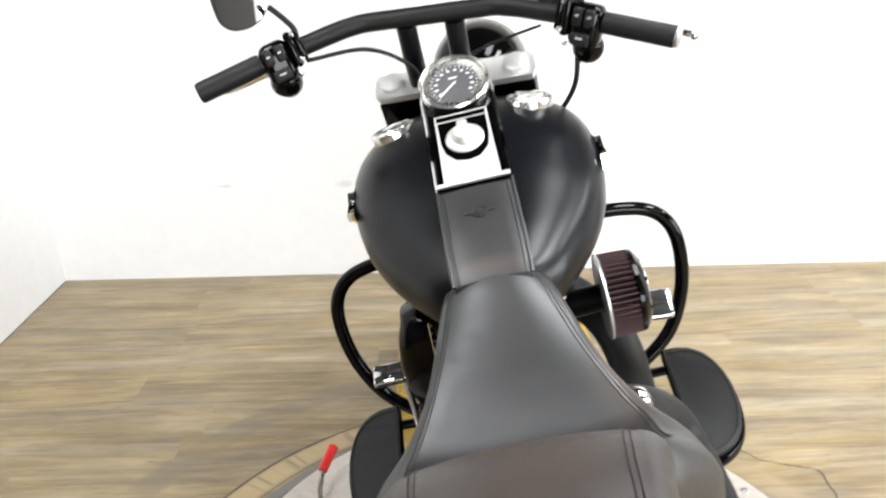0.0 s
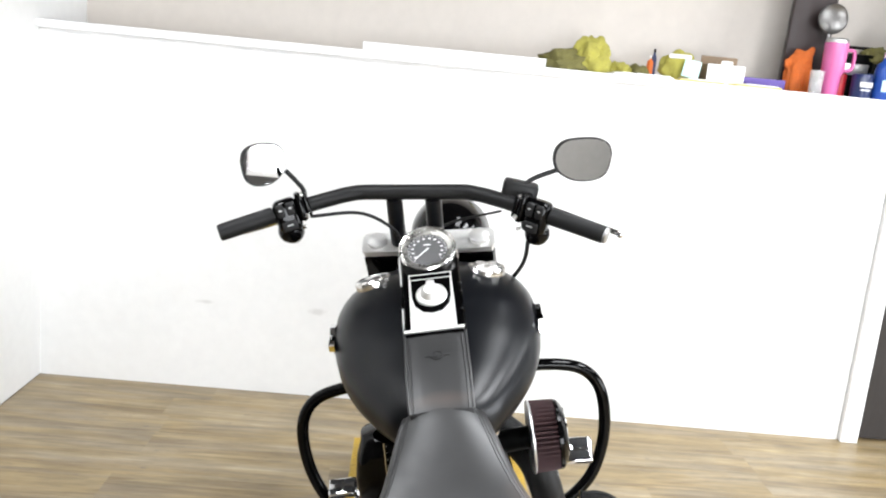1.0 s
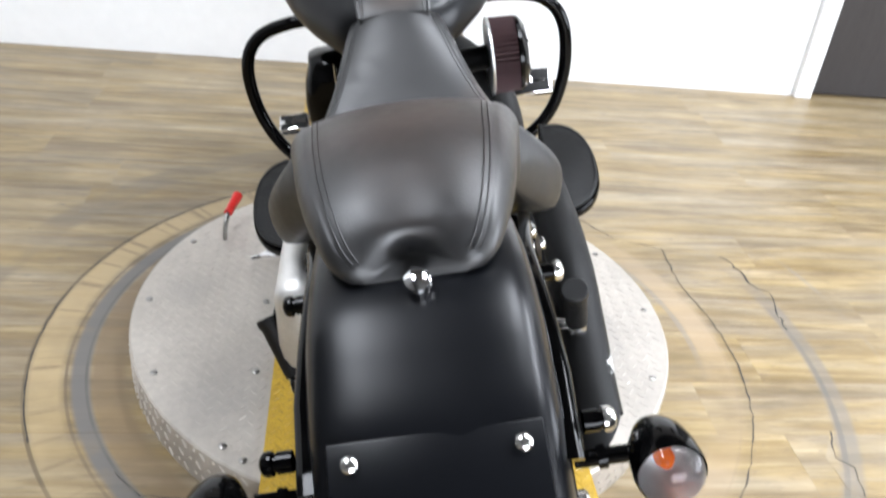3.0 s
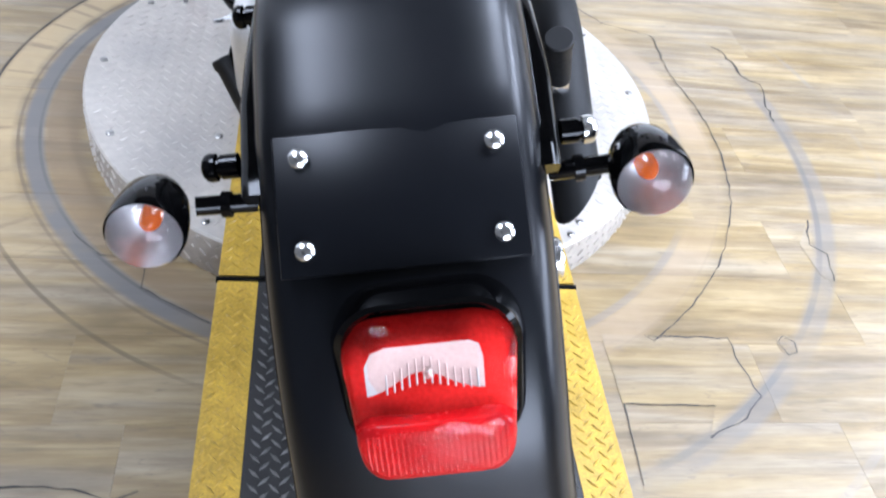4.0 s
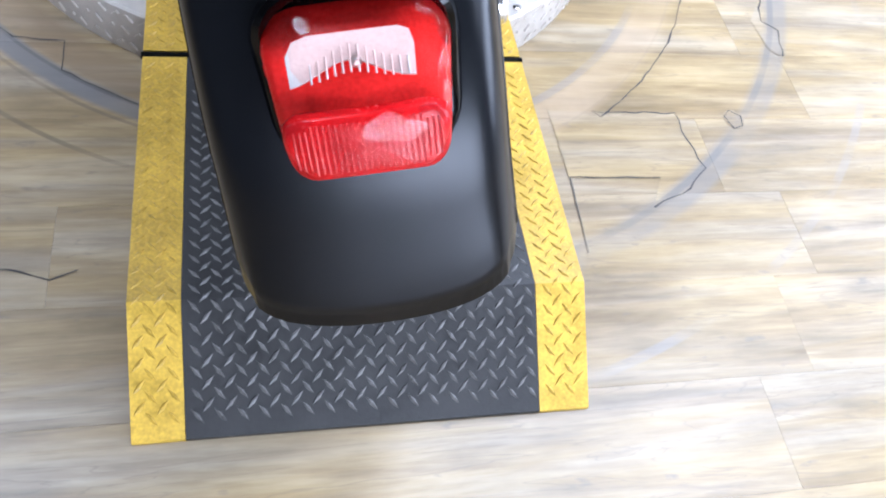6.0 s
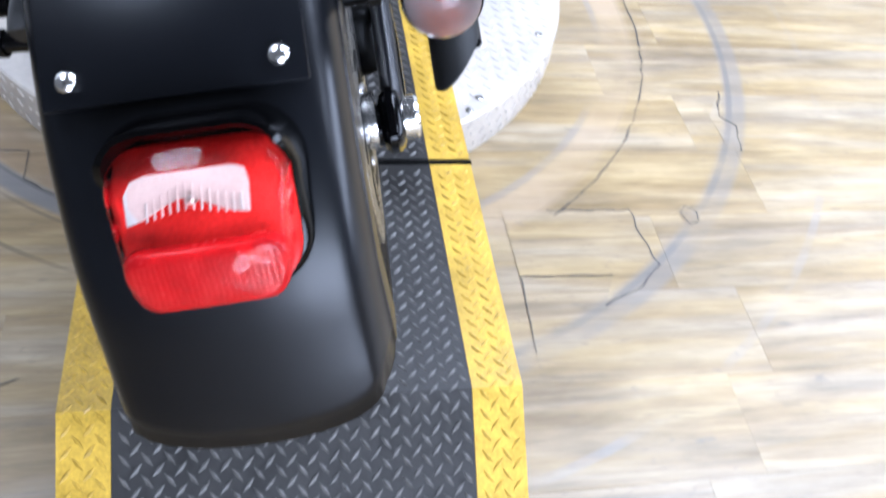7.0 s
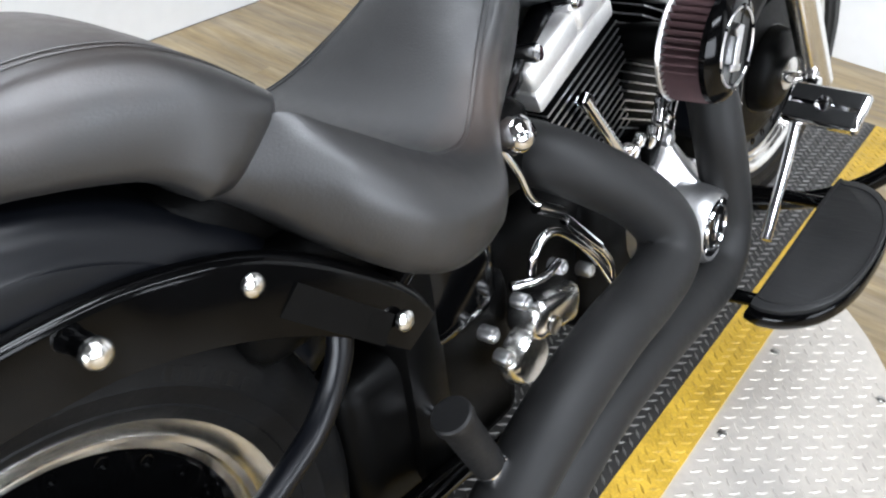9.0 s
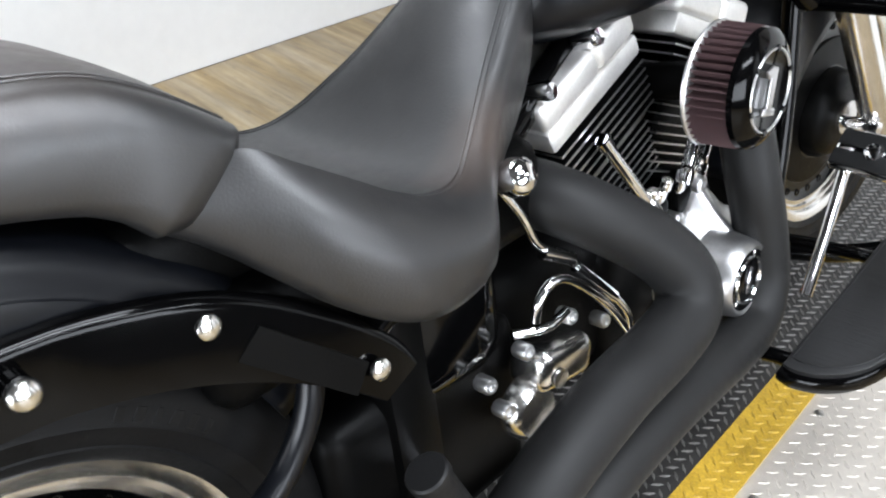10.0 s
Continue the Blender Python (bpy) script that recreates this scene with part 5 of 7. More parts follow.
def exhaust():
    rear = [(0.06, 0.665, 0.545), (0.12, 0.66, 0.545), (0.165, 0.69, 0.520), (0.205, 0.743, 0.470), (0.232, 0.770, 0.422), (0.246, 0.752, 0.386), (0.250, 0.69, 0.372), (0.250, 0.60, 0.364), (0.249, 0.50, 0.338), (0.246, 0.42, 0.298), (0.244, 0.347, 0.250), (0.244, 0.272, 0.199)]
    front = [(0.06, 1.09, 0.60), (0.12, 1.06, 0.575), (0.175, 1.015, 0.525), (0.200, 1.0, 0.460), (0.212, 1.010, 0.375), (0.220, 1.012, 0.298), (0.229, 0.972, 0.250), (0.234, 0.90, 0.243), (0.235, 0.80, 0.247), (0.235, 0.70, 0.246), (0.235, 0.584, 0.232), (0.238, 0.48, 0.200), (0.240, 0.42, 0.176)]
    for pts, wide in ((rear, 0.040), (front, 0.037)):
        bm = bmesh.new()
        tube(bm, pts, wide, 28, 10, caps=False)
        end, before = Vector(pts[-1]), Vector(pts[-2])
        d = (end - before).normalized()
        # slash-cut tip
        for v in bm.verts:
            if (v.co - end).length < wide * 1.05:
                v.co += d * ((1.6 if wide > 0.039 else -1.2) * (v.co - end).dot(Vector((-0.66, 0, 0.75))))
        ob = part("exhaust_pipe", bm, PIPE, BIKE, "satin black exhaust pipe with a slash-cut end", 50)
        mod = ob.modifiers.new("thickness", "SOLIDIFY")
        mod.thickness, mod.offset = 0.004, -1


exhaust()


# ---- chassis ----
def chassis():
    # side struts that carry the fender
    for s in (-1, 1):
        bm = bmesh.new()
        rings = []
        rows = [(57, 0.352, 0.380), (60, 0.334, 0.374), (64, 0.318, 0.364), (72, 0.295, 0.352), (85, 0.282, 0.346), (98, 0.282, 0.349), (112, 0.292, 0.364), (127, 0.312, 0.388), (140, 0.335, 0.405), (152, 0.362, 0.424), (157, 0.375, 0.425)]
        for a, r0, r1 in smooth_rows(rows, 4):
            q0, q1 = on_fender(a, r0), on_fender(a, r1)
            x0 = 0.118 + 0.034 * max(0, (a - 110) / 42) - 0.008 * max(0, (72 - a) / 15)
            rings.append([(s * x0, q0.y, q0.z), (s * (x0 + 0.012), q0.y, q0.z), (s * (x0 + 0.016), q0.y * 0.97 + q1.y * 0.03, q0.z * 0.97 + q1.z * 0.03), *[(s * (x0 + 0.008 + 0.008 * math.cos(k * math.pi / 10)), q1.y + (q0.y - q1.y) * 0.14 * (1 - math.sin(k * math.pi / 10)), q1.z + (q0.z - q1.z) * 0.14 * (1 - math.sin(k * math.pi / 10))) for k in range(6)], (s * x0, q1.y, q1.z)])
        bridge(bm, rings)
        strut = part("fender_strut", bm, GLOSS, BIKE, "gloss black fender strut", 35)
        for at, spacer in (((s * 0.144, 0.219, 0.622), 0.0), ((s * 0.174, 0.348, 0.517), -0.03), ((s * 0.134, 0.084, 0.648), 0.024), ((s * 0.134, -0.150, 0.640), 0.026)):
            bm = bmesh.new()
            if spacer > 0:
                lathe(bm, [(0, 0.0105), (spacer * 0.55, 0.0105), (spacer * 0.55, 0.0085), (spacer * 0.7, 0.0085)], at, (s, 0, 0), 20)
                part("spacer", bm, GLOSS, strut, "docking bolt spacer")
                bm = bmesh.new()
                lathe(bm, [(spacer * 0.7, 0.0118), (spacer * 0.9, 0.0122), (spacer * 1.02, 0.0112), (spacer * 1.12, 0.0085), (spacer * 1.18, 0.0045), (spacer * 1.19, 0.0)], at, (s, 0, 0), 20)
            else:
                bolt(bm, Vector(at) + Vector((s * spacer * 0, 0, 0)), (s, 0, 0.1), 0.0105, 0.008)
            part("strut_bolt", bm, POLISHED if s > 0 else GLOSS, strut, "chrome dome bolt" if s > 0 else "")
        bm = bmesh.new()
        quad = [(0.150, 0.232, 0.584), (0.153, 0.256, 0.606), (0.171, 0.340, 0.528), (0.170, 0.322, 0.502)]
        bridge(bm, [[(s * (x + off), y, z) for x, y, z in quad] for off in (-0.006, 0.001, 0.002)])
        part("strut_plate", bm, DARKCAV, strut, "flat black plate on the strut", 20)
        # rear signal on its stalk
        bm = bmesh.new()
        tube(bm, [(s * 0.120, -0.178, 0.622), (s * 0.168, -0.185, 0.630)], 0.008, 14, 0)
        lathe(bm, [(0, 0.011), (0.008, 0.011)], (s * 0.14, -0.181, 0.625), (s, 0, 0.1), 14, True)
        stalk = part("signal_stalk", bm, GLOSS, BIKE, "black signal stalk")
        bm = bmesh.new()
        c, d = Vector((0.194 if s > 0 else -0.200, -0.208, 0.637)), Vector((0, -1, 0.12))
        lathe(bm, [(-0.055, 0.0), (-0.052, 0.010), (-0.043, 0.019), (-0.028, 0.0265), (-0.008, 0.0305), (0.010, 0.0315), (0.016, 0.0305), (0.014, 0.028)], c, d, 32)
        part("signal_shell", bm, GLOSS, stalk, "black bullet turn signal", 50)
        bm = bmesh.new()
        lathe(bm, [(0.013, 0.0265), (0.002, 0.022), (-0.012, 0.012), (-0.014, 0.0)], c, d, 28)
        part("signal_reflector", bm, BRUSHED, stalk, "", 50)
        bm = bmesh.new()
        lathe(bm, [(-0.012, 0.004), (-0.008, 0.0062), (-0.001, 0.0065), (0.003, 0.004), (0.004, 0.0)], c, d, 16)
        part("signal_bulb", bm, AMBER, stalk, "amber bulb", 50)
        bm = bmesh.new()
        lathe(bm, [(0.0135, 0.0295), (0.022, 0.0275), (0.030, 0.020), (0.0335, 0.010), (0.0345, 0.0)], c, d, 28)
        g = part("signal_lens", bm, SMOKE, stalk, "clear smoked lens", 50)
        g.visible_shadow = False
        # swing arm: upper and lower tubes to the axle
        bm = bmesh.new()
        tube(bm, [(s * 0.142, 0.005, 0.345), (s * 0.142, 0.12, 0.388), (s * 0.141, 0.225, 0.430), (s * 0.142, 0.265, 0.462), (s * 0.144, 0.291, 0.507), (s * 0.138, 0.305, 0.560)], 0.0130, 16, 6)
        arm = part("swingarm", bm, SATIN, BIKE, "black swingarm tube")
        bm = bmesh.new()
        tube(bm, [(s * 0.142, 0.005, 0.315), (s * 0.142, 0.25, 0.262), (s * 0.135, 0.45, 0.225)], 0.0165, 16, 4)
        part("lower_tube", bm, GLOSS, arm)
        bm = bmesh.new()
        block(bm, (0.028, 0.075, 0.075), Matrix.Translation((s * 0.138, 0.0, 0.330)) @ Matrix.Rotation(0.6, 4, "X"), 0.018, 3)
        part("axle_plate", bm, GLOSS, arm)
        bm = bmesh.new()
        lathe(bm, [(0, 0.026), (0.024, 0.026), (0.028, 0.023), (0.029, 0.0)], (s * 0.142, 0.006, 0.328), (s, 0, 0), 28)
        part("axle_nut", bm, POLISHED, arm, "bright axle nut cover", 30)
        bm = bmesh.new()
        tube(bm, [(s * 0.10, 0, 0.326), (s * 0.140, 0, 0.328)], 0.025, 20, 0)
        part("axle_spacer", bm, GLOSS, arm)
    # rear caliper
    bm = bmesh.new()
    block(bm, (0.045, 0.07, 0.09), Matrix.Translation((0.112, 0.150, 0.345)) @ Matrix.Rotation(radians(-20), 4, "X"), 0.018, 3)
    part("rear_caliper", bm, DARKCAV, BIKE, "black rear brake caliper")
    # frame tubes, oil tank, battery cover
    bm = bmesh.new()
    for s in (-1, 1):
        tube(bm, [(s * 0.07, 1.38, 0.62), (s * 0.08, 1.36, 0.40), (s * 0.10, 1.28, 0.20), (s * 0.125, 1.15, 0.155), (s * 0.125, 0.80, 0.15), (s * 0.13, 0.50, 0.18)], 0.018, 14, 6)
        tube(bm, [(s * 0.02, 1.16, 0.86), (s * 0.05, 0.80, 0.68), (s * 0.10, 0.55, 0.58), (s * 0.14, 0.36, 0.53)], 0.018, 14, 6)
        tube(bm, [(s * 0.02, 1.17, 0.76), (s * 0.08, 1.30, 0.66), (s * 0.10, 1.38, 0.60)], 0.018, 14, 4)
    part("frame", bm, GLOSS, BIKE, "black tubular frame")
    bm = bmesh.new()
    block(bm, (0.26, 0.16, 0.20), Matrix.Translation((0.0, 0.50, 0.47)), 0.05, 4)
    part("oil_tank", bm, GLOSS, BIKE, "gloss black oil tank")
    bm = bmesh.new()
    block(bm, (0.10, 0.30, 0.24), Matrix.Translation((0.06, 0.46, 0.30)), 0.03, 3)
    part("gearbox_cover", bm, DARKCAV, BIKE)
    bm = bmesh.new()
    block(bm, (0.25, 0.44, 0.12), Matrix.Translation((0, 0.44, 0.565)), 0.03, 3)
    block(bm, (0.20, 0.16, 0.12), Matrix.Translation((0, 0.25, 0.640)), 0.03, 3)
    block(bm, (0.25, 0.07, 0.36), Matrix.Translation((0, 0.425, 0.40)), 0.02, 2)
    part("seat_pan", bm, DARKCAV, BIKE, "black seat pan")
    # left side: belt guard, pulley, primary
    bm = bmesh.new()
    block(bm, (0.09, 0.60, 0.20), Matrix.Translation((-0.18, 0.86, 0.32)), 0.05, 4)
    part("primary_cover", bm, GLOSS, BIKE, "black primary cover")
    bm = bmesh.new()
    block(bm, (0.075, 0.25, 0.20), Matrix.Translation((-0.203, 0.42, 0.43)) @ Matrix.Rotation(radians(8), 4, "Y"), 0.035, 4)
    side = part("side_cover", bm, CAST, BIKE, "pale satin side cover")
    part("cover_latch", box((0.012, 0.02, 0.035), Matrix.Translation((-0.233, 0.33, 0.455)), 0.003), DARKCAV, side)
    bm = bmesh.new()
    lathe(bm, [(0, 0.0), (0, 0.11), (0.02, 0.11), (0.02, 0.0)], RA + Vector((-0.14, 0, 0)), (1, 0, 0), 40)
    part("belt_pulley", bm, DARKCAV, BIKE)


chassis()


def guards_and_boards():
    for s in (-1, 1):
        bm = bmesh.new()
        w = 0.008 if s > 0 else 0.0
        tube(bm, [(s * 0.06, 1.395, 0.596), (s * 0.18, 1.395, 0.598), (s * (0.292 + w), 1.397, 0.590), (s * (0.362 + w), 1.40, 0.566), (s * (0.401 + w), 1.40, 0.515), (s * (0.411 + w), 1.40, 0.435), (s * (0.397 + w), 1.40, 0.342), (s * (0.355 + w), 1.39, 0.257), (s * 0.285, 1.37, 0.200), (s * 0.19, 1.345, 0.172), (s * 0.11, 1.33, 0.162)], 0.0165, 18, 8)
        guard = part("engine_guard", bm, GLOSS, BIKE, "gloss black tubular engine guard", 50)
        # footboard, half-moon, front tipped up
        m = Matrix.Translation((0.302 if s > 0 else -0.290, 1.080, 0.254)) @ Matrix.Rotation(radians(12), 4, "X") @ Matrix.Rotation(radians(-s * 3), 4, "Z")
        shape = [(0.0, -0.165), (0.02, -0.168), (0.055, -0.158), (0.09, -0.128), (0.112, -0.08), (0.12, -0.02), (0.118, 0.05), (0.104, 0.11), (0.078, 0.152), (0.045, 0.172), (0.012, 0.172), (0.0, 0.16), (0.0, 0.0)]
        fine = [(p.x * s, p.y) for p in spline([(x, y, 0) for x, y in shape + shape[:1]], 4)][:-1]
        bm = bmesh.new()
        bridge(bm, [[m @ Vector((x * k + (1 - k) * s * 0.06, y * k, z)) for x, y in fine] for z, k in ((-0.024, 0.93), (-0.022, 1.0), (-0.012, 1.03), (-0.002, 1.02), (0.001, 1.0))])
        board = part("footboard", bm, GLOSS, BIKE, "half-moon footboard with a gloss black rim", 40)
        bm = bmesh.new()
        bridge(bm, [[m @ Vector((x * k + (1 - k) * s * 0.06, y * k, z)) for x, y in fine] for z, k in ((0.0, 0.95), (0.008, 0.95), (0.010, 0.92))])
        pad = part("rubber_pad", bm, RIBBED, board, "finely ribbed black rubber pad", 40)
        bm = bmesh.new()
        ring = [m @ Vector((x * 0.86 + 0.14 * s * 0.06, y * 0.86, 0.0102)) for x, y in fine]
        tube(bm, ring + ring[:1], 0.0014, 6, 0)
        part("pad_border", bm, RUBBER, pad, "raised border line", 40)
        bm = bmesh.new()
        tube(bm, [m @ Vector((0, 0.12, -0.012)), m @ Vector((-s * 0.10, 0.12, -0.02)), m @ Vector((-s * 0.2, 0.11, -0.03))], 0.011, 12, 4)
        part("board_bracket", bm, GLOSS, board)
        bm = bmesh.new()
        tube(bm, [m @ Vector((0, -0.13, -0.012)), m @ Vector((-s * 0.08, -0.13, -0.02)), m @ Vector((-s * 0.2, -0.12, -0.03))], 0.011, 12, 4)
        part("board_bracket", bm, GLOSS, board)
        # passenger peg
        bm = bmesh.new()
        a, b = Vector((s * 0.231, 0.380, 0.335)), Vector((s * 0.222, 0.340, 0.435))
        if s < 0:
            a, b = Vector((-0.222, 0.305, 0.365)), Vector((-0.250, 0.350, 0.435))
        d = (b - a).normalized()
        lathe(bm, [(0, 0.0), (0, 0.018), (0.01, 0.0185), (0.085, 0.0195), (0.088, 0.022), (0.098, 0.022), (0.100, 0.020), (0.100, 0.0)], a, d, 22)
        peg = part("passenger_peg", bm, RUBBER, BIKE, "folded black rubber passenger peg", 40)
        bm = bmesh.new()
        block(bm, (0.03, 0.03, 0.028), Matrix.Translation(a - d * 0.012), 0.006)
        tube(bm, [a - d * 0.012, (s * 0.12, 0.42, 0.325)], 0.010, 12, 0)
        part("peg_mount", bm, CHROME if s > 0 else GLOSS, peg)
    # brake pedal with its pad, on the right
    bm = bmesh.new()
    tube(bm, [(0.258, 1.08, 0.245), (0.252, 1.15, 0.325), (0.245, 1.215, 0.405)], 0.009, 12, 6)
    ped = part("brake_pedal", bm, CHROME, BIKE, "chrome brake pedal lever")
    m = Matrix.Translation((0.286, 1.216, 0.424)) @ Matrix.Rotation(radians(-8), 4, "Z") @ Matrix.Rotation(0.75, 4, "X")
    pad = part("pedal_pad", box((0.124, 0.068, 0.020), m, 0.008, 3), CHROME, ped, "chrome pedal pad with black rubber inlays")
    for y in (-0.0165, 0.0165):
        part("rubber_inlay", box((0.112, 0.026, 0.008), m @ Matrix.Translation((-0.002, y, 0.009)), 0.003), RUBBER, pad, "black rubber inlay")
    bm = bmesh.new()
    lathe(bm, [(0.008, 0.014), (0.0145, 0.0135), (0.0155, 0.011), (0.0155, 0.0)], m.translation, m.to_3x3() @ Vector((0, 0, 1)), 24)
    part("round_emblem", bm, CHROME, pad)
    # heel-toe shifter on the left
    bm = bmesh.new()
    tube(bm, [(-0.250, 1.15, 0.415), (-0.240, 1.11, 0.33), (-0.240, 1.05, 0.285), (-0.240, 0.90, 0.29)], 0.008, 12, 6)
    sh = part("shift_lever", bm, CHROME, BIKE, "chrome heel-toe shift lever")
    pad_m = Matrix.Translation((-0.280, 1.152, 0.425)) @ Matrix.Rotation(0.45, 4, "X")
    shift_pad = part("shift_pad", box((0.070, 0.050, 0.020), pad_m, 0.006, 3), CHROME, sh, "chrome shift pad with black inlays")
    for y in (-0.0125, 0.0125):
        for x in (-0.017, 0.017):
            part("rubber_inlay", box((0.029, 0.016, 0.008), pad_m @ Matrix.Translation((x, y, 0.0075)) @ Matrix.Rotation(math.copysign(0.22, x * y), 4, "Z"), 0.003), RUBBER, shift_pad, "black rubber inlay")
    bm = bmesh.new()
    tube(bm, [(-0.17, 0.93, 0.16), (-0.30, 1.03, 0.130), (-0.425, 1.100, 0.108)], 0.008, 12, 4)
    stand = part("side_stand", bm, CHROME, BIKE, "chrome side stand")
    bm = bmesh.new()
    tube(bm, [(-0.405, 1.110, 0.108), (-0.432, 1.102, 0.104), (-0.452, 1.085, 0.112)], (0.009, 0.005), 10, 4)
    part("stand_foot", bm, CHROME, stand)


guards_and_boards()


def horn():
    """The horn's cowl between the cylinders on the left, rounded outwards, with a bright back strip."""
    bm = bmesh.new()
    rings = []
    for z, half, x1 in ((0.455, 0.030, -0.182), (0.470, 0.040, -0.200), (0.51, 0.050, -0.212), (0.56, 0.058, -0.212), (0.605, 0.060, -0.204), (0.635, 0.055, -0.192), (0.652, 0.042, -0.190), (0.658, 0.025, -0.165)):
        rings.append([(x, y + 0.955, z) for x, y in [(-0.115, -half), (x1 + 0.035, -half), (x1 + 0.012, -half * 0.86), (x1 + 0.002, -half * 0.5), (x1, 0), (x1 + 0.002, half * 0.5), (x1 + 0.012, half * 0.86), (x1 + 0.035, half), (-0.115, half)]])
    bridge(bm, rings)
    cowl = part("horn_cowl", bm, GLOSS, BIKE, "gloss black horn cowl", 50)
    bm = bmesh.new()
    tube(bm, [(-0.135, 0.892, 0.47), (-0.137, 0.889, 0.56), (-0.135, 0.895, 0.645)], 0.004, 10, 4)
    part("cowl_strip", bm, CHROME, cowl, "thin chrome strip")


horn()


# ---- things by the turntable ----
def lock_handle():
    root = new("lock_lever")
    root.location = (-0.47, 1.585, 0)
    tagged(root, "red vinyl grip of a steel lock lever beside the turntable", "lever")
    bm = bmesh.new()
    tube(bm, [(0.0, -0.02, 0.16), (0.012, 0.02, 0.172), (0.02, 0.045, 0.18)], (0.011, 0.013), 14, 5)
    part("grip", bm, REDPAINT, root, "red vinyl grip", 50)
    bm = bmesh.new()
    tube(bm, [(0.0, -0.02, 0.16), (-0.005, -0.05, 0.12), (-0.005, -0.06, 0.0)], 0.006, 10, 5)
    part("rod", bm, STEEL, root)


lock_handle()


# ---- things on the ledge ----
CLOTH_Y = mat("yellow_cloth", (0.36, 0.33, 0.065), 0.85, grain=0.25, scale=25, bump=0.5, bump_scale=150)
CLOTH_O = mat("olive_cloth", (0.14, 0.128, 0.040), 0.9, grain=0.25, scale=25, bump=0.5, bump_scale=150)
CLOTH_R = mat("orange_cloth", (0.55, 0.125, 0.02), 0.85, grain=0.2, scale=25, bump=0.4, bump_scale=150)
PINK = mat("pink_enamel", (0.58, 0.13, 0.33), 0.35, grain=0.05, scale=20)
BLUE = mat("blue_plastic", (0.015, 0.065, 0.32), 0.3, grain=0.08, scale=20)
NAVY = mat("navy_tin", (0.010, 0.02, 0.08), 0.3, grain=0.1, scale=20)
PURPLE = mat("purple_card", (0.085, 0.05, 0.25), 0.5, grain=0.1, scale=20)
CARD = mat("brown_cardboard", (0.22, 0.155, 0.10), 0.8, grain=0.12, scale=14)
PAPER = mat("white_card", (0.80, 0.80, 0.78), 0.7, grain=0.04, scale=14)
YPAPER = mat("yellow_paper", (0.75, 0.62, 0.15), 0.7, grain=0.1, scale=14)
CYAN = mat("pale_cyan_card", (0.50, 0.75, 0.72), 0.7, grain=0.05, scale=14)
DARKWOOD = mat("dark_stained_wood", (0.022, 0.010, 0.009), 0.5, grain=0.3, scale=6, stretch=(8, 8, 0.8))
PEWTER = mat("dull_pewter", (0.16, 0.155, 0.15), 0.35, 0.9, grain=0.2, scale=30)
REDTIN = mat("red_tin", (0.45, 0.02, 0.03), 0.35, grain=0.1, scale=20)
CLEARP = mat("clear_plastic", (0.92, 0.92, 0.92), 0.08, transmission=0.8, ior=1.2)


def ledge_pose(x, y=0.10, z=0.0, turn=0.0):
    """x: the plan's x along the far wall; y: how far in from the wall's face."""
    return far @ Matrix.Translation((x - WALL_L, y, LEDGE + z)) @ Matrix.Rotation(radians(turn), 4, "Z")


def thing(name, label, category, m, group=""):
    ob = new(name)
    ob.matrix_basis = m
    return tagged(ob, label, category, group)


def heap(name, size, material, label, category, m, seed, lobes=()):
    """A crumpled cloth: a lump with folds, flat underneath."""
    noise.seed_set(seed)
    bm = bmesh.new()
    bmesh.ops.create_icosphere(bm, subdivisions=5, radius=1.0)
    for v in bm.verts:
        p = v.co.copy()
        f = 0.42 * noise.noise(p * 1.6 + Vector((seed, 0, 0))) + 0.22 * abs(noise.noise(p * 3.6)) + 0.08 * noise.noise(p * 9)
        q = p * (1 + f)
        for at, r, pull in lobes:
            d = (p - Vector(at)).length
            q += Vector(at) * pull * math.exp(-(d / r) ** 2)
        v.co = Vector((q.x * size[0], q.y * size[1], max(0.001, (q.z + 0.55) * size[2])))
    root = new(name, finish(bm, name, material, 60))
    root.matrix_basis = m
    return tagged(root, label, category)


m = ledge_pose(-0.035, 0.03)
strip = thing("trim_strip", "loose white painted wood strip lying on the ledge", "wood strip", m)
part("board", box((0.78, 0.03, 0.035), Matrix.Translation((0, 0, 0.018)), 0.002), TRIMPAINT, strip)
heap("cloth", (0.105, 0.07, 0.055), CLOTH_O, "crumpled olive green microfibre cloth on the ledge", "cloth", ledge_pose(0.45, 0.12), 3, (((-1, 0, -0.2), 0.6, 0.3),))
heap("cloth", (0.075, 0.06, 0.085), CLOTH_Y, "crumpled bright yellow microfibre cloth on the ledge", "cloth", ledge_pose(0.575, 0.13), 5, (((0, 0, 1), 0.5, 0.3), ((-0.8, 0, 0.6), 0.4, 0.4)))
heap("cloth", (0.05, 0.05, 0.035), CLOTH_Y, "small crumpled yellow cloth on the ledge", "cloth", ledge_pose(0.70, 0.15), 8)
heap("cloth", (0.045, 0.05, 0.035), CLOTH_O, "small crumpled olive cloth on the ledge", "cloth", ledge_pose(0.785, 0.15), 9)
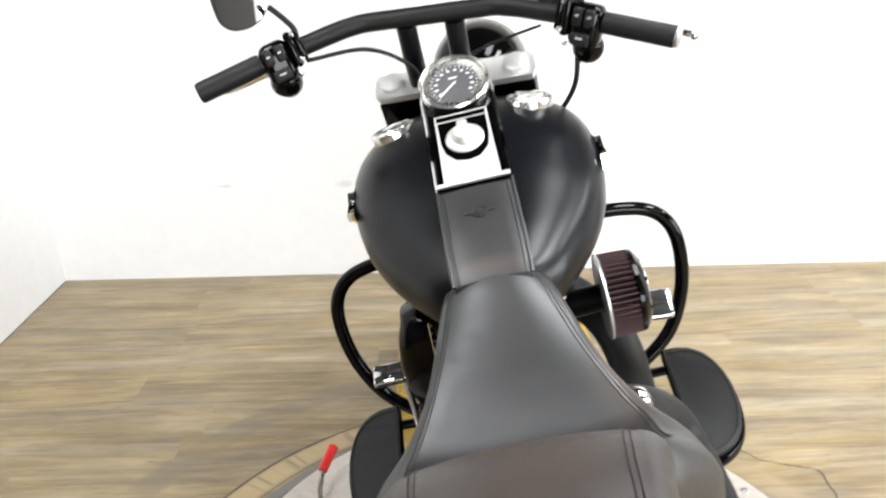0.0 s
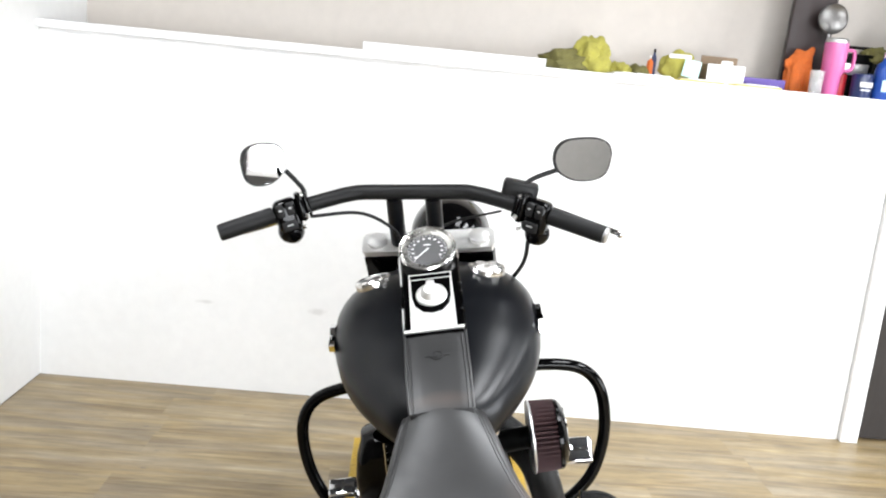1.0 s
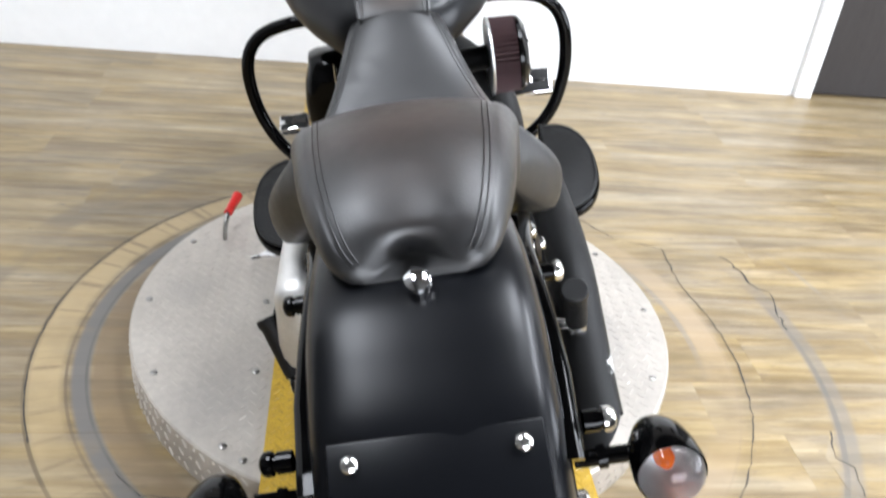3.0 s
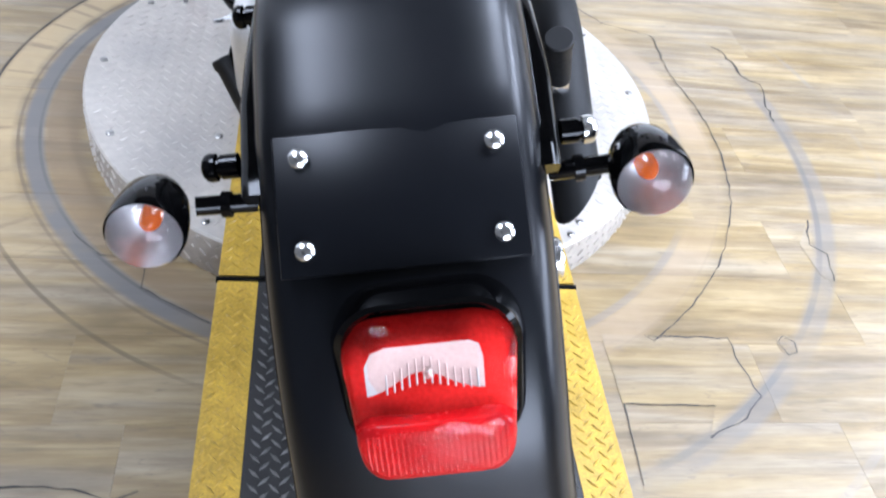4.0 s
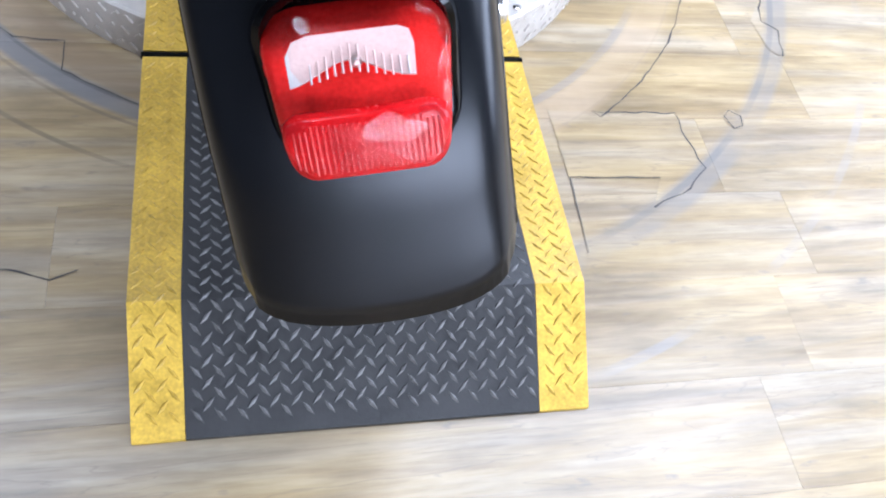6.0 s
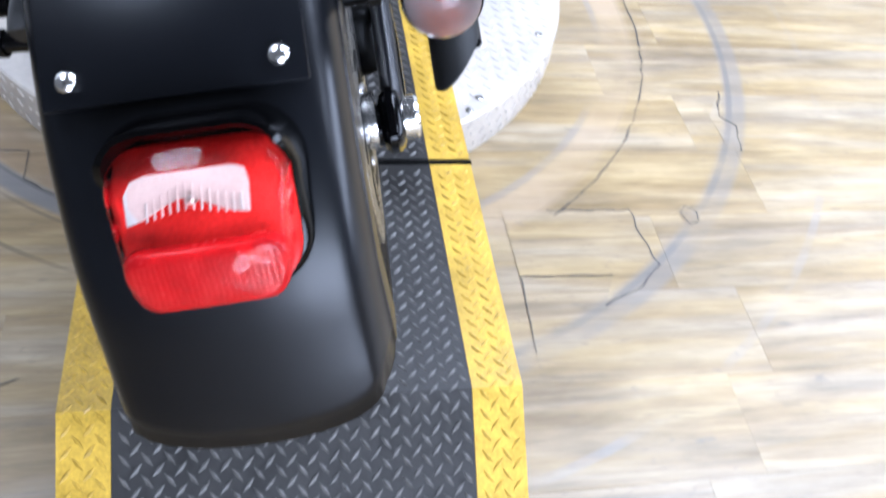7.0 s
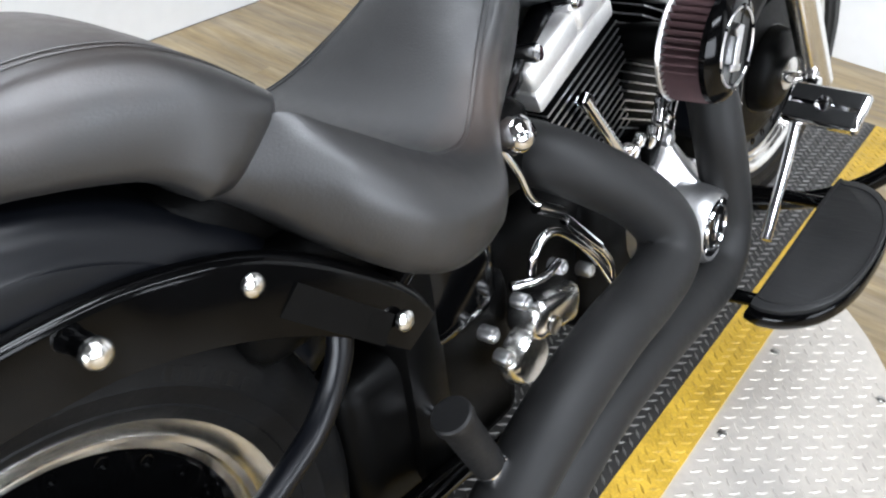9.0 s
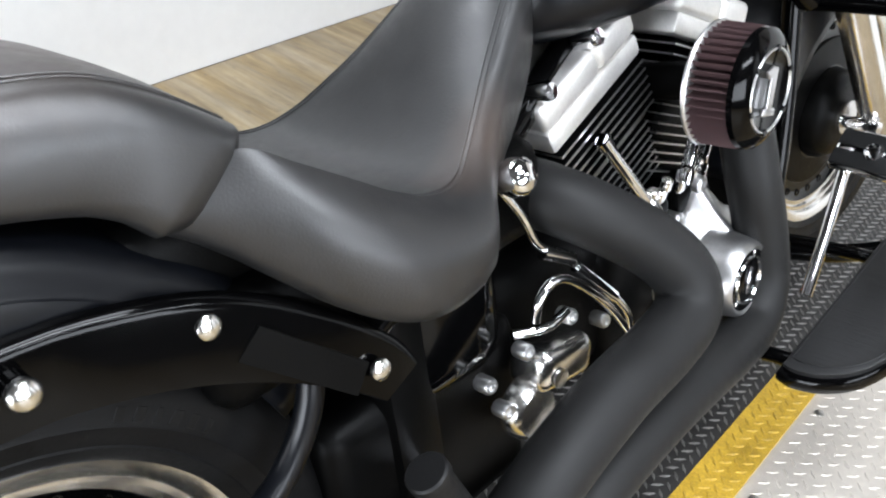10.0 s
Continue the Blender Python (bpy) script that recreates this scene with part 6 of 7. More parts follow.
for x, w, mm, lab, tz in ((0.72, 0.16, PAPER, "white paper sheets lying on the ledge", 0.003), (0.80, 0.20, PAPER, "grey paper sheets lying on the ledge", 0.006), (1.02, 0.20, YPAPER, "yellow paper envelope lying on the ledge", 0.004), (1.27, 0.20, YPAPER, "yellow paper sheets lying on the ledge", 0.005)):
    t = thing("paper", lab, "paper", ledge_pose(x, 0.04, 0.0, 6), "papers on the ledge")
    part("sheet", box((w, 0.10, 0.008), Matrix.Translation((0, 0, 0.004 + tz * 0)), 0.001), mm, t)
    part("sheet", box((w * 0.8, 0.09, 0.005), Matrix.Translation((0.01, 0.005, 0.0108)) @ Matrix.Rotation(0.15, 4, "Z"), 0.001), PAPER, t)


def bottle(x, y, r, h, material, label, cap=None, neck=0.4, category="bottle"):
    t = thing("bottle", label, category, ledge_pose(x, y))
    bm = bmesh.new()
    lathe(bm, [(0, 0), (0, r * 0.94), (0.004, r), (h * 0.62, r), (h * 0.74, r * 0.85), (h * 0.82, r * neck), (h * 0.9, r * neck), (h * 0.9, 0)], (0, 0, 0), (0, 0, 1), 24)
    part("body", bm, material, t, "", 50)
    bm = bmesh.new()
    lathe(bm, [(h * 0.88, 0), (h * 0.88, r * neck * 1.15), (h * 0.99, r * neck * 1.1), (h, r * neck * 0.8), (h, 0)], (0, 0, 0), (0, 0, 1), 20)
    part("cap", bm, cap or PAPER, t, "", 50)
    return t


bottle(0.835, 0.16, 0.014, 0.10, CLOTH_R, "small orange bottle with a white nozzle on the ledge", PAPER, 0.3)
b = bottle(0.855, 0.18, 0.012, 0.13, NAVY, "slim dark bottle with a pointed cap on the ledge", DARKCAV, 0.4)
# open bag with yellow rags
t = thing("bag", "clear plastic bag stuffed with yellow rags on the ledge", "bag", ledge_pose(0.965, 0.16))
bm = bmesh.new()
noise.seed_set(4)
bmesh.ops.create_icosphere(bm, subdivisions=4, radius=1.0)
for v in bm.verts:
    q = v.co * (1 + 0.25 * noise.noise(v.co * 2.2))
    v.co = Vector((q.x * 0.085, q.y * 0.05, max(0.001, (q.z + 0.8) * 0.072)))
part("rags", bm, CLOTH_Y, t, "yellow rags", 60)
part("label_card", box((0.075, 0.003, 0.075), Matrix.Translation((0.035, -0.075, 0.055)) @ Matrix.Rotation(0.15, 4, "Y"), 0.001), CYAN, t, "pale cyan card")
part("white_band", box((0.10, 0.02, 0.02), Matrix.Translation((-0.01, -0.035, 0.105)), 0.006), PAPER, t)
t = thing("box", "open white cardboard box with brown inside on the ledge", "box", ledge_pose(1.15, 0.15))
part("front", box((0.165, 0.004, 0.085), Matrix.Translation((0, -0.07, 0.043)), 0.001), PAPER, t)
part("front_tab", box((0.05, 0.004, 0.02), Matrix.Translation((0, -0.07, 0.092)), 0.004), PAPER, t)
part("back", box((0.165, 0.004, 0.125), Matrix.Translation((0.01, 0.07, 0.063)), 0.001), CARD, t, "brown cardboard back")
for sx in (-0.081, 0.081):
    part("side", box((0.004, 0.136, 0.085), Matrix.Translation((sx, 0, 0.043)), 0.001), CARD, t)
part("bottom", box((0.156, 0.134, 0.004), Matrix.Translation((0, 0, 0.003))), CARD, t)
t = thing("box", "flat purple cardboard box on the ledge", "box", ledge_pose(1.33, 0.17))
part("body", box((0.20, 0.12, 0.045), Matrix.Translation((0, 0, 0.0235)) @ Matrix.Rotation(0.03, 4, "Z"), 0.002), PURPLE, t)
t = thing("post", "dark stained wooden board standing on the ledge", "post", ledge_pose(1.585, 0.30, 0, -4))
part("board", box((0.19, 0.04, 0.95), Matrix.Translation((0, 0, 0.476)) @ Matrix.Rotation(0.03, 4, "Y"), 0.003), DARKWOOD, t)
o = heap("cloth", (0.055, 0.03, 0.075), CLOTH_R, "orange cloth hanging over the things on the ledge", "cloth", ledge_pose(1.525, 0.21, 0.0), 12, (((0.6, 0, 0.8), 0.5, 0.5), ((-0.9, 0, 0.3), 0.4, 0.4)))
for v in o.data.vertices:
    v.co.z += 0.06 if v.co.z > 0.02 else 0


def tumbler():
    t = thing("tumbler", "pink insulated tumbler with handle and steel lid", "tumbler", ledge_pose(1.632, 0.12))
    bm = bmesh.new()
    lathe(bm, [(0, 0), (0, 0.034), (0.004, 0.036), (0.085, 0.038), (0.105, 0.047), (0.225, 0.050), (0.228, 0.048), (0.228, 0)], (0, 0, 0), (0, 0, 1), 32)
    part("body", bm, PINK, t, "pink enamelled body", 40)
    bm = bmesh.new()
    lathe(bm, [(0.226, 0.049), (0.240, 0.048), (0.246, 0.042), (0.246, 0)], (0, 0, 0), (0, 0, 1), 32)
    part("lid", bm, BRUSHED, t, "steel lid", 40)
    bm = bmesh.new()
    tube(bm, [(0.045, 0, 0.20), (0.075, 0, 0.20), (0.086, 0, 0.185), (0.086, 0, 0.135), (0.075, 0, 0.115), (0.045, 0, 0.112)], 0.008, 12, 5)
    part("handle", bm, PINK, t, "pink loop handle", 50)
    bm = bmesh.new()
    lathe(bm, [(0, 0), (0, 0.0365), (0.006, 0.037)], (0, 0, -0.001), (0, 0, 1), 28)
    part("base_ring", bm, BRUSHED, t)


tumbler()
t = thing("round_mirror", "round steel shaving mirror on a thin stem", "mirror", ledge_pose(1.63, 0.22))
bm = bmesh.new()
lathe(bm, [(-0.012, 0.0), (-0.010, 0.05), (0.0, 0.066), (0.006, 0.067), (0.008, 0.064), (0.004, 0.058), (-0.002, 0.03), (-0.004, 0)], (0, -0.02, 0.335), (0, -1, 0), 36)
part("dish", bm, PEWTER, t, "", 50)
bm = bmesh.new()
tube(bm, [(0, 0, 0.01), (0, -0.01, 0.28)], 0.006, 10, 0)
part("stem", bm, BRUSHED, t)
bm = bmesh.new()
lathe(bm, [(0, 0), (0, 0.035), (0.008, 0.03), (0.010, 0)], (0, 0, 0), (0, 0, 1), 24)
part("foot", bm, BRUSHED, t)
for k, x in enumerate((1.535, 1.562)):
    t = thing("glass", "clear drinking glass on the ledge", "glass", ledge_pose(x, 0.06 + 0.03 * k), "glasses")
    bm = bmesh.new()
    lathe(bm, [(0, 0), (0, 0.020), (0.10, 0.024), (0.10, 0.022), (0.006, 0.018), (0.006, 0)], (0, 0, 0), (0, 0, 1), 20)
    part("body", bm, CLEARP, t, "", 40)
t = thing("can", "narrow red tin can on the ledge", "can", ledge_pose(1.695, 0.16))
bm = bmesh.new()
lathe(bm, [(0, 0), (0, 0.024), (0.10, 0.024), (0.104, 0.02), (0.104, 0)], (0, 0, 0), (0, 0, 1), 24)
part("body", bm, REDTIN, t, "", 40)
t = thing("can", "dark blue tin with white marking on the ledge", "can", ledge_pose(1.752, 0.08))
bm = bmesh.new()
lathe(bm, [(0, 0), (0, 0.041), (0.004, 0.043), (0.100, 0.043), (0.104, 0.040), (0.102, 0.037), (0.102, 0)], (0, 0, 0), (0, 0, 1), 32)
part("body", bm, NAVY, t, "", 40)
for k, (w, z, h) in enumerate(((0.056, 0.058, 0.022), (0.044, 0.035, 0.007))):
    part("marking", box((w, 0.003, h), Matrix.Translation((0, -0.0425, z)), 0.001), WHITEINK, t)
sp = bottle(1.842, 0.08, 0.038, 0.205, BLUE, "blue plastic spray bottle on the ledge", CHROME, 0.35)
part("label_band", box((0.040, 0.004, 0.05), Matrix.Translation((0, -0.0375, 0.06)), 0.002), CYAN, sp)
bottle(1.925, 0.10, 0.036, 0.22, CLEARP, "clear plastic bottle with orange label on the ledge", CLOTH_R, 0.5)
t = thing("radio", "black and grey portable radio at the back of the ledge", "radio", ledge_pose(1.80, 0.30))
part("case", box((0.18, 0.08, 0.20), Matrix.Translation((0, 0, 0.101)), 0.012), DARKCAV, t)
part("screen", box((0.12, 0.006, 0.05), Matrix.Translation((0, -0.041, 0.13)), 0.002), BRUSHED, t, "grey front panel")
bm = bmesh.new()
tube(bm, [(-0.07, 0, 0.195), (-0.07, 0, 0.23), (0.07, 0, 0.23), (0.07, 0, 0.195)], 0.007, 10, 0)
part("handle", bm, DARKCAV, t)
heap("cloth", (0.06, 0.05, 0.05), CLOTH_O, "olive green cloth draped at the back of the ledge", "cloth", ledge_pose(1.90, 0.30, 0.16), 14)
t = thing("box", "dark storage box under the olive cloth", "box", ledge_pose(1.92, 0.31))
part("body", box((0.09, 0.10, 0.162), Matrix.Translation((0, 0, 0.082)), 0.004), DARKCAV, t)


# ---- cut lines and cracks in the floor covering ----
def seam(points, width=0.0028, jag=0.004, seed=1, steps=10):
    rnd = random.Random(seed)
    line = []
    for a, b in zip(points, points[1:]):
        n = max(1, int(math.dist(a, b) / 0.02)) if steps else 1
        for k in range(n):
            f = k / n
            line.append(Vector((a[0] + (b[0] - a[0]) * f + rnd.uniform(-jag, jag) * (k > 0), a[1] + (b[1] - a[1]) * f + rnd.uniform(-jag, jag) * (k > 0), 0.0016)))
    line.append(Vector((*points[-1], 0.0016)))
    bm = bmesh.new()
    rows = []
    for i, p in enumerate(line):
        d = (line[min(i + 1, len(line) - 1)] - line[max(i - 1, 0)]).normalized()
        w = width * rnd.uniform(0.3, 1.2) * 0.5
        o = Vector((-d.y, d.x, 0)) * w
        rows.append((bm.verts.new(p - o), bm.verts.new(p + o)))
    for (a, b), (c, d) in zip(rows, rows[1:]):
        bm.faces.new((a, c, d, b))
    ob = new("floor_crack", finish(bm, "floor_crack", CRACK, 0, recalc=False))
    return tagged(ob, "thin dark cut line in the plank floor", kind="structure")


CRACK = mat("floor_crack", (0.055, 0.05, 0.045), 0.8, grain=0.3, scale=30)


def ring(r, a0, a1, n=24):
    return [(TT.x + r * math.cos(radians(a0 + (a1 - a0) * k / n)), TT.y + r * math.sin(radians(a0 + (a1 - a0) * k / n))) for k in range(n + 1)]


seam(ring(0.853, 112, 205), 0.004, 0.002, 2)
seam([(0.59, 1.882), (0.671, 1.764), (0.796, 1.723), (0.809, 1.707), (0.801, 1.55)] + ring(0.848, 14, -54, 16) + [(0.471, 0.582), (0.638, 0.578), (0.641, 0.512), (0.656, 0.442), (0.59, 0.384), (0.528, 0.356)], 0.0035, 0.004, 3)
seam([(0.559, 0.422), (0.39, 0.426), (0.387, 0.367), (0.383, 0.267)], 0.0025, 0.001, 4)
seam([(0.981, 1.679), (1.01, 1.64), (1.02, 1.533), (1.063, 1.492), (1.04, 1.40), (1.033, 1.315)], 0.006, 0.006, 5)
seam([(0.96, 0.93), (0.929, 0.847), (0.959, 0.819), (0.938, 0.739)], 0.004, 0.004, 6)
seam([(-0.329, 0.595), (-0.456, 0.675), (-0.458, 0.747), (-0.541, 0.754), (-0.601, 0.814)], 0.0025, 0.002, 7)
seam([(-0.95, 0.30), (-0.7, 0.285), (-0.551, 0.281), (-0.49, 0.276), (-0.433, 0.255), (-0.397, 0.271)], 0.003, 0.004, 8)
seam([(0.74, 0.57), (0.755, 0.585), (0.775, 0.57), (0.770, 0.545), (0.750, 0.538), (0.74, 0.57)], 0.003, 0.002, 9)


# ---- torn patches where the floor's top layer has gone ----
patches = []


def torn(points, seed):
    rnd = random.Random(seed)
    bm = bmesh.new()
    top = [bm.verts.new((x + rnd.uniform(-0.002, 0.002), y + rnd.uniform(-0.002, 0.002), 0.0009)) for x, y in points]
    bm.faces.new(top)
    ob = new("floor_patch", finish(bm, "floor_patch", CRACK, 0))
    patches.append(ob)
    return tagged(ob, "pale torn patch in the plank floor", kind="structure")


torn([(0.387, 0.582), (0.387, 0.426), (0.559, 0.422), (0.528, 0.356), (0.59, 0.384), (0.656, 0.442), (0.641, 0.512), (0.638, 0.578)], 1)
torn([(0.757 + 0.021 * math.cos(k * 0.63), 0.562 + 0.025 * math.sin(k * 0.63)) for k in range(10)], 2)
torn([(0.96, 0.93), (0.929, 0.847), (0.959, 0.819), (0.938, 0.739), (0.915, 0.76), (0.905, 0.85)], 3)


# ---- floor planks ----
def planks():
    rnd = random.Random(11)
    WOOD = bpy.data.materials.new("wood_plank")
    WOOD.use_nodes = True
    nt = WOOD.node_tree
    b = nt.nodes["Principled BSDF"]
    tc = nt.nodes.new("ShaderNodeTexCoord")
    info = nt.nodes.new("ShaderNodeObjectInfo")
    off = nt.nodes.new("ShaderNodeVectorMath")
    off.operation = "MULTIPLY_ADD"
    off.inputs[1].default_value = (0.75, 8.5, 1)
    sc = nt.nodes.new("ShaderNodeVectorMath")
    sc.operation = "SCALE"
    sc.inputs[0].default_value = (9, 2.5, 0.6)
    nt.links.new(info.outputs["Random"], sc.inputs["Scale"])
    nt.links.new(tc.outputs["Object"], off.inputs[0])
    nt.links.new(sc.outputs[0], off.inputs[2])
    n1 = nt.nodes.new("ShaderNodeTexNoise")
    n1.inputs["Scale"].default_value, n1.inputs["Detail"].default_value = 2.6, 8
    n2 = nt.nodes.new("ShaderNodeTexNoise")
    n2.inputs["Scale"].default_value, n2.inputs["Detail"].default_value = 16, 6
    n1.inputs["Distortion"].default_value = 0.9
    n2.inputs["Distortion"].default_value = 0.5
    for n in (n1, n2):
        nt.links.new(off.outputs[0], n.inputs["Vector"])
    r1 = nt.nodes.new("ShaderNodeValToRGB")
    r1.color_ramp.elements[0].position, r1.color_ramp.elements[0].color = 0.25, (0.180, 0.132, 0.073, 1)
    r1.color_ramp.elements[1].position, r1.color_ramp.elements[1].color = 0.78, (0.400, 0.322, 0.200, 1)
    e = r1.color_ramp.elements.new(0.52)
    e.color = (0.285, 0.220, 0.128, 1)
    mixn = nt.nodes.new("ShaderNodeMath")
    mixn.operation = "MULTIPLY_ADD"
    mixn.inputs[1].default_value = 0.35
    nt.links.new(n2.outputs["Fac"], mixn.inputs[0])
    half = nt.nodes.new("ShaderNodeMath")
    half.operation = "MULTIPLY_ADD"
    half.inputs[1].default_value, half.inputs[2].default_value = 1.0, -0.175
    nt.links.new(n1.outputs["Fac"], half.inputs[0])
    nt.links.new(half.outputs[0], mixn.inputs[2])
    nt.links.new(mixn.outputs[0], r1.inputs[0])
    hsv = nt.nodes.new("ShaderNodeHueSaturation")
    val = nt.nodes.new("ShaderNodeMapRange")
    val.inputs["To Min"].default_value, val.inputs["To Max"].default_value = 0.97, 1.03
    nt.links.new(info.outputs["Random"], val.inputs["Value"])
    nt.links.new(val.outputs[0], hsv.inputs["Value"])
    nt.links.new(r1.outputs[0], hsv.inputs["Color"])
    # scuffs left by the turning platform: rings round its centre, broken up by noise
    geo = nt.nodes.new("ShaderNodeNewGeometry")
    rel = nt.nodes.new("ShaderNodeVectorMath")
    rel.operation = "SUBTRACT"
    rel.inputs[1].default_value = (TT.x, TT.y, 0)
    nt.links.new(geo.outputs["Position"], rel.inputs[0])
    flat = nt.nodes.new("ShaderNodeVectorMath")
    flat.operation = "MULTIPLY"
    flat.inputs[1].default_value = (1, 1, 0)
    nt.links.new(rel.outputs[0], flat.inputs[0])
    dist = nt.nodes.new("ShaderNodeVectorMath")
    dist.operation = "LENGTH"
    nt.links.new(flat.outputs[0], dist.inputs[0])
    dirt = nt.nodes.new("ShaderNodeTexNoise")
    dirt.inputs["Scale"].default_value, dirt.inputs["Detail"].default_value = 3.5, 7
    nt.links.new(geo.outputs["Position"], dirt.inputs["Vector"])
    fine = nt.nodes.new("ShaderNodeTexNoise")
    fine.noise_dimensions = "1D"
    fine.inputs["Scale"].default_value, fine.inputs["Detail"].default_value = 60, 4
    nt.links.new(dist.outputs["Value"], fine.inputs["W"])
    colour = hsv.outputs[0]
    # grey and ochre bands along the boards, and thin dark wisps of grain
    slow = nt.nodes.new("ShaderNodeTexNoise")
    slow.inputs["Scale"].default_value, slow.inputs["Detail"].default_value, slow.inputs["Distortion"].default_value = 1.9, 5, 0.6
    nt.links.new(off.outputs[0], slow.inputs["Vector"])
    share = nt.nodes.new("ShaderNodeMapRange")
    share.inputs["From Min"].default_value, share.inputs["From Max"].default_value = 0.40, 0.64
    share.inputs["To Max"].default_value = 0.36
    nt.links.new(slow.outputs["Fac"], share.inputs["Value"])
    grey = nt.nodes.new("ShaderNodeHueSaturation")
    grey.inputs["Saturation"].default_value, grey.inputs["Value"].default_value = 0.30, 1.0
    nt.links.new(colour, grey.inputs["Color"])
    toned = nt.nodes.new("ShaderNodeMix")
    toned.data_type = "RGBA"
    nt.links.new(share.outputs[0], toned.inputs[0])
    rich = nt.nodes.new("ShaderNodeHueSaturation")
    rich.inputs["Saturation"].default_value, rich.inputs["Value"].default_value = 1.18, 0.97
    nt.links.new(colour, rich.inputs["Color"])
    nt.links.new(rich.outputs[0], toned.inputs[6])
    nt.links.new(grey.outputs[0], toned.inputs[7])
    wisp = nt.nodes.new("ShaderNodeTexNoise")
    wisp.inputs["Scale"].default_value, wisp.inputs["Detail"].default_value, wisp.inputs["Distortion"].default_value = 2.2, 3, 1.6
    nt.links.new(off.outputs[0], wisp.inputs["Vector"])
    mid = nt.nodes.new("ShaderNodeMath")
    mid.operation = "SUBTRACT"
    mid.inputs[1].default_value = 0.53
    nt.links.new(wisp.outputs["Fac"], mid.inputs[0])
    near = nt.nodes.new("ShaderNodeMath")
    near.operation = "ABSOLUTE"
    nt.links.new(mid.outputs[0], near.inputs[0])
    line = nt.nodes.new("ShaderNodeMapRange")
    line.inputs["From Min"].default_value, line.inputs["From Max"].default_value = 0.013, 0.0
    line.inputs["To Max"].default_value = 0.30
    nt.links.new(near.outputs[0], line.inputs["Value"])
    grained = nt.nodes.new("ShaderNodeMix")
    grained.data_type = "RGBA"
    nt.links.new(line.outputs[0], grained.inputs[0])
    nt.links.new(toned.outputs[2], grained.inputs[6])
    grained.inputs[7].default_value = (0.12, 0.095, 0.07, 1)
    colour = grained.outputs[2]
    # cloudy wear across the boards and small dark knots
    cloud = nt.nodes.new("ShaderNodeTexNoise")
    cloud.inputs["Scale"].default_value, cloud.inputs["Detail"].default_value, cloud.inputs["Roughness"].default_value = 4.0, 9, 0.62
    wide = nt.nodes.new("ShaderNodeVectorMath")
    wide.operation = "MULTIPLY"
    wide.inputs[1].default_value = (0.8, 2.0, 1)
    nt.links.new(geo.outputs["Position"], wide.inputs[0])
    nt.links.new(wide.outputs[0], cloud.inputs["Vector"])
    shade = nt.nodes.new("ShaderNodeMapRange")
    shade.inputs["From Min"].default_value, shade.inputs["From Max"].default_value = 0.36, 0.64
    shade.inputs["To Min"].default_value, shade.inputs["To Max"].default_value = 0.80, 1.16
    nt.links.new(cloud.outputs["Fac"], shade.inputs["Value"])
    clouded = nt.nodes.new("ShaderNodeVectorMath")
    clouded.operation = "SCALE"
    nt.links.new(colour, clouded.inputs[0])
    nt.links.new(shade.outputs[0], clouded.inputs["Scale"])
    speck = nt.nodes.new("ShaderNodeTexNoise")
    speck.inputs["Scale"].default_value, speck.inputs["Detail"].default_value = 17.0, 4
    nt.links.new(wide.outputs[0], speck.inputs["Vector"])
    knot = nt.nodes.new("ShaderNodeMapRange")
    knot.inputs["From Min"].default_value, knot.inputs["From Max"].default_value = 0.665, 0.75
    knot.inputs["To Max"].default_value = 0.6
    nt.links.new(speck.outputs["Fac"], knot.inputs["Value"])
    knotted = nt.nodes.new("ShaderNodeMix")
    knotted.data_type = "RGBA"
    nt.links.new(knot.outputs[0], knotted.inputs[0])
    nt.links.new(clouded.outputs[0], knotted.inputs[6])
    knotted.inputs[7].default_value = (0.13, 0.11, 0.09, 1)
    colour = knotted.outputs[2]

    def band(r, width, tint, strength, low=0.35, high=0.6, source=None, side=None):
        """A ring of wear round the turntable; side: the direction on which it lies and how narrowly."""
        nonlocal colour
        off = nt.nodes.new("ShaderNodeMath")
        off.operation = "SUBTRACT"
        off.inputs[1].default_value = r
        nt.links.new(dist.outputs["Value"], off.inputs[0])
        size = nt.nodes.new("ShaderNodeMath")
        size.operation = "ABSOLUTE"
        nt.links.new(off.outputs[0], size.inputs[0])
        edge = nt.nodes.new("ShaderNodeMapRange")
        edge.inputs["From Min"].default_value, edge.inputs["From Max"].default_value = width, width * 0.6
        nt.links.new(size.outputs[0], edge.inputs["Value"])
        gap = nt.nodes.new("ShaderNodeMapRange")
        gap.inputs["From Min"].default_value, gap.inputs["From Max"].default_value = low, high
        nt.links.new((source or dirt).outputs["Fac"], gap.inputs["Value"])
        amount = nt.nodes.new("ShaderNodeMath")
        amount.operation = "MULTIPLY"
        nt.links.new(edge.outputs[0], amount.inputs[0])
        nt.links.new(gap.outputs[0], amount.inputs[1])
        scale = nt.nodes.new("ShaderNodeMath")
        scale.operation = "MULTIPLY"
        scale.inputs[1].default_value = strength
        nt.links.new(amount.outputs[0], scale.inputs[0])
        if side:
            along = nt.nodes.new("ShaderNodeVectorMath")
            along.operation = "DOT_PRODUCT"
            along.inputs[1].default_value = (math.cos(radians(side[0])), math.sin(radians(side[0])), 0)
            nt.links.new(flat.outputs[0], along.inputs[0])
            reach = nt.nodes.new("ShaderNodeMapRange")
            reach.inputs["From Min"].default_value, reach.inputs["From Max"].default_value = side[1] * r, side[2] * r
            nt.links.new(along.outputs["Value"], reach.inputs["Value"])
            both = nt.nodes.new("ShaderNodeMath")
            both.operation = "MULTIPLY"
            nt.links.new(scale.outputs[0], both.inputs[0])
            nt.links.new(reach.outputs[0], both.inputs[1])
            scale = both
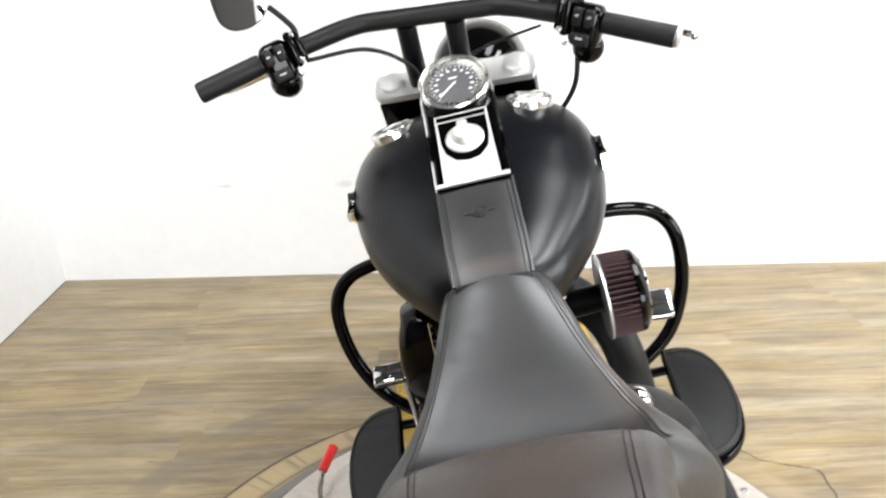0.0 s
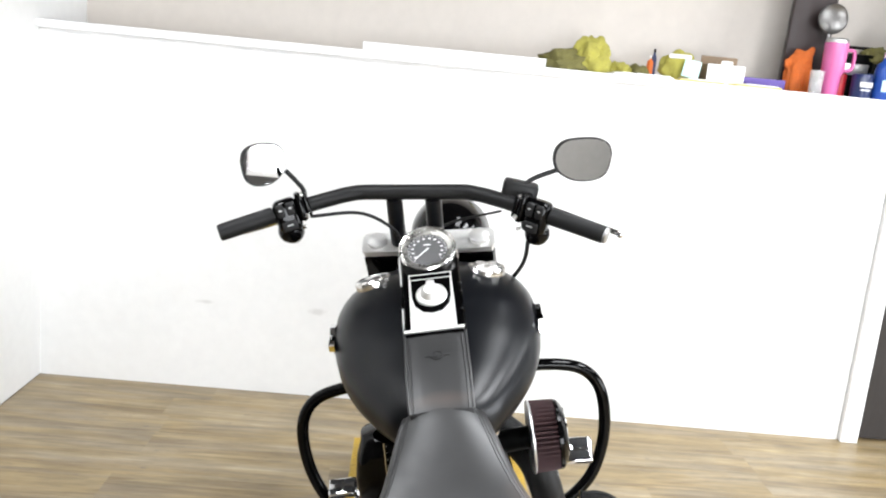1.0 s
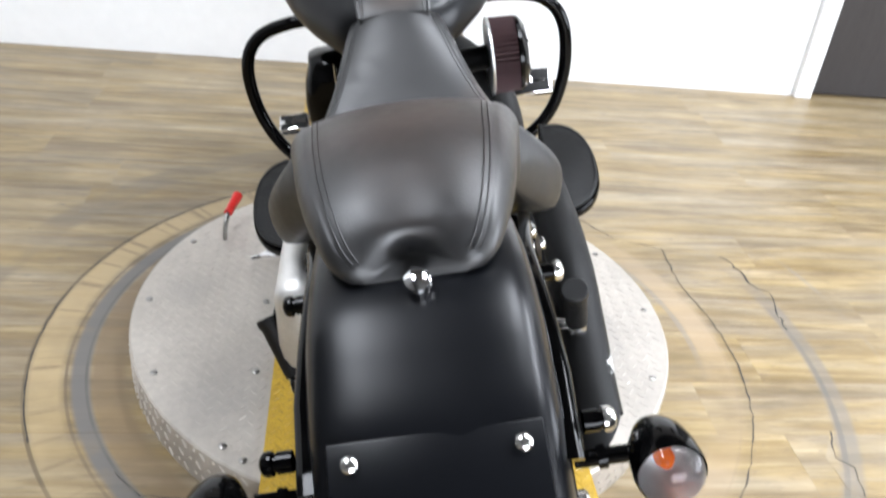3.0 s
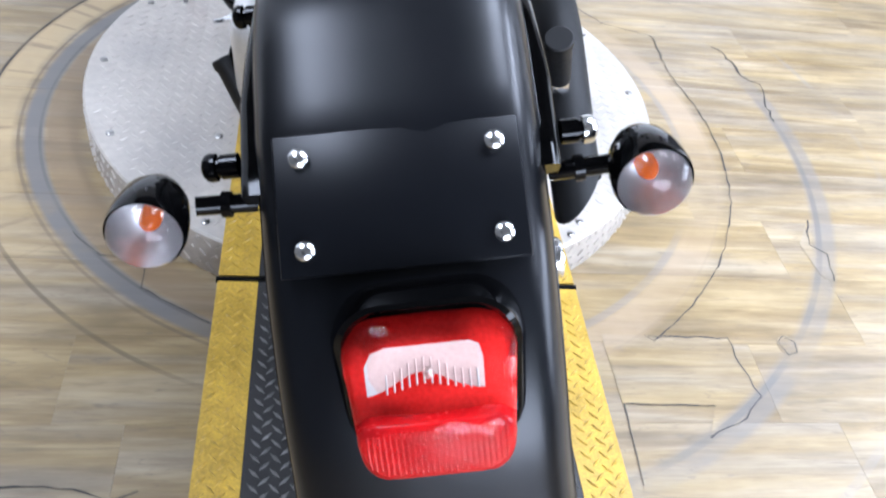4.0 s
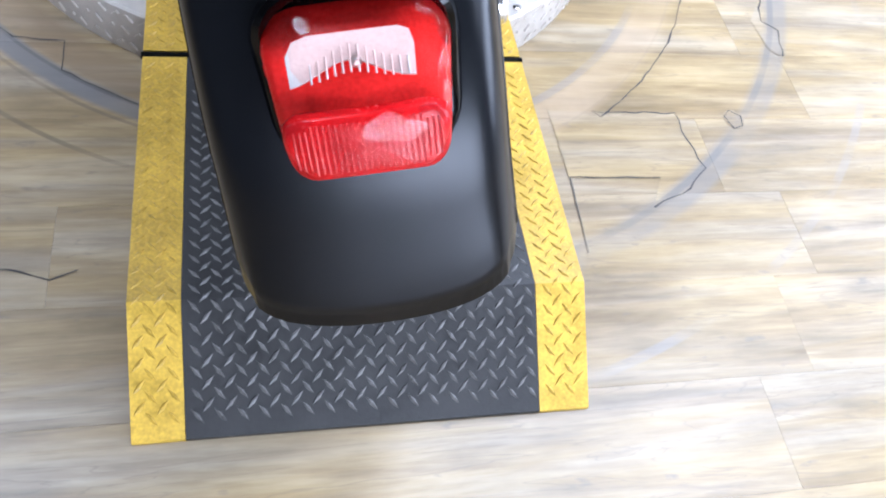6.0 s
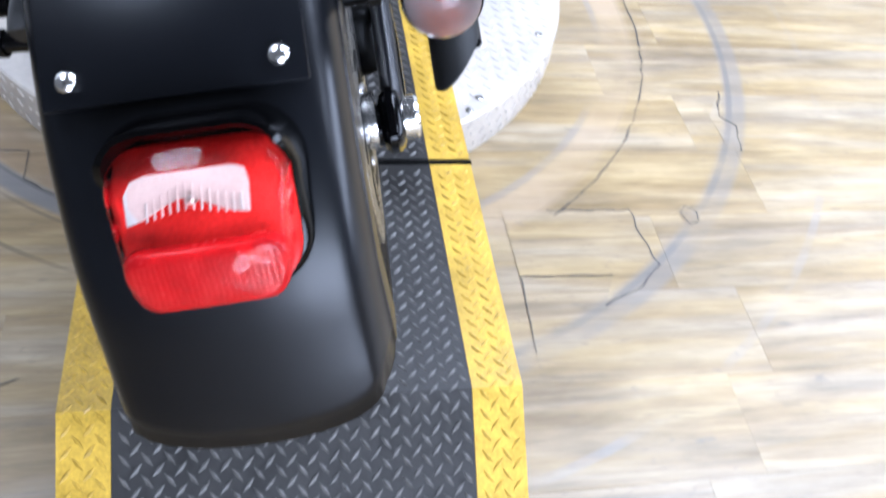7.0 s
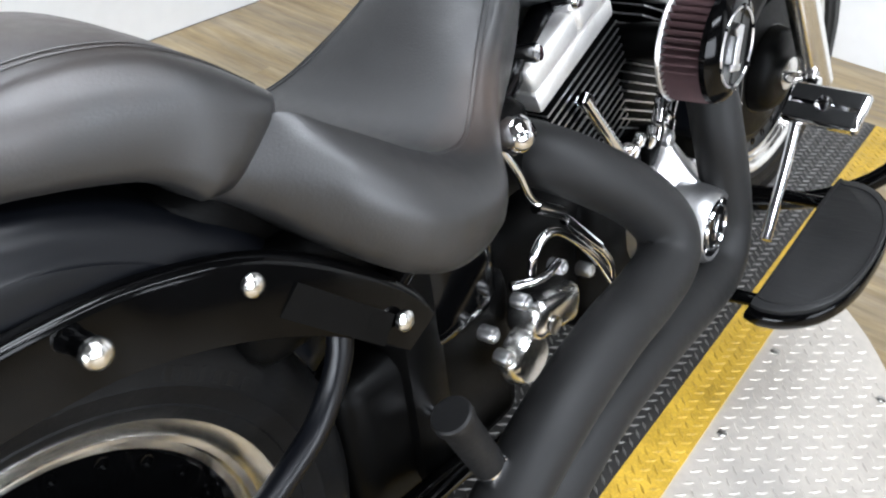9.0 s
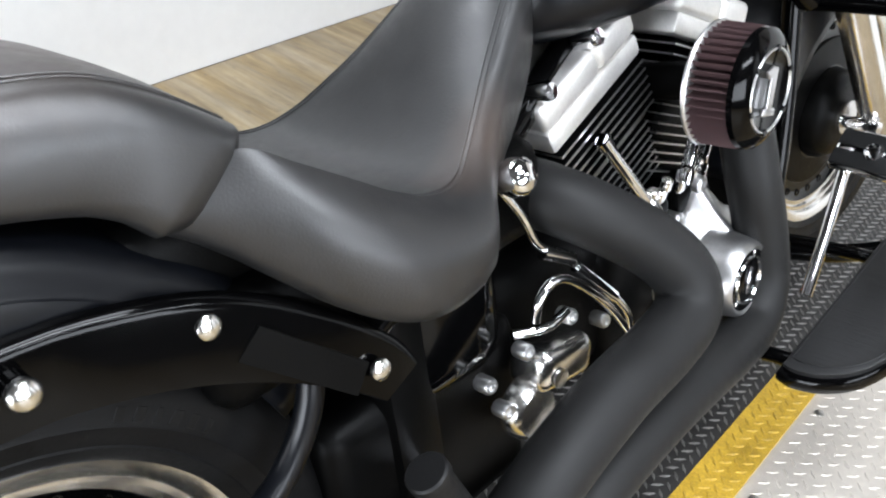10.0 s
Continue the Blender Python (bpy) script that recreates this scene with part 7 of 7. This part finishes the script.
        mx = nt.nodes.new("ShaderNodeMix")
        mx.data_type = "RGBA"
        nt.links.new(scale.outputs[0], mx.inputs[0])
        nt.links.new(colour, mx.inputs[6])
        mx.inputs[7].default_value = (*tint, 1)
        colour = mx.outputs[2]

    # marks that run outwards, by the angle round the centre
    parts = nt.nodes.new("ShaderNodeSeparateXYZ")
    nt.links.new(flat.outputs[0], parts.inputs[0])
    turn = nt.nodes.new("ShaderNodeMath")
    turn.operation = "ARCTAN2"
    nt.links.new(parts.outputs["Y"], turn.inputs[0])
    nt.links.new(parts.outputs["X"], turn.inputs[1])
    ticks = nt.nodes.new("ShaderNodeTexNoise")
    ticks.noise_dimensions = "1D"
    ticks.inputs["Scale"].default_value, ticks.inputs["Detail"].default_value = 34, 5
    nt.links.new(turn.outputs[0], ticks.inputs["W"])
    # left of the platform: brown inside, a blue-grey rub, a bare yellow ring with cross scratches and a dark outer edge
    band(0.685, 0.045, (0.20, 0.142, 0.082), 0.7, 0.25, 0.50, side=(180, 0.2, 0.6))
    band(0.815, 0.044, (0.47, 0.355, 0.19), 0.85, 0.24, 0.50, side=(158, 0.45, 0.8))
    band(0.815, 0.038, (0.20, 0.145, 0.085), 0.6, 0.57, 0.64, ticks, side=(165, 0.4, 0.8))
    band(0.855, 0.005, (0.10, 0.075, 0.045), 0.7, 0.25, 0.50, side=(175, 0.1, 0.5))
    band(0.772, 0.004, (0.12, 0.09, 0.06), 0.6, 0.30, 0.50, side=(180, 0.1, 0.5))
    band(0.742, 0.024, (0.155, 0.150, 0.145), 0.9, 0.26, 0.44, side=(185, 0.2, 0.6))
    band(0.730, 0.004, (0.07, 0.065, 0.06), 0.6, 0.35, 0.55, side=(185, 0.2, 0.7))
    band(1.07, 0.055, (0.165, 0.135, 0.095), 0.6, 0.34, 0.56, side=(150, 0.6, 0.85))
    # right of it: a worn track, grey rubs farther out
    band(0.79, 0.045, (0.40, 0.30, 0.195), 0.6, 0.30, 0.56, side=(-25, 0.3, 0.7))
    band(0.81, 0.05, (0.22, 0.17, 0.115), 0.45, 0.55, 0.75, fine, side=(-25, 0.0, 0.5))
    band(0.748, 0.010, (0.22, 0.20, 0.18), 0.5, 0.35, 0.55, side=(-30, 0.2, 0.7))
    band(1.06, 0.030, (0.175, 0.162, 0.145), 0.6, 0.34, 0.56, side=(-30, 0.5, 0.8))
    band(1.048, 0.008, (0.12, 0.115, 0.11), 0.55, 0.40, 0.55, side=(-45, 0.5, 0.8))
    band(1.255, 0.010, (0.22, 0.21, 0.20), 0.5, 0.45, 0.60, side=(-30, 0.5, 0.8))
    nt.links.new(colour, b.inputs["Base Color"])
    b.inputs["Roughness"].default_value = 0.38
    b.inputs["Specular IOR Level"].default_value = 0.42
    bp = nt.nodes.new("ShaderNodeBump")
    bp.inputs["Strength"].default_value, bp.inputs["Distance"].default_value = 0.12, 0.002
    nt.links.new(n2.outputs["Fac"], bp.inputs["Height"])
    nt.links.new(bp.outputs[0], b.inputs["Normal"])
    for ob in patches:
        ob.data.materials[0] = WOOD
    W, L = 0.178, 1.22

    def board(length):
        bm = bmesh.new()
        block(bm, (length - 0.0003, W - 0.0004, 0.008), Matrix.Translation((0, 0, -0.004)))
        return finish(bm, "plank", WOOD, 0)

    full = board(L)
    for j in range(38):
        y = -3.44 + j * W
        x = -1.765 - rnd.random() * L
        while x < 4.93:
            a, b = max(x, -1.765), min(x + L, 4.935)
            if b - a > 0.03:
                ob = new("plank", full if b - a > L - 0.001 else board(b - a))
                ob.location = ((a + b) / 2, y, -0.0004 + 0.0004 * rnd.random())
                ob.parent = floor
            x += L


planks()
